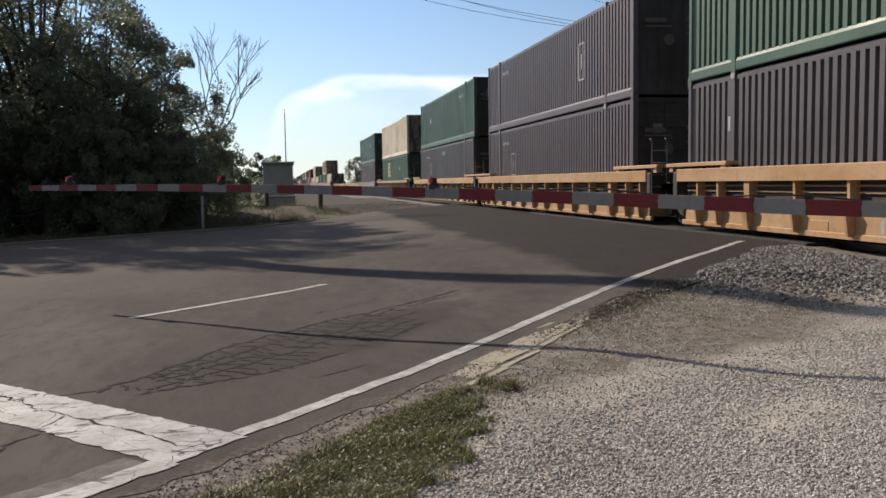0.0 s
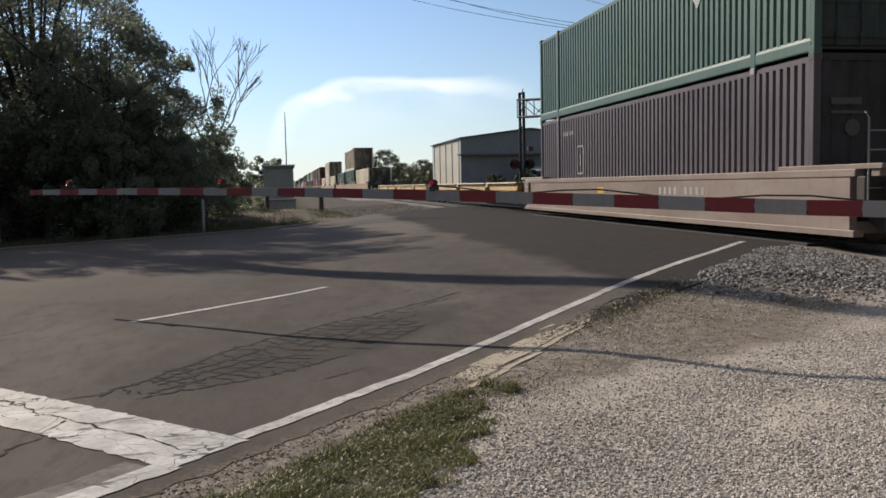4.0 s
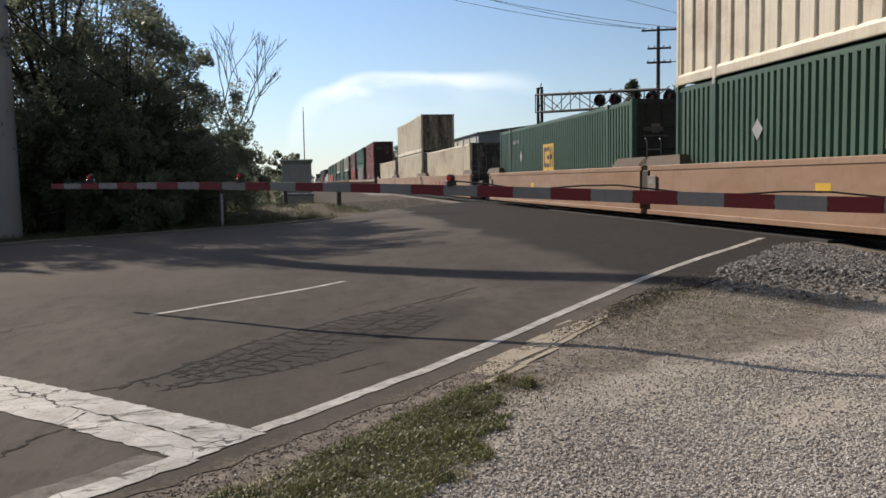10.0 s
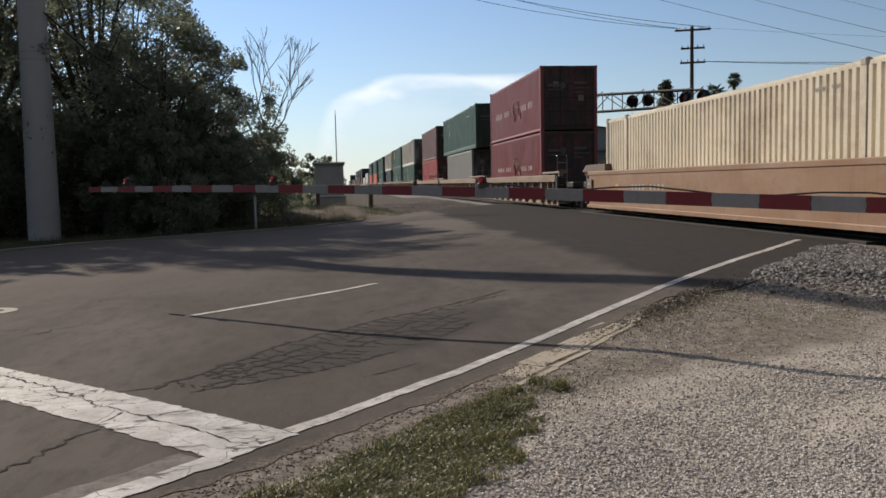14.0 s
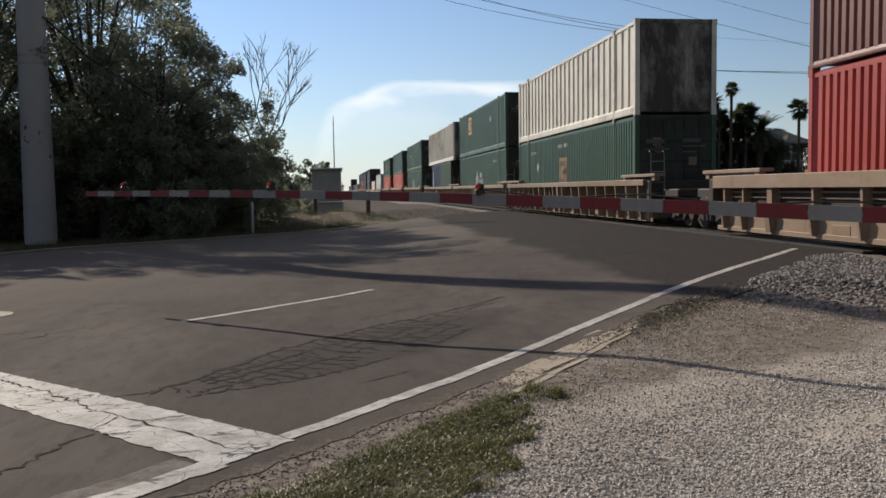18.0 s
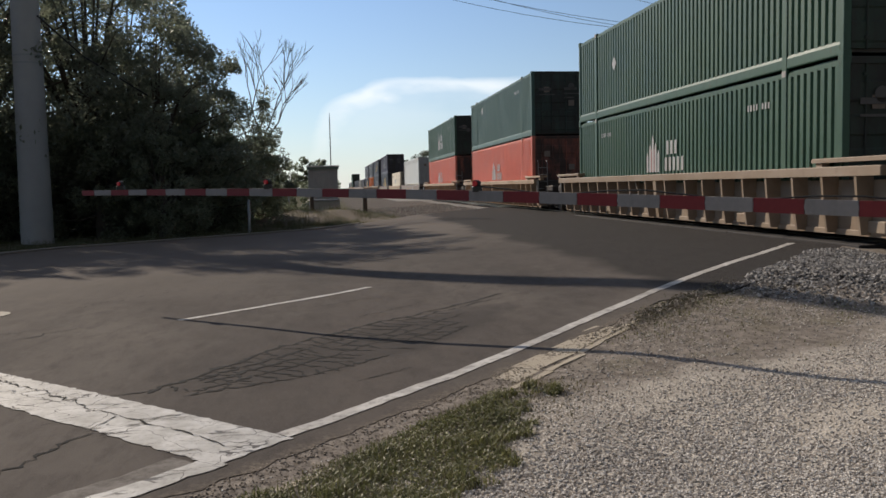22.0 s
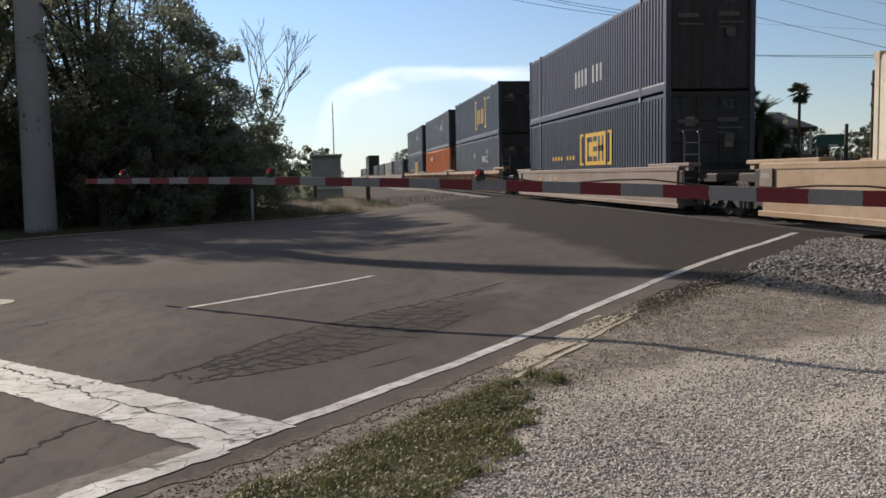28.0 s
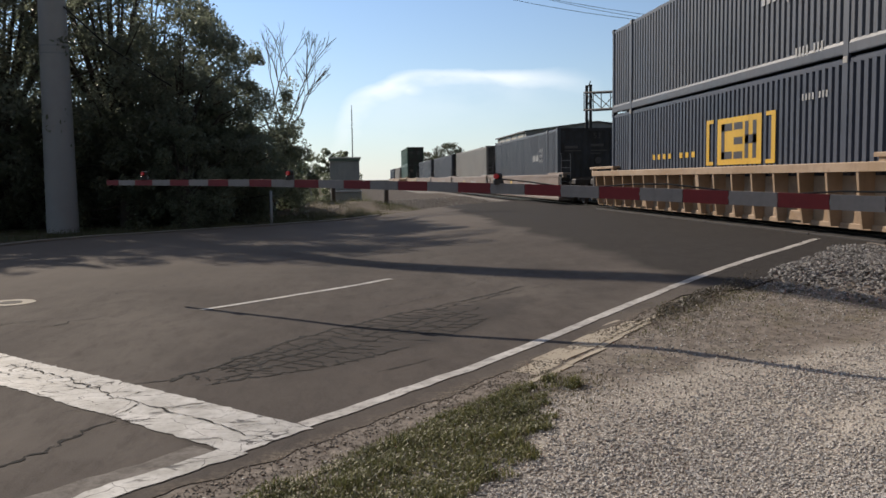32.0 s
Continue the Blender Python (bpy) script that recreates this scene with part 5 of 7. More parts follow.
def well_car(kind, color, y, length, label, trucks, ribs, marks=()):
    d = cached((kind, color, round(length, 1)), lambda: car_meshes(kind, color, length))
    c = thing("well_car", pose(TRACK_X, y + length / 2, RAIL_Z), label, "rail car", "well cars of the train")
    turn = pose(0, 0, 0, rz=180)
    for m in (None, turn):
        part("top_chord", d["top_chord"], None, c, m=m)
        part("bottom_sill", d["bottom_sill"], None, c, m=m)
        for me in d["webs"]:
            part("side_plate", me, None, c, m=m)
    half = length / 2
    # ribs stand in the same order both ways from the middle
    if kind == "open":
        offs, wide = [0.72, 2.2, 3.65, 5.15, 6.75, 7.9, 8.8], (6.75,)
    elif color == "ash":
        offs, wide = [0.0, 0.7] + [2.0 + k for k in range(8)], (0.0,)
    else:
        offs, wide = [1.0 * k for k in range(10)], (0.0,)
    for off in (offs if ribs else ()):
        for yy in sorted({off, -off}):
            if abs(yy) < half - 0.1:
                me = d["wide_rib" if off in wide else "rib"]
                part("rib", me, None, c, m=pose(0, yy, 0))
                if off in wide or int(off) % 3 == 0:
                    part("rib", me, None, c, m=pose(0, yy, 0, rz=180))
    if color == "ash" and ribs:
        part("vee_brace", d["vee_brace"], None, c, m=pose(0, 1.35, 0))
    if kind == "smooth":
        plate = part("sign_plate", Shape().block(-1.56, -1.53, half - 0.62, half - 0.1, 0.78, 1.16, 0.008), M["dustplate"], c, "dusty grey capacity plate")
        bars = Shape()
        for i in range(4):
            y1 = half - 0.2 - i * 0.085
            bars.face([(-1.5645, y1, 0.95), (-1.5645, y1, 1.06), (-1.5645, y1 - 0.05, 1.06), (-1.5645, y1 - 0.05, 0.95)])
        part("bars", bars, M["mark"], plate)
    for k in range(5):
        part("cross_bearer", d["cross_bearer"], None, c, m=pose(0, -half + 0.5 + k * (length - 1.0) / 4, 0))
    for m in (pose(0, half, 0), pose(0, -half, 0, rz=180)):
        part("end_deck", d["end_deck"], None, c, m=m)
    for yy in (-half, half - 1.6):
        for m in (pose(0, yy, 0), Matrix.Translation((0, 2 * yy + 1.6, 0)) @ pose(0, -yy, 0, rz=180)):
            part("guide_bracket", d["guide_bracket"], None, c, m=m)
    if kind == "open":
        # added dark plate: its colour stands for the shade inside the well
        inner = cached(("inner", round(length, 1)), lambda: Shape().box(-1.275, -1.262, -half + 0.2, half - 0.2, 0.56, 1.1).mesh("inner_plate", M["darkcar"]))
        for m in (None, turn):
            part("inner_plate", inner, None, c, m=m)
    part("ladder", d["ladder"], None, c, m=pose(0, -half - 0.25, 0))
    for yy in trucks:
        truck(c, yy)
    for name, along, up, w, hh, mat in marks:
        s = Shape()
        k = 9
        x = -1.504 if kind == "smooth" else -1.354
        if name == "code_mark":
            for i in range(k):
                if i != 4:
                    s.face([(x, along - w * i / k, up), (x, along - w * i / k, up + hh), (x, along - w * (i + 0.42) / k, up + hh), (x, along - w * (i + 0.42) / k, up)])
        elif name == "tag_fill":
            n = int(w / (0.75 if hh > 0.5 else 1.5))
            for q in range(n):
                r2 = random.Random(int(along * 11) + q)
                yc, zc, ry, rz = along - (q + 0.5) * w / n, up + hh / 2, (0.5 if hh > 0.5 else 0.2), hh / 2
                ring = [(yc - ry * r2.uniform(0.75, 1.0) * math.cos(k * 0.4488), zc + rz * r2.uniform(0.7, 1.0) * math.sin(k * 0.4488)) for k in range(14)]
                xx = x - 0.0006 * (q % 2) - (0.002 if hh < 0.5 else 0.0)
                part(name, Shape().face([(xx, yy, zz) for yy, zz in ring]), M[mat], c, "faded spray-painted letter shape")
            continue
        elif name == "graffiti":
            for q in range(int(w / 0.8)):
                y0, r2 = along - 0.8 * q, random.Random(int(along * 7) + q)
                turn, wide, tall = r2.uniform(0, 6.3), r2.uniform(0.22, 0.36), hh * r2.uniform(0.3, 0.48)
                pts = [(x, y0 - 0.4 + wide * math.cos(turn + i * 0.52), up + hh / 2 + tall * math.sin(turn + i * 0.52 * r2.uniform(0.8, 1.2))) for i in range(r2.randint(5, 10))]
                part(name, Shape().rod(pts, 0.016, 5), M[mat] if mat in M else BOX[mat], c)
            continue
        else:
            s.face([(x, along, up), (x, along, up + hh), (x, along - w, up + hh), (x, along - w, up)])
        part(name, s, M[mat] if mat in M else BOX[mat], c)
    return c


L53, L40, L20 = 16.15, 12.19, 6.06
DI = ("diamond_sign", 12.3, 1.63, 0.42, 0.46, "mark")
DN = ("diamond_sign", 4.3, 1.85, 0.42, 0.46, "mark")
CO = ("code_mark", 13.6, 2.22, 1.0, 0.18, "mark")
CO2 = ("code_mark", 3.5, 2.2, 1.0, 0.18, "mark")
CG = ("code_mark", 3.5, 2.3, 0.9, 0.1, "grey")
YB = ("block_mark", 7.5, 0.96, 2.3, 1.14, "yellow")
YR = ("bracket_mark", 8.17, 0.96, 3.6, 1.15, "yellow")
YT = ("code_mark", 12.1, 1.2, 3.4, 0.2, "yellow")
FR = ("block_mark", 8.7, 0.75, 1.2, 1.15, "wornyellow")
HM = ("house_mark", 9.5, 0.98, 2.7, 1.05, "mark")
TAG = ("framed_mark", 12.3, 0.95, 0.62, 0.9, "grey")
CODE = ("code_mark", -2.2, 0.8, 2.4, 0.17, "mark")
SQ = ("placard", 1.9, 0.8, 0.45, 0.17, "yellow")

# car: kind, colour, near end, length, truck places off the middle, ribs, then containers:
# (skin, colour, length, start along the train, deck 0 or 1, marks)
B_, T_ = SEAT_Z, SEAM_Z
CARS = []
CARS += [
    ("open", "yellow", -1.0, 19.4, (-9.7, 9.9), 9, [("corr", "dark", L53, 2.2, 0, (("placard", 14.35, 1.7, 0.1, 0.3, "mark"),)), ("corr", "green", L53, 2.2, 1, (DI, CO2))]),
    ("open", "yellow", 20.1, 18.6, (10.6,), 9, [("corr", "violet", L53, 21.5, 0, (CO, TAG)), ("corr", "violet", L53, 21.5, 1, (("framed_mark", 4.26, 0.92, 0.55, 1.15, "mark"), CO))]),
    ("open", "yellow", 39.8, 18.8, (10.0,), 9, [("corr", "dark", L53, 40.9, 0, (TAG, CO, ("code_mark", 8.33, 2.3, 1.15, 0.24, "mark"))), ("corr", "green", L53, 40.6, 1, (DI, CO2))]),
    ("rib", "buff", 61.5, 20.0, (-10.2, 10.2), 26, [("corr", "green", L53, 63.4, 0, (DN, ("code_mark", 15.3, 2.28, 0.65, 0.14, "mark"), ("block_mark", 11.98, 1.27, 1.6, 1.2, "yellow"))), ("corr", "cream", L53, 63.4, 1, ())]),
    ("smooth", "pink", 84.9, 18.9, (-9.9, 10.9), 0, [("corr", "violet", L53, 86.4, 0, (TAG, CO)), ("corr", "teal", L53, 86.4, 1, (DN, CO2))]),
    ("smooth", "rust", 165.2, 18.7, (-9.9, 10.8), 0, [("corr", "cream", L53, 166.6, 0, (CG,))]),
]
CARS += [
    ("smooth", "rust", 184.5, 18.6, (10.7,), 0, [("corr", "green", L53, 185.8, 0, (DI, ("framed_mark", 8.4, 1.04, 1.25, 0.8, "tan"), ("length_mark", 1.25, 1.27, 0.3, 0.17, "mark"))), ("post", "cream", L53, 185.8, 1, (("placard", 6.2, 1.9, 0.5, 0.6, "grey"),))]),
    ("smooth", "rust", 203.5, 18.6, (10.0,), 0, [("corr", "green", L53, 204.8, 0, (DI, CO, ("block_mark", 8.95, 1.0, 1.4, 1.0, "yellow")))]),
    ("smooth", "rust", 226.9, 18.8, (-10.0, 10.9), 0, [("corr", "cream", L53, 228.3, 0, (CG,))]),
    ("smooth", "rust", 246.3, 18.6, (10.7,), 0, [("corr", "cream", L53, 247.4, 0, ()), ("corr", "cream", L53, 247.4, 1, (("diamond_sign", 9.0, 1.5, 0.3, 0.4, "mark"),))]),
    ("smooth", "rust", 265.3, 18.8, (10.0,), 0, [("corr", "cream", L53, 266.6, 0, (CG,))]),
]
CARS += [
    ("open", "dust", 288.6, 18.6, (-9.8, 10.6), 10, [("corr", "maroon", L40, 291.9, 0, (("code_mark", 10.0, 1.2, 3.6, 0.3, "faded"), ("scrawl", 6.0, 0.95, 1.6, 1.1, "faded"), ("code_mark", 4.0, 1.2, 2.4, 0.3, "faded"))), ("corr", "maroon", L40, 291.9, 1, (("code_mark", 10.3, 1.2, 3.6, 0.4, "faded"), ("scrawl", 6.0, 0.8, 1.8, 1.3, "faded"), ("code_mark", 4.0, 1.2, 2.5, 0.4, "faded")))]),
    ("open", "dust", 308.4, 18.4, (10.3,), 12, [("corr", "grey", L40, 311.2, 0, ()), ("corr", "green", L53, 309.4, 1, (DI, CO, CO2))]),
    ("open", "dust", 328.0, 18.6, (10.4,), 10, [("corr", "red", L40, 330.8, 0, (("scrawl", 5.9, 1.0, 2.2, 0.8, "faded"), ("scrawl", 3.2, 1.0, 1.9, 0.7, "faded"))), ("corr", "brown", L40, 330.8, 1, ())]),
    ("rib", "ash", 350.9, 19.0, (-10.0, 10.5), 24, [("corr", "green", L53, 352.5, 0, (DI, ("code_mark", 8.9, 2.3, 1.5, 0.2, "mark"), FR, CO)), ("post", "white", L53, 352.5, 1, ())]),
]
CARS += [
    ("rib", "ash", 370.9, 18.6, (10.5,), 24, [("corr", "green", L53, 371.9, 0, (("house_mark", 9.4, 0.95, 2.6, 0.95, "mark"), CO2)), ("corr", "green", L53, 371.9, 1, (DN, ("block_mark", 12.1, 1.4, 1.2, 1.1, "yellow")))]),
    ("rib", "ash", 390.2, 18.6, (10.0,), 24, [("corr", "moss", L20, 392.9, 0, ()), ("corr", "blue", L20, 399.0, 0, (("placard", 5.3, 0.9, 0.3, 1.4, "mark"),)), ("post", "white", L53, 391.3, 1, (("placard", 8.6, 1.5, 0.3, 0.25, "darkmark"),))]),
    ("rib", "ash", 412.9, 19.4, (-10.2, 10.2), 24, [("corr", "green", L53, 414.5, 0, (HM, CO, CO2)), ("corr", "green", L53, 414.5, 1, (DI, CO2))]),
    ("rib", "buff", 436.3, 19.4, (-10.2, 10.2), 24, [("corr", "coral", L53, 438.0, 0, (HM,)), ("corr", "teal", L53, 438.0, 1, (("diamond_sign", 12.3, 2.2, 0.5, 0.52, "mark"), CO2))]),
    ("rib", "buff", 459.8, 19.4, (-10.2, 10.2), 24, [("corr", "coral", L53, 461.5, 0, (HM,)), ("corr", "green", L53, 461.5, 1, (("house_mark", 9.2, 0.8, 2.7, 1.4, "mark"), CO2))]),
]
CARS += [
    ("smooth", "pink", 484.4, 20.2, (-10.2, 10.2), 0, [("smooth", "silver", L53, 486.8, 1.72, (("placard", 16.0, 2.62, 15.8, 0.05, "grey"), ("placard", 16.0, 2.45, 15.8, 0.04, "grey"), ("placard", 15.6, 1.3, 0.35, 0.9, "brown"), ("placard", 16.0, 0.06, 15.8, 0.16, "cream")))]),
    ("smooth", "buff", 507.3, 19.0, (-9.9, 10.9), 0, [("smooth", "cream", L40 + 1.5, 509.2, 0, (("placard", 8.7, 1.2, 1.6, 0.5, "mark"), ("code_mark", 13.1, 2.0, 1.9, 0.32, "darkmark"), ("bracket_mark", 8.75, 1.15, 1.7, 0.6, "blue"), ("placard", 6.0, 1.7, 0.5, 0.14, "grey")))]),
    ("smooth", "pink", 530.5, 18.9, (-10.0, 10.0), 0, [("corr", "navy", L53, 532.0, 0, (YB, YR, YT)), ("corr", "indigo", L53, 532.0, 1, (("code_mark", 8.8, 0.95, 3.4, 0.8, "mark"),))]),
]
CARS += [
    ("rib", "buff", 553.9, 19.6, (-10.2, 10.8), 26, [("corr", "charcoal", L53, 555.6, 0, (("diamond_sign", 8.0, 1.88, 0.5, 0.42, "mark"), ("lattice_mark", 5.3, 1.45, 2.1, 0.6, "mark"))), ("corr", "navy", L53, 555.6, 1, (("bracket_mark", 7.5, 0.6, 3.6, 1.8, "yellow"), ("code_mark", 6.9, 0.9, 2.4, 1.2, "yellow"), CO2))]),
    ("rib", "ash", 574.6, 18.4, (10.2,), 24, [("post", "orange", L53, 575.5, 0, (("placard", 12.3, 1.97, 1.3, 0.38, "grey"),)), ("corr", "charcoal", L53, 575.5, 1, (("diamond_sign", 8.0, 2.0, 0.46, 0.44, "mark"), ("lattice_mark", 5.3, 1.55, 1.9, 0.62, "mark")))]),
    ("rib", "buff", 593.7, 19.0, (10.2,), 24, [("corr", "navy", L53, 595.2, 0, (YB, YR, YT, CO2)), ("corr", "charcoal", L53, 595.2, 1, (("code_mark", 3.8, 0.2, 1.1, 0.28, "mark"), ("lattice_mark", 5.3, 1.55, 1.6, 0.6, "mark")))]),
    ("smooth", "pink", 618.0, 18.6, (-9.8, 10.5), 0, [("corr", "charcoal", L53, 619.3, 0, (("lattice_mark", 5.1, 1.5, 2.3, 0.5, "mark"),))]),
]
CARS += [
    ("smooth", "pink", 637.8, 18.4, (10.2,), 0, [("corr", "grey", L53, 639.2, 0, ())]),
    ("smooth", "pink", 657.4, 18.4, (10.2,), 0, [("corr", "charcoal", L53, 658.8, 0, ())]),
    ("smooth", "pink", 677.2, 18.4, (10.2,), 0, [("corr", "charcoal", L53, 678.6, 0, ())]),
    ("smooth", "buff", 697.0, 18.0, (10.2,), 0, []),
    ("rib", "buff", 716.4, 18.6, (10.2,), 20, [("corr", "teal", L53, 717.6, 0, ()), ("corr", "green", L53, 717.6, 1, ())]),
    ("smooth", "buff", 738.0, 18.6, (-9.8, 10.2), 0, [("corr", "grey", L53, 739.2, 0, ())]),
    ("smooth", "buff", 758.0, 18.6, (10.2,), 0, [("corr", "navy", L53, 759.2, 0, ())]),
]
SKIN = {"corr": "corrugated", "post": "post-ribbed", "smooth": "smooth-sided"}
WORD = {"tan": "faded tan", "teal": "dark green", "violet": "dark purple-grey", "coral": "orange-red", "charcoal": "charcoal grey", "moss": "dull green", "navy": "blue-black", "indigo": "dark indigo-blue"}
KINDS = {"rib": "well car with closely ribbed sides", "open": "well car with open braced sides", "smooth": "well car with smooth plate sides"}
CARW = {"dust": "dusty brown", "yellow": "faded yellow", "buff": "buff yellow", "rust": "orange-brown", "pink": "dusty pink-brown", "ash": "dusty ash-grey"}
rolling = []


SPINE = ((104.6, 20.4, ((105.0, 110.0), (110.4, 116.6), (117.0, 123.7)), (105.2, 125.2)), (125.3, 17.2, ((126.8, 132.0), (132.3, 139.1), (139.3, 141.9)), (142.6,)),
         (142.7, 20.6, ((142.9, 147.4), (147.7, 154.1)), (160.6,)))


def build_train():
    for y, length, decks, trucks in SPINE:
        rolling.append(spine_car(y, length, decks, trucks, "empty low spine car with folded yellow steel decks"))
    words = bpy.data.curves.new("lettering", "FONT")
    words.body, words.size, words.extrude = "ALL PURPOSE SPINE CAR", 0.24, 0.002
    words.materials.append(M["mark"])
    sign = new("lettering", words)
    sign.parent = rolling[1]
    sign.matrix_basis = Matrix.Translation((-1.48, 138.0 - 125.3, 0.92)) @ Matrix(((0, 0, -1, 0), (-1, 0, 0, 0), (0, 1, 0, 0), (0, 0, 0, 1)))
    for kind, color, y, length, trucks, ribs, load in CARS:
        state = "empty " if not load else ""
        ms = (CODE, SQ) if kind == "smooth" else ((("code_mark", 3.0, 0.24, 1.6, 0.2, "mark"),) if kind == "open" else ())
        if int(y) in (165, 184, 203, 246):
            ms = (SQ,)
        if int(y) == 265:
            ms = (("code_mark", 4.9, 0.8, 2.7, 0.17, "mark"), ("placard", 6.4, 0.85, 0.3, 0.12, "yellow"))
        if int(y) == 530:
            ms = (("code_mark", 4.7, 0.82, 1.3, 0.16, "mark"), ("placard", 5.5, 0.86, 0.3, 0.1, "yellow"), ("placard", 3.0, 0.86, 0.3, 0.1, "yellow"))
        if 226 < y < 227:
            ms = (("tag_fill", 4.7, 0.36, 6.2, 0.8, "tagpink"), ("graffiti", 4.6, 0.42, 6.0, 0.72, "faded"), ("tag_fill", 4.2, 0.78, 4.6, 0.22, "yellow"), ("graffiti", -2.9, 1.0, 2.4, 0.26, "mark"), ("code_mark", -2.2, 0.82, 2.6, 0.2, "mark"))
        rolling.append(well_car(kind, color, y, length, f"{state}{CARW[color]} {KINDS[kind]} on the track", trucks, ribs, ms))
        for k, (skin, col, ln, at, deck, marks) in enumerate(load):
            where = "stacked on another container" if deck == 1 else "seated in a well car"
            size = "long " if ln > 15 else ("short " if ln < 9 else "")
            rolling.append(container(skin, col, ln, at, T_ if deck == 1 else (deck or B_), f"{size}{WORD.get(col, col)} {SKIN[skin]} steel shipping container {where}", marks=marks,
                                     h=(2.74 if skin == "corr" else 2.66) if col == "cream" and len(load) == 1 else TALL, end="wall" if (k + int(y)) % 3 == 0 else "door"))


build_train()

# ---- things on the road's edge ----
def gate():
    """Striped gate arm lowered across the lanes, from a mast at the road's edge."""
    tip, low = Vector((-3.59, 13.21, 1.605)), Vector((4.14, 6.26, 1.355))
    d = (low - tip)
    span = d.length
    d.normalize()
    flat = Vector((d.x, d.y, 0)).normalized()
    base = low + d * 2.3
    g = thing("crossing_gate", pose(base.x + flat.x * 0.35, base.y + flat.y * 0.35, ground_height(base.x, base.y)), "lowered red and white striped crossing gate arm with red lamps", "crossing gate")
    off = g.matrix_basis.translation
    side = Vector((-flat.y, flat.x, 0))
    if side.y > 0:
        side = -side
    total = span + 2.3
    edge = lambda q: 0.037 + 0.031 * q / total
    bow = lambda q: Vector((0, 0, 0.06 * math.sin(math.pi * min(1.0, q / span))))
    arm = part("arm", Shape().rod([tip - off] + [tip + d * (span * k / 8) + bow(span * k / 8) - off for k in range(1, 9)] + [base - off], [0.02] * 5 + [0.03] * 5, 6), M["galv"], g, "long tapered gate arm")
    k = int(total / 0.406)
    for i in range(-1, k):
        a, b = max(0.0, i * 0.406 + 0.3), i * 0.406 + 0.7
        if b <= 0.05:
            continue
        s = Shape()
        rings = []
        for q in (a, b):
            c = tip + d * q + bow(q) - off
            h = edge(q)
            rings.append([c + side * 0.03 + Vector((0, 0, -h)), c + side * 0.03 + Vector((0, 0, h)), c - side * 0.03 + Vector((0, 0, h)), c - side * 0.03 + Vector((0, 0, -h))])
        s.loft(rings, True, False)
        part("stripe", s, M["red"] if i % 2 else M["silver"], arm)
    for q in (0.9, 3.85, 6.87):
        c = tip + d * q + bow(q) - off
        lamp = part("arm_lamp", Shape().block(c.x - 0.05, c.x + 0.05, c.y - 0.05, c.y + 0.05, c.z + 0.04, c.z + 0.1, 0.01), M["black"], g, "red lamp on the gate arm")
        part("lens", Shape().disc((c.x + side.x * 0.035, c.y + side.y * 0.035, c.z + 0.125), side, 0.026, 0.03, 14), M["lamp"], lamp)
        part("hood", Shape().disc((c.x, c.y, c.z + 0.125), side, 0.038, 0.05, 14), M["black"], lamp)
    cable = Shape()
    pts = [tip + d * (6.87 + 0.36 * i) + bow(6.87 + 0.36 * i) - off + Vector((0, 0, 0.07 + 0.03 * math.cos(i * 1.3))) for i in range(16)]
    cable.rod(pts, 0.008, 5)
    part("cable", cable, M["black"], g)
    part("mast", Shape().rod([(0, 0, 0), (0, 0, 3.6)], 0.06, 12), M["galv"], g)
    part("drive_box", Shape().block(-0.3, 0.3, -0.3, 0.3, 0.85, 1.75, 0.03), M["galv"], g)
    part("counterweight", Shape().block(flat.x * 0.9 - 0.12, flat.x * 0.9 + 0.12, flat.y * 0.9 - 0.12, flat.y * 0.9 + 0.12, 1.1, 1.5, 0.02), M["steel"], g)
    part("foundation", Shape().block(-0.4, 0.4, -0.4, 0.4, -0.1, 0.85, 0.03), M["concrete"], g)


gate()


def big_pole():
    s = thing("utility_pole", pose(-9.97, 30.8, 0.0), "thick round grey concrete transmission pole beside the trees", "utility pole")
    part("shaft", Shape().rod([(0, 0, -0.2), (0, 0, 10), (0, 0, 27)], [0.53, 0.43, 0.27], 28), M["pole"], s)
    for z in (6.0, 6.25):
        part("band", Shape().rod([(0, 0, z), (0, 0, z + 0.05)], 0.485, 28), M["galv"], s)
    part("cable", Shape().rod([(0.44, -0.2, 7.6), (1.6, 0.8, 6.4), (3.4, 2.4, 5.2)], 0.03, 6), M["black"], s)


big_pole()


def manhole():
    p = on_road(1.75, 7.55)
    s = thing("manhole_cover", pose(p.x, p.y, road_z(p.x, p.y)), "pale round manhole ring in the road", "manhole cover", kind="structure")
    ring = Shape()
    ring.rod([(0, 0, -0.02), (0, 0, 0.008)], 0.32, 28)
    part("ring", ring, M["concrete"], s)
    part("lid", Shape().rod([(0, 0, 0.0), (0, 0, 0.012)], 0.15, 28), M["freshtar"], s)


manhole()


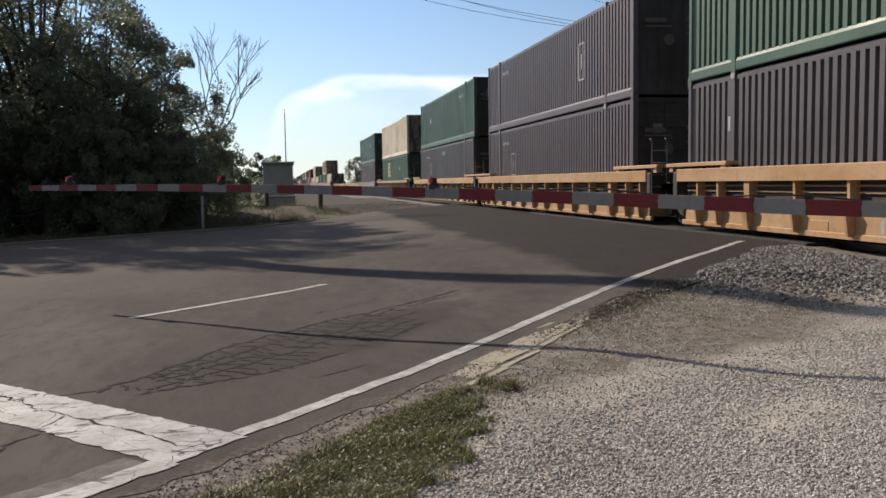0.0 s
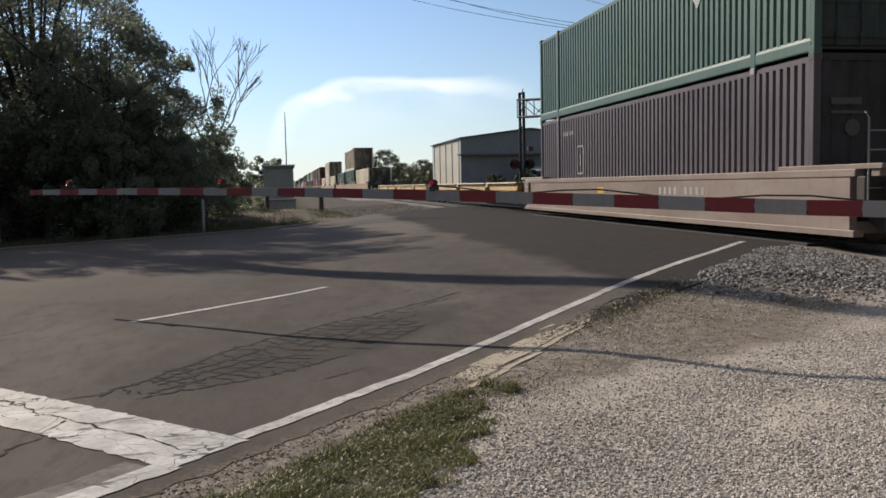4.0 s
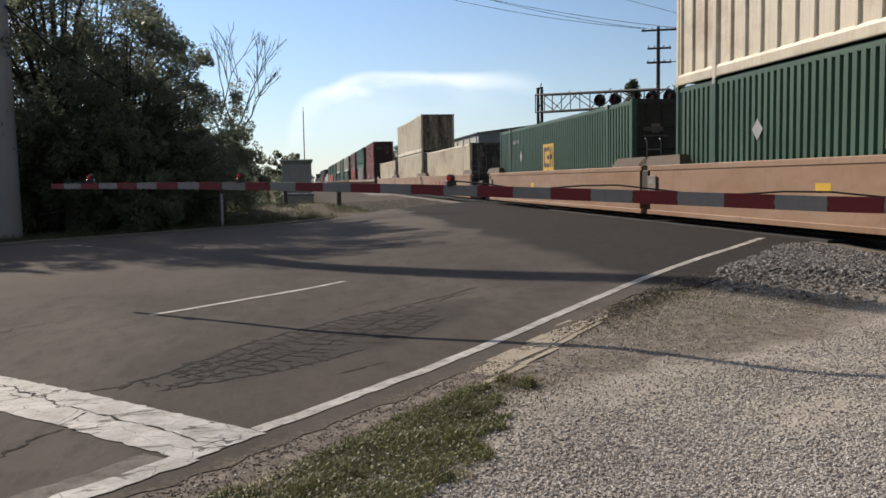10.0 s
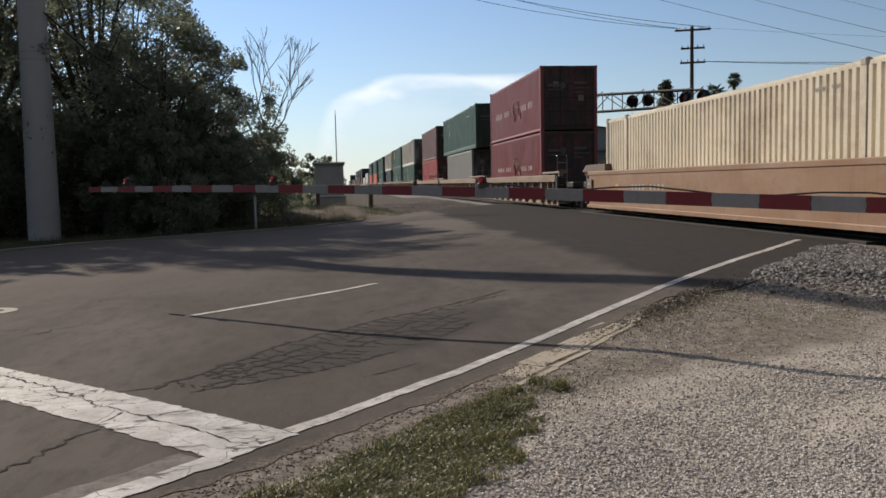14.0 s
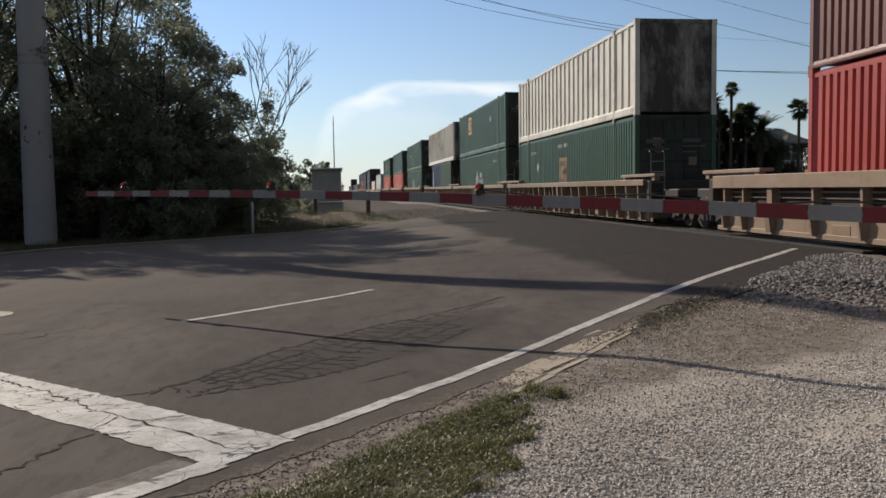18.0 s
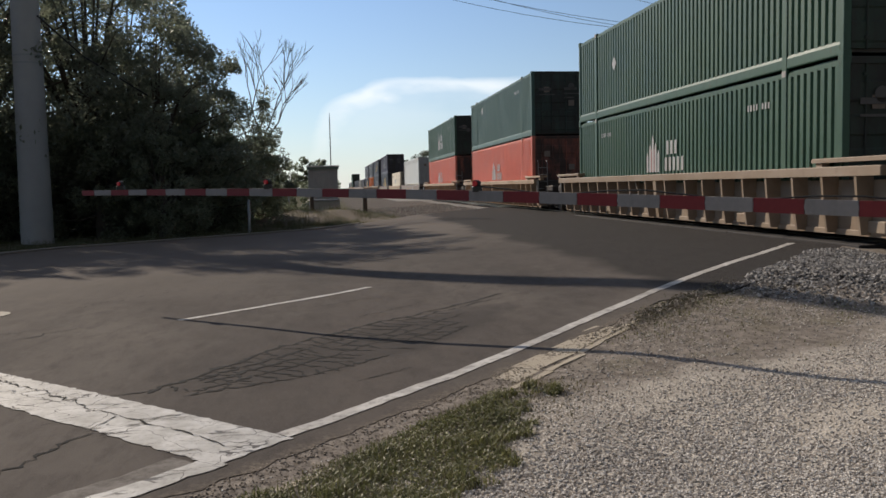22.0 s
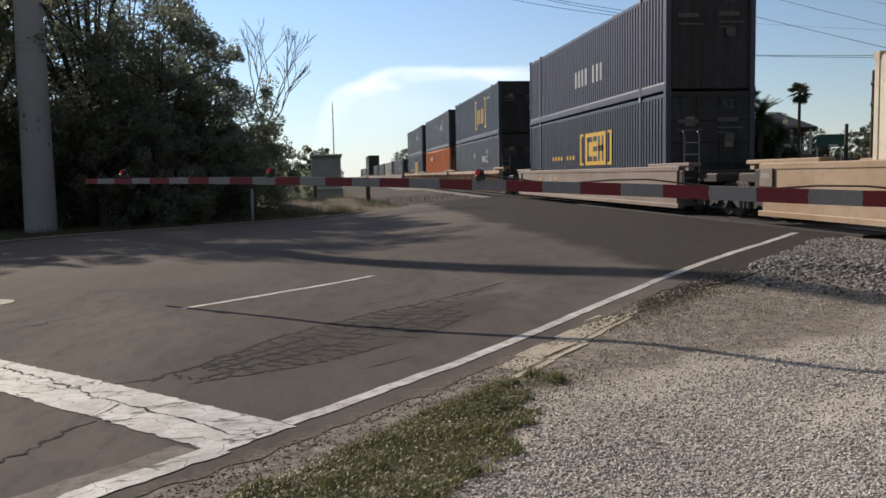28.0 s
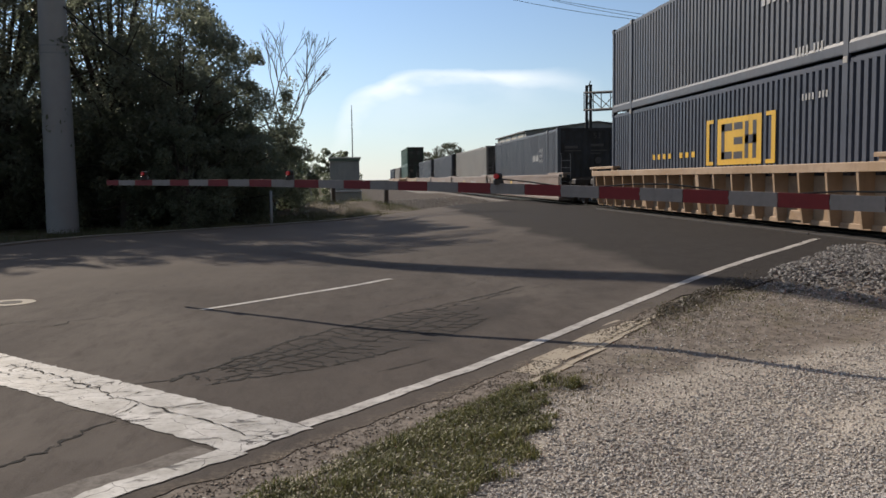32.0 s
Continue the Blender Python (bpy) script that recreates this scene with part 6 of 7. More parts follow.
def hut():
    h = thing("signal_hut", pose(-0.3, 57.5, 0.3), "small grey metal signal hut with a pale flat roof", "hut")
    part("wall", Shape().block(-0.97, 0.97, -0.9, 0.9, 0.2, 2.58, 0.03), M["hutgrey"], h)
    part("roof", Shape().block(-1.08, 1.08, -1.08, 1.08, 2.72, 2.8, 0.02), M["white"], h)
    part("fascia", Shape().block(-1.04, 1.04, -1.04, 1.04, 2.58, 2.72, 0.01), M["hutgreen"], h, "grey-green painted fascia")
    part("foundation", Shape().block(-0.9, 0.9, -0.8, 0.8, -0.3, 0.2, 0.02), M["concrete"], h)
    d = part("door", Shape().block(-0.4, 0.4, -0.94, -0.9, 0.3, 2.3, 0.01), M["hutgrey"], h)
    part("handle", Shape().box(0.25, 0.3, -0.98, -0.94, 1.2, 1.35), M["galv"], d)
    a = thing("antenna_mast", pose(0.25, 58.9, 0.2), "thin tall grey antenna mast behind the signal hut", "antenna mast")
    part("pole", Shape().rod([(0, 0, 0), (0, 0, 6.2)], [0.05, 0.03], 8), M["galv"], a)
    part("whip", Shape().rod([(0, 0, 6.1), (0, 0, 6.5)], 0.02, 6), M["galv"], a)


M["hutgrey"] = paint("hut_grey", (0.42, 0.44, 0.44), 0.4, 0.6, 0.15)
M["hutgreen"] = paint("hut_green", (0.2, 0.29, 0.25), 0.4, 0.6, 0.15)
hut()


def posts():
    for x, y, hgt, r, mat, lab in ((-2.95, 32.4, 1.25, 0.06, "galv", "weathered wooden marker post at the road's edge"), (-2.1, 47.0, 1.5, 0.06, "galv", "thin grey marker post in the sand"),
                                   (-0.9, 47.5, 1.5, 0.12, "wood", "short wooden post by the signal hut"), (2.0, 47.0, 1.2, 0.14, "wood", "short wooden post by the track")):
        z = ground_height(x, y)
        p = thing("marker_post", pose(x, y, z), lab, "post", "posts by the crossing")
        part("shaft", Shape().rod([(0, 0, -0.2), (0, 0, hgt - 0.03), (0, 0, hgt)], [r, r * 0.95, r * 0.7], 10), M[mat], p)
    b = thing("relay_box", pose(-0.2, 51.0, 0.25), "low grey metal cabinet in front of the signal hut", "cabinet")
    part("body", Shape().block(-0.9, 0.9, -0.4, 0.4, 0.0, 0.62, 0.03), M["hutgrey"], b)
    part("lid", Shape().block(-0.95, 0.95, -0.45, 0.45, 0.62, 0.7, 0.03), M["galv"], b)


posts()


def mound():
    s = Shape()
    n = 40
    for j in range(n + 1):
        for i in range(n + 1):
            u, v = i / n * 2 - 1, j / n * 2 - 1
            h = max(0.0, 1 - u * u) * max(0.0, 1 - v * v) * (0.6 + 0.5 * noise.noise((u * 2, v * 2, 5)))
            s.v.append((-0.6 + 4.0 * u, 42.5 + 4.2 * v, 0.02 + 0.75 * h))
    for j in range(n):
        for i in range(n):
            k = j * (n + 1) + i
            s.f.append((k, k + 1, k + n + 2, k + n + 1))
            s.s.append(True)
    tagged(new("sand_mound", s.mesh("sand_mound", M["sand"])), "low mound of pale sandy soil with dry grass", "mound", kind="structure")


M["sand"] = plain("sandy_soil", (0.15, 0.12, 0.09), 0.95, 0.5, 1.6, bump=1.0)
mound()


# ---- trees ----
def leaf_cloud(s, centres, count, size, spread=0.5):
    """Small bent leaf sprays scattered round clump centres."""
    for c, r in centres:
        for _ in range(count):
            v = Vector((rng.gauss(0, 1), rng.gauss(0, 1), rng.gauss(0, 0.8)))
            v = v.normalized() * r * (0.35 + 0.65 * rng.random() ** 0.5)
            p = Vector(c) + v
            q = Euler((rng.uniform(0, 6.3), rng.uniform(-1, 1), rng.uniform(0, 6.3))).to_matrix()
            a = size * rng.uniform(0.6, 1.4)
            k = len(s.v)
            for lx, ly, lz in ((-a, 0, 0), (0, -a * 0.38, a * 0.1), (a, 0, 0), (0, a * 0.38, a * 0.1)):
                s.v.append(tuple(p + q @ Vector((lx, ly, lz))))
            s.f.append((k, k + 1, k + 2, k + 3))
            s.s.append(False)


def broad_tree(seed, height, width, clumps, leaves, size, low=0.1, puff=1.0):
    """Trunk, limbs and a ragged crown, as meshes at the origin."""
    global rng
    keep, rng = rng, random.Random(seed)
    wood, crown, centres = Shape(), Shape(), []
    wood.rod([(0, 0, -0.2), (0.1, 0, height * 0.2), (0.0, 0.2, height * 0.45)], [0.32, 0.26, 0.17], 10)
    for i in range(clumps):
        t = rng.random()
        z = height * (low + (0.96 - low) * t)
        rad = width * math.sqrt(max(0.02, 1 - (abs(t - 0.42) / 0.64) ** 2)) * math.sqrt(rng.uniform(0.05, 1.0))
        an = rng.uniform(0, 6.3)
        c = Vector((rad * math.cos(an), rad * math.sin(an), z))
        if t > 0.5 and noise.noise(c * 0.55 + Vector((seed, 0, 0))) < (-0.28 if t < 0.68 else -0.12):
            continue
        centres.append((c, rng.uniform(0.4, 1.0) * width * (0.2 if t < 0.5 else 0.16) * puff))
        if i % 5 == 0:
            wood.rod([(0.05, 0.1, height * 0.2 + z * 0.1), tuple(Vector((0, 0, z * 0.75)).lerp(c, 0.5)), tuple(c)], [0.06, 0.032, 0.01], 6, False)
    leaf_cloud(crown, centres, leaves, size)
    rng = keep
    return wood.mesh("trunk", M["bark"]), crown


def plant_trees():
    kinds = [(broad_tree(1, 8.6, 3.7, 250, 140, 0.07), "leaf"), (broad_tree(2, 7.4, 3.3, 215, 145, 0.068), "leaf"), (broad_tree(3, 4.2, 2.4, 140, 150, 0.07, 0.02), "leaf2"),
             (broad_tree(4, 8.0, 4.4, 120, 60, 0.26, 0.02, 1.5), "leaf3"), (broad_tree(5, 4.2, 2.4, 80, 100, 0.12, 0.02), "leaf2"), (broad_tree(6, 4.2, 2.5, 150, 110, 0.15, 0.02), "leaf3"), (broad_tree(7, 7.4, 3.4, 150, 90, 0.13, 0.05, 1.4), "leaf3")]
    meshes = [(w, c.mesh("crown", M[m])) for (w, c), m in kinds]
    rows = ((0, -9.5, 35.9, 1.42, 10), (1, -6.7, 35.4, 1.12, 80), (0, -13.2, 34.6, 1.5, 200), (1, -17.3, 34.5, 1.7, 130), (0, -20.8, 35.0, 1.5, 300), (0, -8.6, 39.5, 1.28, 210), (1, -5.5, 39.5, 1.08, 33), (1, -12.2, 40.0, 1.15, 70),
            (2, -6.0, 32.6, 0.9, 150), (2, -8.4, 33.4, 1.0, 250), (2, -11.9, 34.2, 1.05, 350), (3, -22.5, 37.0, 1.8, 15), (3, -26.5, 36.0, 1.7, 45), (2, -15.0, 32.5, 0.9, 20), (2, -4.6, 35.0, 0.95, 95), (2, -3.7, 40.2, 0.98, 280), (2, -3.6, 46.0, 0.85, 60),
            (2, -5.8, 36.5, 1.2, 10), (2, -7.5, 37.0, 1.2, 40), (2, -9.8, 37.5, 1.2, 75), (2, -12.5, 38.0, 1.2, 115), (2, -15.2, 37.0, 1.2, 165), (2, -18.0, 36.0, 1.2, 215))
    for k, x, y, sc, turn in rows:
        z = ground_height(x, y)
        t = thing("tree" if k in (0, 1, 3) else "shrub", Matrix.Translation((x, y, z)) @ pose(0, 0, 0, rz=turn), "dense dark green broadleaf tree at the roadside" if k in (0, 1, 3) else "leafy dark green shrub under the trees", "tree" if k in (0, 1, 3) else "shrub", "trees beside the road")
        t.scale = (sc, sc, sc)
        part("trunk", meshes[k][0], None, t)
        part("crown", meshes[k][1], None, t)
    for k, x, y, sc in ((4, -1.2, 62.0, 0.9), (4, -4.4, 59.0, 0.9), (4, -6.0, 60.0, 1.3), (4, -9.0, 62.0, 1.4)):
        t = thing("shrub", Matrix.Translation((x, y, 0.1)), "bright green bush in sunlight by the hut", "shrub", "bushes by the hut")
        t.scale = (sc, sc, sc)
        part("trunk", meshes[k][0], None, t)
        part("crown", meshes[k][1], None, t)
    # a far row of trees beyond the yard
    for i in range(42):
        x, y = 60 + 5.6 * i + rng.uniform(-3, 3), 190 - 1.5 * i + rng.uniform(-8, 8)
        k = 3
        t = thing("tree", Matrix.Translation((x, y, -0.1)) @ pose(0, 0, 0, rz=37 * i), "hazy dark tree far beyond the track", "tree", "far trees beyond the track")
        t.scale = [rng.uniform(0.8, 1.5)] * 3
        part("trunk", meshes[k][0], None, t)
        part("crown", meshes[k][1], None, t)
    for x, y, sc in ((13.6, 150.0, 0.85), (16.6, 139.0, 1.0), (21.0, 150.0, 0.75), (24.0, 138.0, 0.7), (19.0, 128.0, 0.55), (28.0, 170.0, 0.9)):
        t = thing("tree", Matrix.Translation((x, y, 0)), "dark tree standing beyond the track", "tree", "far trees beyond the track")
        t.scale = (sc, sc, sc)
        part("trunk", meshes[1][0], None, t)
        part("crown", meshes[6][1], None, t)
    return meshes


TREES = plant_trees()


def bare_tree():
    t = thing("bare_tree", pose(-3.15, 42.0, -0.25), "leafless dead tree with pale forking twigs", "tree")
    s = Shape()
    r2 = random.Random(4)

    def grow(p, d, ln, r, depth):
        q = p + d * ln
        m = p.lerp(q, 0.5) + Vector((r2.uniform(-1, 1), r2.uniform(-1, 1), 0)) * ln * 0.06
        s.rod([p, m, q], [r, r * 0.85, r * 0.68], 5 if depth > 2 else 7, False)
        if depth == 0:
            return
        for _ in range(2 if depth > 3 else r2.choice((2, 3))):
            e = (d + Vector((r2.uniform(-0.5, 0.5), r2.uniform(-0.4, 0.4), r2.uniform(-0.05, 0.3)))).normalized()
            grow(q, e, ln * r2.uniform(0.65, 0.85), r * 0.66, depth - 1)

    s.rod([(0, 0, -0.2), (0.06, 0, 2.2), (-0.05, 0, 4.1)], [0.13, 0.11, 0.09], 8, False)
    for k, (lean, up) in enumerate(((-0.5, 3.4), (-0.16, 4.0), (0.12, 3.9), (0.42, 4.05), (0.75, 4.0))):
        grow(Vector((-0.04, 0, up)), Vector((lean, 0.08 * (k - 2), 0.9)).normalized(), 1.7 - 0.25 * (k == 4), 0.048, 4)
    part("trunk", s, M["bark"], t)


bare_tree()


# ---- beyond the track ----
def cantilever():
    """Signal bridge: a mast and a truss arm that reaches over the far lanes."""
    b, e = Vector((13.9, 48.5, 0)), Vector((16.7, 37.5, 0))
    c = thing("cantilever_signal", pose(b.x, b.y, 0), "grey steel cantilever truss with round crossing signals over the road", "crossing signal")
    d = (e - b).normalized()
    ln = (e - b).length
    nrm = Vector((-d.y, d.x, 0))
    for k in (-0.22, 0.22):
        part("mast", Shape().rod([d * k, d * k + Vector((0, 0, 6.9))], 0.09, 12), M["darkgalv"], c)
    for k in range(7):
        z = 0.6 + k
        part("brace", Shape().rod([d * -0.22 + Vector((0, 0, z)), d * 0.22 + Vector((0, 0, z + 0.5))], 0.03, 6), M["darkgalv"], c)
    for z0, z1 in ((6.45, 5.62), (5.45, 4.9)):
        for w in (-0.3, 0.3):
            part("chord", Shape().rod([nrm * w + Vector((0, 0, z0)), d * ln + nrm * w + Vector((0, 0, z1))], 0.055, 8), M["darkgalv"], c)
    m = 6
    for i in range(m + 1):
        q = ln * i / m
        zt, zb = 6.45 - 0.83 * i / m, 5.45 - 0.55 * i / m
        for w in (-0.3, 0.3):
            part("strut", Shape().rod([d * q + nrm * w + Vector((0, 0, zb)), d * q + nrm * w + Vector((0, 0, zt))], 0.028, 6), M["darkgalv"], c)
            if i < m:
                part("strut", Shape().rod([d * q + nrm * w + Vector((0, 0, zb if i % 2 else zt)), d * (q + ln / m) + nrm * w + Vector((0, 0, zt if i % 2 else zb))], 0.024, 6), M["darkgalv"], c)
    def lamp(p, lab="round black crossing signal with a hood"):
        g = part("signal_head", Shape().disc(p, ALONG.to_3d(), 0.32, 0.05, 20), M["black"], c, lab)
        for sg in (-1, 1):
            f = ALONG.to_3d() * sg
            part("lens", Shape().disc(p + f * 0.05, f, 0.15, 0.05, 16), M["lens"], g)
            hood = Shape()
            hood.rod([p + f * 0.03, p + f * 0.3], 0.17, 14, False)
            part("hood", hood, M["black"], g)

    lf = LEFT.to_3d()
    for q in (0.6, 0.98):
        for sg in (-0.42, 0.42):
            lamp(d * ln * q + lf * sg + Vector((0, 0, 5.95 - 0.68 * q)))
    for sg in (-0.5, 0.5):
        lamp(lf * sg + Vector((0, 0, 2.7)), "dim red crossing signal on the mast")
    part("crossarm", Shape().rod([lf * -0.6 + Vector((0, 0, 2.7)), lf * 0.6 + Vector((0, 0, 2.7))], 0.04, 8), M["black"], c)
    part("bell", Shape().disc(Vector((0.5, 0, 3.6)), (0, 0, 1), 0.18, 0.25, 14), M["steel"], c)


cantilever()


def wood_pole(x, y, h, arms, label, lean=0.0):
    p = thing("utility_pole", pose(x, y, 0, ry=lean), label, "utility pole", "utility poles beyond the track")
    part("shaft", Shape().rod([(0, 0, -0.3), (0, 0, h)], [0.19, 0.13], 12), M["wood"], p)
    for z, w in arms:
        a = part("crossarm", Shape().block(-w, w, -0.06, 0.06, z - 0.06, z + 0.08, 0.01), M["wood"], p, m=pose(0, -0.16, 0, rz=-20))
        for k in (-0.9, -0.4, 0.4, 0.9):
            part("insulator", Shape().rod([(w * k, 0, z + 0.08), (w * k, 0, z + 0.26)], [0.05, 0.03], 8), M["galv"], a)
    return p


wood_pole(28.0, 64.0, 13.3, ((13.0, 1.35), (11.6, 0.9), (10.5, 0.95)), "tall wooden utility pole with three crossarms")
_yard = wood_pole(42.2, 62.0, 9.1, ((8.0, 0.3), (6.4, 0.3), (5.6, 0.25)), "plain wooden utility pole with a street lamp by the far yard")
_arm = part("lamp_arm", Shape().rod([(0, 0, 4.7), (0.7, -0.1, 4.95), (1.5, -0.2, 5.0)], 0.03, 6), M["galv"], _yard)
part("lamp_head", Shape().block(1.4, 1.95, -0.32, -0.1, 4.93, 5.05, 0.03), M["galv"], _arm)
wood_pole(27.6, 29.0, 7.2, (), "wooden utility pole that carries thin service cables")
wood_pole(41.3, 64.0, 5.1, (), "short wooden pole in the far yard")


def wire(p, q, sag, r=0.02):
    p, q = Vector(p), Vector(q)
    s = Shape()
    s.rod([p.lerp(q, i / 14) - Vector((0, 0, 4 * sag * (i / 14) * (1 - i / 14))) for i in range(15)], r, 5)
    tagged(new("cable", s.mesh("cable", M["black"])), "thin black overhead power cable against the sky", "cable", "overhead cables")


for _a, _b in (((26.8, 64.6, 13.25), (8.6, 79.5, 19.7)), ((27.3, 64.6, 13.25), (11.7, 79.1, 20.0)), ((29.2, 63.7, 13.2), (9.5, 79.5, 20.3))):
    wire(_a, _b, 0.5)
for _a, _b in (((16.4, 52.5, 13.9), (27.6, 29.0, 4.4)), ((23.1, 49.9, 13.0), (27.6, 29.0, 5.2)), ((28.4, 47.1, 12.1), (27.6, 29.0, 6.1))):
    wire(_a, _b, 0.12, 0.012)
wire((28.8, 63.8, 10.6), (80.0, 62.0, 12.0), 0.7)
wire((28.4, 63.8, 10.6), (80.0, 62.0, 11.4), 0.7)
wire((28.4, 63.8, 13.2), (70.0, 40.0, 8.0), 0.5, 0.008)
for _z in (8.0, 6.6, 5.2):
    wire((42.2, 62.0, _z), (70.0, 54.0, _z - 0.6), 0.5, 0.015)


def palm(x, y, h, lean, seed, fan, size, date, label):
    """A slim trunk under a ragged head: stiff split fans, or long feathered fronds on a date palm."""
    r2 = random.Random(seed)
    t = thing("palm_tree", pose(x, y, 0), label, "palm tree", "palms beyond the track")
    top = Vector((lean, 0.1, h - size * 0.5))
    thick = 0.24 if date else 0.11
    part("trunk", Shape().rod([(0, 0, -0.2), (lean * 0.3, 0, h * 0.5), tuple(top)], [thick * 1.3, thick, thick * 0.9], 10), M["bark"], t)
    for i in range(fan):
        an, el = r2.uniform(0, 6.3), r2.uniform(-1.1, 1.25)
        d = Vector((math.cos(an) * math.cos(el), math.sin(an) * math.cos(el), math.sin(el)))
        side = d.cross(Vector((0, 0, 1))).normalized()
        ln = size * r2.uniform(0.75, 1.1)
        s = Shape()
        if date:
            mid = [top + d * ln * u + Vector((0, 0, -0.3 * ln * u * u)) for u in (0, 0.25, 0.5, 0.75, 1.0)]
            for k in range(4):
                for sg in (-1, 1):
                    for q in range(4):
                        a = mid[k].lerp(mid[k + 1], q / 4)
                        wd = ln * 0.26 * (1 - abs((k + q / 4) / 4 - 0.35))
                        s.face([a, mid[k].lerp(mid[k + 1], (q + 0.6) / 4), a + side * sg * wd + d * wd * 0.9 - Vector((0, 0, wd * 0.2))])
            s.rod(mid, [0.03, 0.025, 0.02, 0.015, 0.008], 4, False)
        else:
            hub = top + d * ln * 0.45
            s.rod([top, hub], 0.015, 4, False)
            for q in range(9):
                w = radians(-100 + 25 * q)
                e = (d * math.cos(w) + side * math.sin(w)).normalized()
                tip = hub + e * ln * 0.55 * (0.75 + 0.25 * math.cos(w)) - Vector((0, 0, 0.12 * ln))
                wide = e.cross(d.cross(side)).normalized() * ln * 0.07
                s.face([hub, hub.lerp(tip, 0.6) - wide, tip, hub.lerp(tip, 0.6) + wide])
        part("frond", s, M["frond"], t)


PALM = "palm with a ragged dark crown beyond the track"
for _i, (x, y, h, ln, fan, sz, dt) in enumerate(((26.5, 57.0, 8.0, 0.1, 46, 0.95, False), (27.3, 57.4, 6.9, 0.1, 44, 0.9, False), (28.0, 57.0, 8.7, 0.1, 34, 0.7, False), (29.1, 57.0, 7.2, 0.1, 54, 1.25, False),
                                                 (30.4, 57.5, 6.6, 0.2, 56, 2.1, True), (31.4, 57.0, 5.3, 0.5, 34, 1.9, True), (33.1, 57.0, 7.5, 0.1, 46, 1.0, False), (28.4, 58.5, 6.2, 0.0, 40, 1.1, False),
                                                 (25.6, 58.6, 6.2, -0.1, 50, 1.4, False), (27.9, 59.0, 6.9, 0.1, 50, 1.3, False), (29.8, 58.6, 7.0, 0.0, 54, 1.4, False), (28.7, 57.6, 5.4, 0.2, 44, 1.3, False), (26.9, 58.2, 5.6, 0.2, 44, 1.3, False), (21.6, 57.4, 5.6, 0.1, 40, 1.7, True), (23.9, 58.0, 5.0, 0.1, 36, 1.6, True))):
    palm(x, y, h, ln, 20 + _i, fan, sz, dt, PALM)


def undergrowth():
    for i, (x, y, wide, tall) in enumerate(((21.4, 60.5, 0.38, 0.76), (23.2, 60.8, 0.4, 0.72), (25.0, 60.2, 0.3, 0.6), (31.6, 61.0, 0.35, 0.6))):
        t = thing("tree", Matrix.Translation((x, y, 0)) @ pose(0, 0, 0, rz=50 * i), "dark overgrown tree among the palms", "tree", "trees beyond the track")
        t.scale = (wide, wide, tall)
        part("trunk", TREES[3][0], None, t)
        part("crown", TREES[3][1], None, t)
    for i, (x, y, sc) in enumerate(((21.6, 59.2, 1.2), (23.4, 59.4, 1.25), (25.2, 59.4, 1.05), (26.4, 59.8, 1.15), (27.8, 59.8, 1.2), (29.2, 59.8, 1.2), (30.4, 59.8, 1.15), (31.6, 59.4, 1.05), (19.6, 60.0, 0.7), (18.0, 61.5, 0.62), (16.0, 63.0, 0.55), (33.2, 59.0, 0.75), (28.2, 58.4, 0.8), (30.4, 58.6, 0.85))):
        t = thing("shrub", Matrix.Translation((x, y, 0)) @ pose(0, 0, 0, rz=70 * i), "leafy dark green shrub beyond the track", "shrub", "shrubs beyond the track")
        t.scale = (sc * 0.8, sc * 0.8, sc)
        part("trunk", TREES[5][0], None, t)
        part("crown", TREES[5][1], None, t)


undergrowth()


def vine_pole():
    t = thing("vine_pole", pose(23.1, 57.0, 0), "dead pole thickly overgrown with dark vines", "vine")
    part("pole", Shape().rod([(0, 0, -0.1), (0.05, 0, 8.0)], [0.15, 0.1], 8), M["wood"], t)
    s, r2 = Shape(), random.Random(8)
    leaf_cloud(s, [((r2.uniform(-0.2, 0.2), r2.uniform(-0.2, 0.2), 1.5 + 0.22 * i), 0.5 if i < 29 else 0.34) for i in range(31)], 150, 0.13)
    part("vine", s, M["leaf3"], t)


vine_pole()


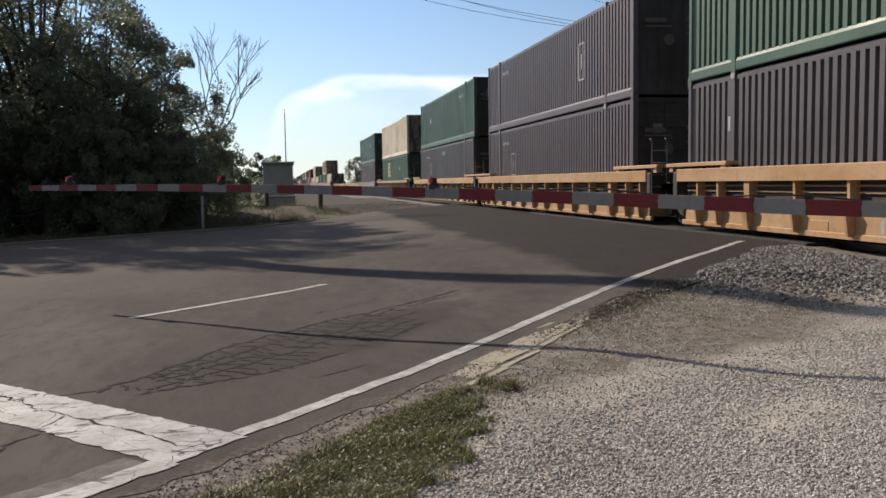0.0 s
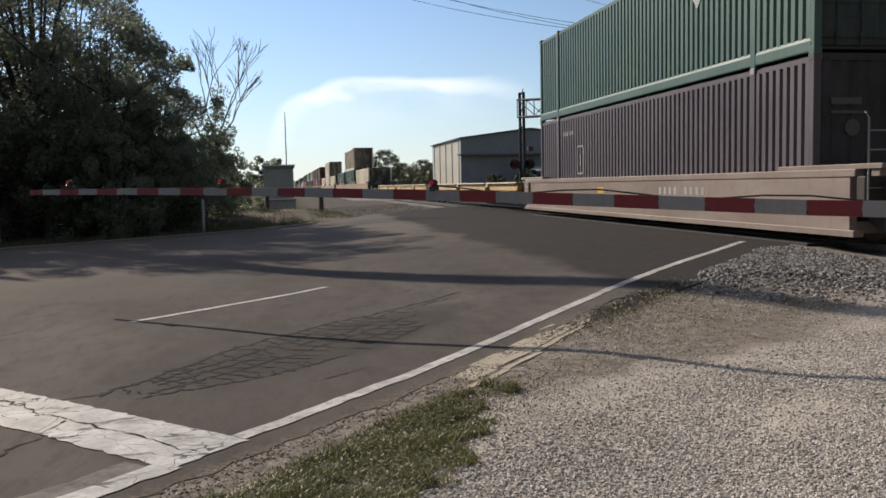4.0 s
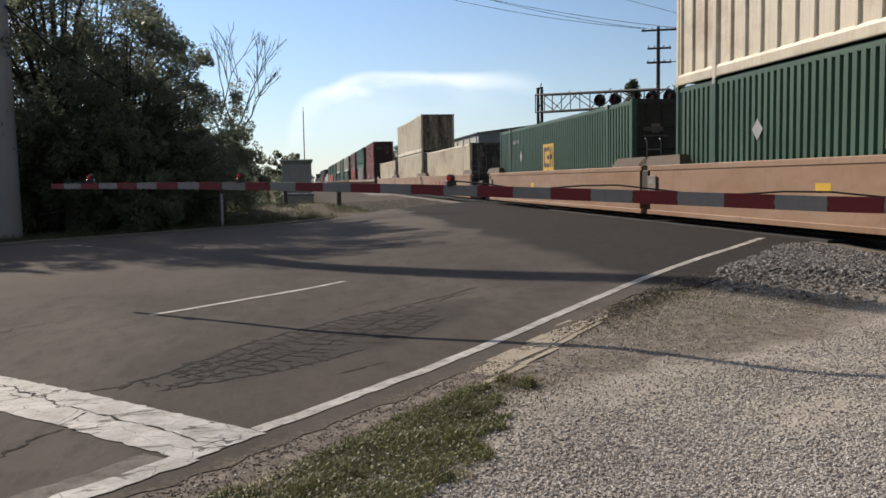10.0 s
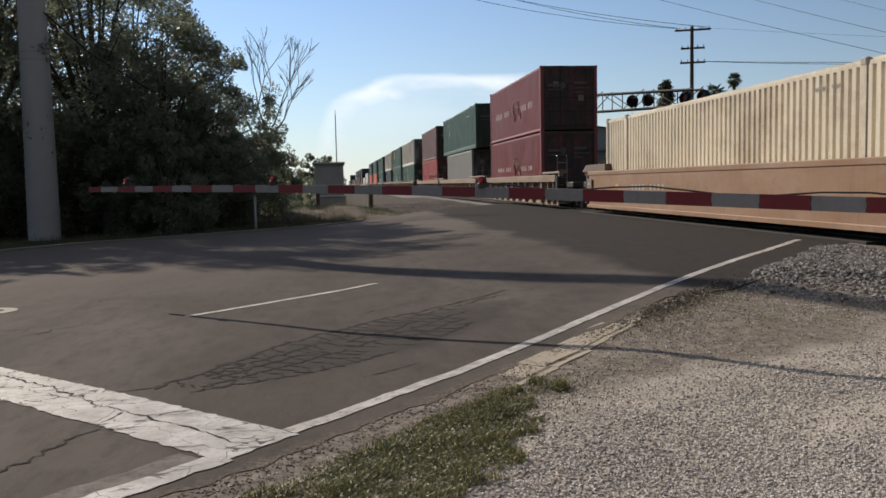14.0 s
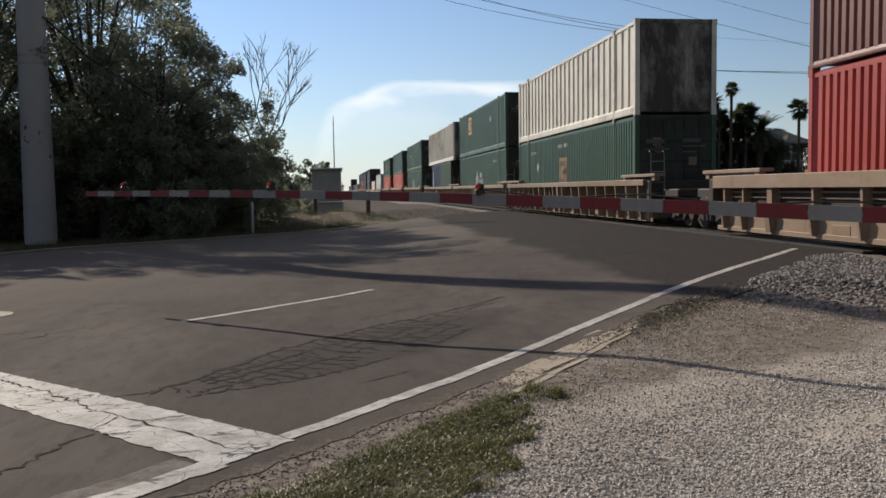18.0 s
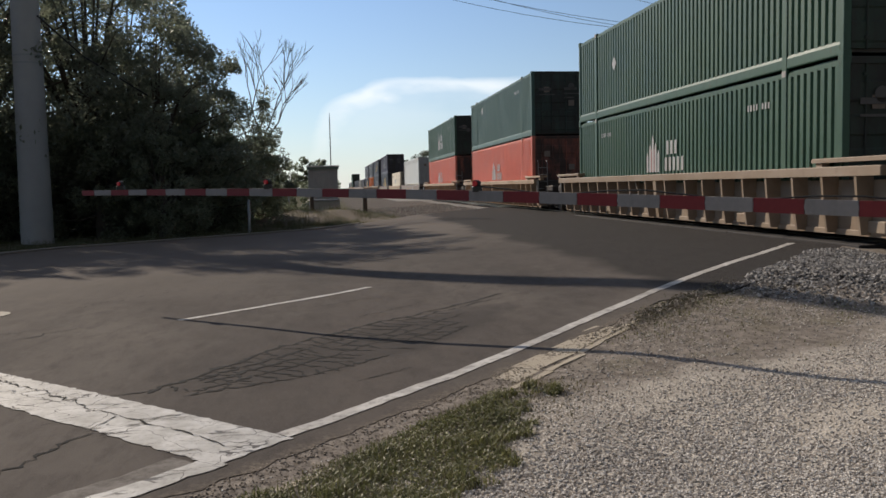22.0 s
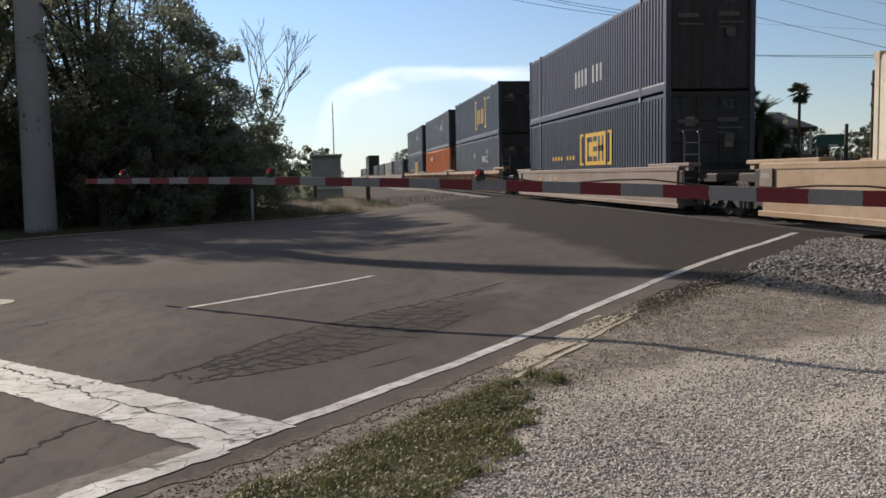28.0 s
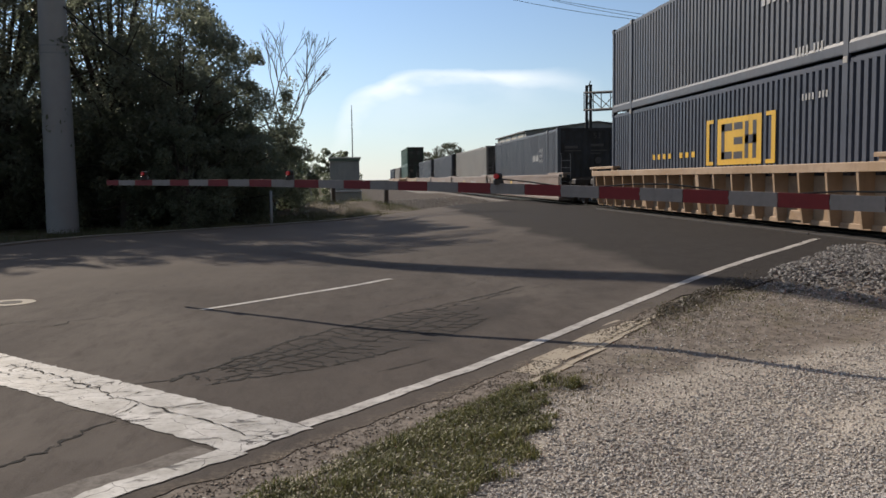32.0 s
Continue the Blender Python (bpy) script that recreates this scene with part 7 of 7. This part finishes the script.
def warehouse():
    w = thing("warehouse", pose(0, 0, 0), "long grey metal warehouse with a low pitched roof", "warehouse")
    x0, x1, y0, y1 = 22.5, 41.0, 107.0, 128.0
    xm = (x0 + x1) / 2
    for ys in (y0, y1 - 0.3):
        part("wall", Shape().box(x0, x1, ys, ys + 0.3, 0, 7.4), M["shed"], w)
        part("gable", Shape().prism([(x0, 7.4), (x1, 7.4), (x1, 7.45), (xm, 8.55), (x0, 7.45)], ys, ys + 0.3), M["shed"], w)
    # long sides take a paler paint that stands in for sun on them
    for xs in (x0, x1 - 0.3):
        part("wall", Shape().box(xs, xs + 0.3, y0 + 0.3, y1 - 0.3, 0, 7.4), M["sunlit_wall"], w)
    edge = [(x0 - 0.3, 7.42), (xm, 8.58), (x1 + 0.3, 7.42), (x1 + 0.3, 7.56), (xm, 8.74), (x0 - 0.3, 7.56)]
    part("roof", Shape().prism(edge, y0 - 0.4, y1 + 0.4), M["shedroof"], w)
    for k in range(5):
        part("pilaster", Shape().block(x0 - 0.08, x0, y0 + 1 + 4.5 * k, y0 + 1.4 + 4.5 * k, 0, 7.3, 0.01), M["shed"], w)
    part("canopy", Shape().block(x0 - 0.5, x1 + 0.5, y0 - 1.4, y0, 5.2, 5.4, 0.03), M["shedroof"], w)
    a = thing("warehouse", pose(0, 0, 0), "low grey lean-to building in front of the warehouse", "warehouse")
    part("wall", Shape().box(30.5, 40.0, 99.0, 99.3, 0, 2.9), M["shed"], a)
    part("wall", Shape().box(30.5, 30.8, 99.3, 103.4, 0, 2.9), M["shed"], a)
    part("roof", Shape().loft([[(30.0, 98.5, 2.9), (40.5, 98.5, 2.9), (40.5, 98.5, 3.05), (30.0, 98.5, 3.05)], [(30.0, 103.6, 3.5), (40.5, 103.6, 3.5), (40.5, 103.6, 3.65), (30.0, 103.6, 3.65)]], True, False), M["shed"], a)
    for k in range(2):
        part("door", Shape().block(31.5 + 4.2 * k, 34.1 + 4.2 * k, 98.94, 99.0, 0, 2.6, 0.01), M["shed"], a)


M["shedroof"] = plain("shed_roof", (0.15, 0.15, 0.155), 0.75, 0.25, 0.6)
M["shed"] = paint("shed_sheet", (0.3, 0.32, 0.35), 0.3, 0.5, 0.1)
M["sunlit_wall"] = paint("sunlit_wall", (0.55, 0.52, 0.44), 0.4, 0.7, 0.05)
warehouse()


def house():
    h = thing("house", pose(36.6, 67.0, 0, rz=-30), "two-storey house with a white pillared porch and a dark hipped roof", "house")
    part("wall", Shape().block(-2.4, 2.4, -0.5, 4.0, 0, 4.75, 0.02), M["brickwall"], h)
    part("roof", Shape().loft([[(-3.4, -2.4, 4.75), (3.4, -2.4, 4.75), (3.4, 4.6, 4.75), (-3.4, 4.6, 4.75)], [(-3.4, -2.4, 4.87), (3.4, -2.4, 4.87), (3.4, 4.6, 4.87), (-3.4, 4.6, 4.87)], [(-0.5, 0.8, 6.25), (0.5, 0.8, 6.25), (0.5, 1.6, 6.25), (-0.5, 1.6, 6.25)]], True, False), M["black"], h)
    part("balcony", Shape().block(-3.0, 3.0, -2.2, -0.5, 2.5, 2.75, 0.02), M["brickwall"], h)
    for k in range(5):
        x = -2.9 + 1.42 * k
        part("porch_post", Shape().block(x, x + 0.2, -2.15, -1.95, 2.75, 4.75, 0.02), M["white"], h)
        part("porch_pier", Shape().block(x - 0.05, x + 0.25, -2.2, -1.9, 0, 2.5, 0.02), M["brickwall"], h)
    part("railing", Shape().box(-2.9, 2.9, -2.1, -2.04, 3.45, 3.55), M["white"], h)
    for k in range(24):
        x = -2.85 + 0.245 * k
        part("baluster", Shape().box(x, x + 0.05, -2.09, -2.05, 2.75, 3.45), M["white"], h)
    part("chimney", Shape().block(-1.4, -1.0, 1.6, 2.0, 5.0, 6.7, 0.02), M["brickwall"], h)
    for k in range(3):
        wn = part("window", Shape().box(-2.2 + 1.8 * k, -1.4 + 1.8 * k, -0.54, -0.5, 3.0, 4.2), M["white"], h)
        part("pane", Shape().box(-2.12 + 1.8 * k, -1.48 + 1.8 * k, -0.56, -0.54, 3.08, 4.12), M["glass"], wn)
    g = thing("sign_board", pose(39.4, 63.2, 0, rz=-32), "large green sign board on two pale posts", "sign")
    part("board", Shape().block(-1.0, 1.0, -0.05, 0.05, 3.25, 4.25, 0.01), M["signgreen"], g)
    part("panel", Shape().block(-0.1, 0.6, -0.08, -0.05, 3.3, 3.45, 0.01), M["white"], g)
    for x in (-0.95, 0.8):
        part("post", Shape().rod([(x, 0.1, -0.2), (x, 0.1, 3.6)], 0.07, 8), M["white"], g)
    f = thing("fence", pose(0, 80.0, 0), "long weathered brown board fence along the far yard", "fence")
    for k in range(14):
        part("panel", Shape().block(41.0 + 3 * k, 43.9 + 3 * k, -0.03, 0.03, 0.1, 2.55 + 0.12 * (k % 3), 0.01), M["brickwall"], f)
        part("post", Shape().block(43.86 + 3 * k, 44.04 + 3 * k, -0.08, 0.08, 0, 2.85, 0.02), M["wood"], f)


M["brickwall"] = plain("brown_wall", (0.2, 0.14, 0.115), 0.9, 0.3, 2.0, bump=0.3)
M["glass"] = plain("dark_glass", (0.03, 0.035, 0.04), 0.08, 0.1)
M["signgreen"] = paint("sign_green", (0.05, 0.13, 0.09), 0.2, 0.5, 0.0)
house()


# ---- grass ----
def blades(name, count, place, length, mat, label):
    s = Shape()
    for _ in range(count):
        x, y, z = place()
        h = length * rng.uniform(0.4, 1.2) * (0.65 + 1.1 * max(0.0, noise.noise((x * 3.5, y * 3.5, 5)) + 0.2))
        an = rng.uniform(0, 6.3)
        bend = Vector((math.cos(an), math.sin(an), 0)) * h * rng.uniform(0.2, 0.9)
        sd = Vector((-math.sin(an), math.cos(an), 0)) * rng.uniform(0.002, 0.005)
        p = Vector((x, y, z))
        m = p + bend * 0.35 + Vector((0, 0, h * 0.65))
        k = len(s.v)
        s.v.extend(tuple(q) for q in (p - sd, p + sd, m + sd * 0.8, m - sd * 0.8, p + bend + Vector((0, 0, h * 0.85))))
        s.f.extend([(k, k + 1, k + 2, k + 3), (k + 3, k + 2, k + 4)])
        s.s.extend([False, False])
    return tagged(new(name, s.mesh(name, mat)), label, "grass", kind="stuff")


def verge():
    """A ragged strip of grass that tapers away along the kerb."""
    while True:
        a = 1.95 - 6.0 * rng.random() ** 1.15
        far = float(np.interp(a, (-4, -0.5, 0.4, 1.2, 1.95), (-2.1, -1.62, -1.5, -1.15, -0.8)))
        l = rng.uniform(far - 0.25, -0.6)
        p = on_road(a, l)
        lump = noise.noise((p.x * 2.6, p.y * 2.6, 4)) + 0.6 * noise.noise((p.x * 7, p.y * 7, 2))
        inside = min((l - far) / 0.3, (-0.68 - l) / 0.08, (a + 3.9 + 0.4 * noise.noise((l * 3, 1, 1))) / 0.4)
        if inside + lump > -0.1 + 0.4 * rng.random() and (lump > -0.35 or rng.random() < 0.3):
            return p.x, p.y, ground_height(p.x, p.y) - 0.004


def leaflets(name, count, place, size, mat, label):
    """Small broad weed leaves, tilted every way, close to the soil."""
    s = Shape()
    for _ in range(count):
        x, y, z = place()
        q = Euler((rng.uniform(-0.7, 0.7), rng.uniform(-0.7, 0.7), rng.uniform(0, 6.3))).to_matrix()
        r = size * rng.uniform(0.5, 1.3)
        c = Vector((x, y, z + rng.uniform(0.008, 0.05)))
        s.face([c + q @ Vector(k) * r for k in ((-1, 0, 0), (-0.2, -0.55, 0.12), (1, 0, -0.1), (-0.2, 0.55, 0.12))])
    return tagged(new(name, s.mesh(name, mat)), label, "weeds", kind="stuff")


def thatch():
    a, l = rng.uniform(-3.4, 2.2), -0.6 - abs(rng.gauss(0, 0.4))
    p = on_road(a, l)
    return p.x, p.y, ground_height(p.x, p.y) - 0.002


blades("grass", 26000, verge, 0.06, M["grass"], "short green grass in a ragged strip along the broken kerb")
leaflets("weeds", 14000, verge, 0.012, M["grass"], "low broad-leaved weeds among the grass")
leaflets("dead_leaves", 2500, verge, 0.011, M["drygrass"], "dry fallen leaves caught in the grass")
blades("straw", 5000, thatch, 0.03, M["drygrass"], "dead straw and thatch lying in the dirt by the kerb")
blades("grass", 7000, verge, 0.05, M["drygrass"], "dry straw-coloured blades among the grass")


def scraps():
    a = rng.uniform(3.6, 7.2)
    p = on_road(a, -0.55 - abs(rng.gauss(0, 0.75)))
    return p.x, p.y, ground_height(p.x, p.y) - 0.003


def mulch():
    a = 5.3 + rng.gauss(0, 0.75)
    p = on_road(a, -0.5 - abs(rng.gauss(0, 0.2)) + 0.1 * noise.noise((a * 2, 3, 3)))
    return p.x, p.y, ground_height(p.x, p.y) + 0.012


def tufts():
    a, l = rng.choice(((6.0, -0.75), (6.2, -2.2), (5.4, -0.5)))
    p = on_road(a + rng.gauss(0, 0.3), l + rng.gauss(0, 0.22))
    return p.x, p.y, ground_height(p.x, p.y)


leaflets("dead_leaves", 3600, mulch, 0.014, M["mulch"], "dark rotting leaves heaped at the end of the kerb")
blades("weeds", 500, mulch, 0.035, M["grass"], "sparse yellow-green weeds at the end of the kerb")
blades("weeds", 1100, tufts, 0.025, M["grass"], "thin green tufts coming up through the gravel")
blades("weeds", 1500, scraps, 0.03, M["drygrass"], "dry weed scraps on the sandy shoulder")
blades("weeds", 900, scraps, 0.03, M["grass"], "small green weeds on the sandy shoulder")


def mound_place():
    while True:
        x, y = rng.uniform(-4.8, 3.6), rng.uniform(36.5, 46.5)
        u, v = (x + 0.6) / 4.0, (y - 42.5) / 4.2
        if to_road(x, y)[1] > 20.3 and noise.noise((x * 0.8, y * 0.8, 7)) > 0.25 * rng.random() - 0.1:
            h = max(0.0, 1 - u * u) * max(0.0, 1 - v * v) * (0.6 + 0.5 * noise.noise((u * 2, v * 2, 5))) if max(abs(u), abs(v)) < 1 else 0.0
            return x, y, max(0.02 + 0.75 * h, ground_height(x, y)) - 0.01


blades("weeds", 2600, mound_place, 0.2, M["grass"], "rough green weeds over the sandy mound")
blades("weeds", 2600, mound_place, 0.16, M["drygrass"], "dry brown grass over the sandy mound")


def litter_place():
    a = rng.uniform(-2.0, 7.0)
    p = on_road(a, -0.45 - abs(rng.gauss(0, 0.45 if a < 2.5 else 1.0)))
    return p.x, p.y, ground_height(p.x, p.y) + 0.004


rocks("litter", 4200, litter_place, lambda p: rng.uniform(0.003, 0.01), M["bark"], "dark twigs, leaf scraps and clods along the kerb", 0.45)


rocks("trash", 90, litter_place, lambda p: rng.uniform(0.006, 0.016), M["white"], "scraps of white paper and plastic in the dirt", 0.35)


def far_verge():
    while True:
        a = rng.uniform(-6, 28)
        p = on_road(a, road_left(a) + 0.4 + 3.5 * rng.random() ** 1.5)
        if noise.noise((p.x * 0.8, p.y * 0.8, 1)) > -0.15:
            return p.x, p.y, ground_height(p.x, p.y)


blades("grass", 16000, far_verge, 0.3, M["verge"], "unmown grass under the trees across the road")


def mound_grass():
    while True:
        u, v = rng.uniform(-1, 1), rng.uniform(-1, 1)
        if u * u + v * v < 1 and noise.noise((u * 4, v * 4, 2)) > 0.0:
            h = max(0.0, 1 - u * u) * max(0.0, 1 - v * v) * (0.6 + 0.5 * noise.noise((u * 2, v * 2, 5)))
            return -0.6 + 4.0 * u, 42.5 + 4.2 * v, 0.02 + 0.75 * h


blades("grass", 3500, mound_grass, 0.28, M["verge"], "dry grass on the sandy mound")

# ---- what moves ----
def motions():
    """The whole train rolls past at an even pace; only the camera sways besides."""
    for ob in rolling:
        x, y, z = ob.matrix_basis.translation
        walk(ob, [(t, pose(x, y - SPEED * t, z)) for t in (0.0, 32.0)])


motions()
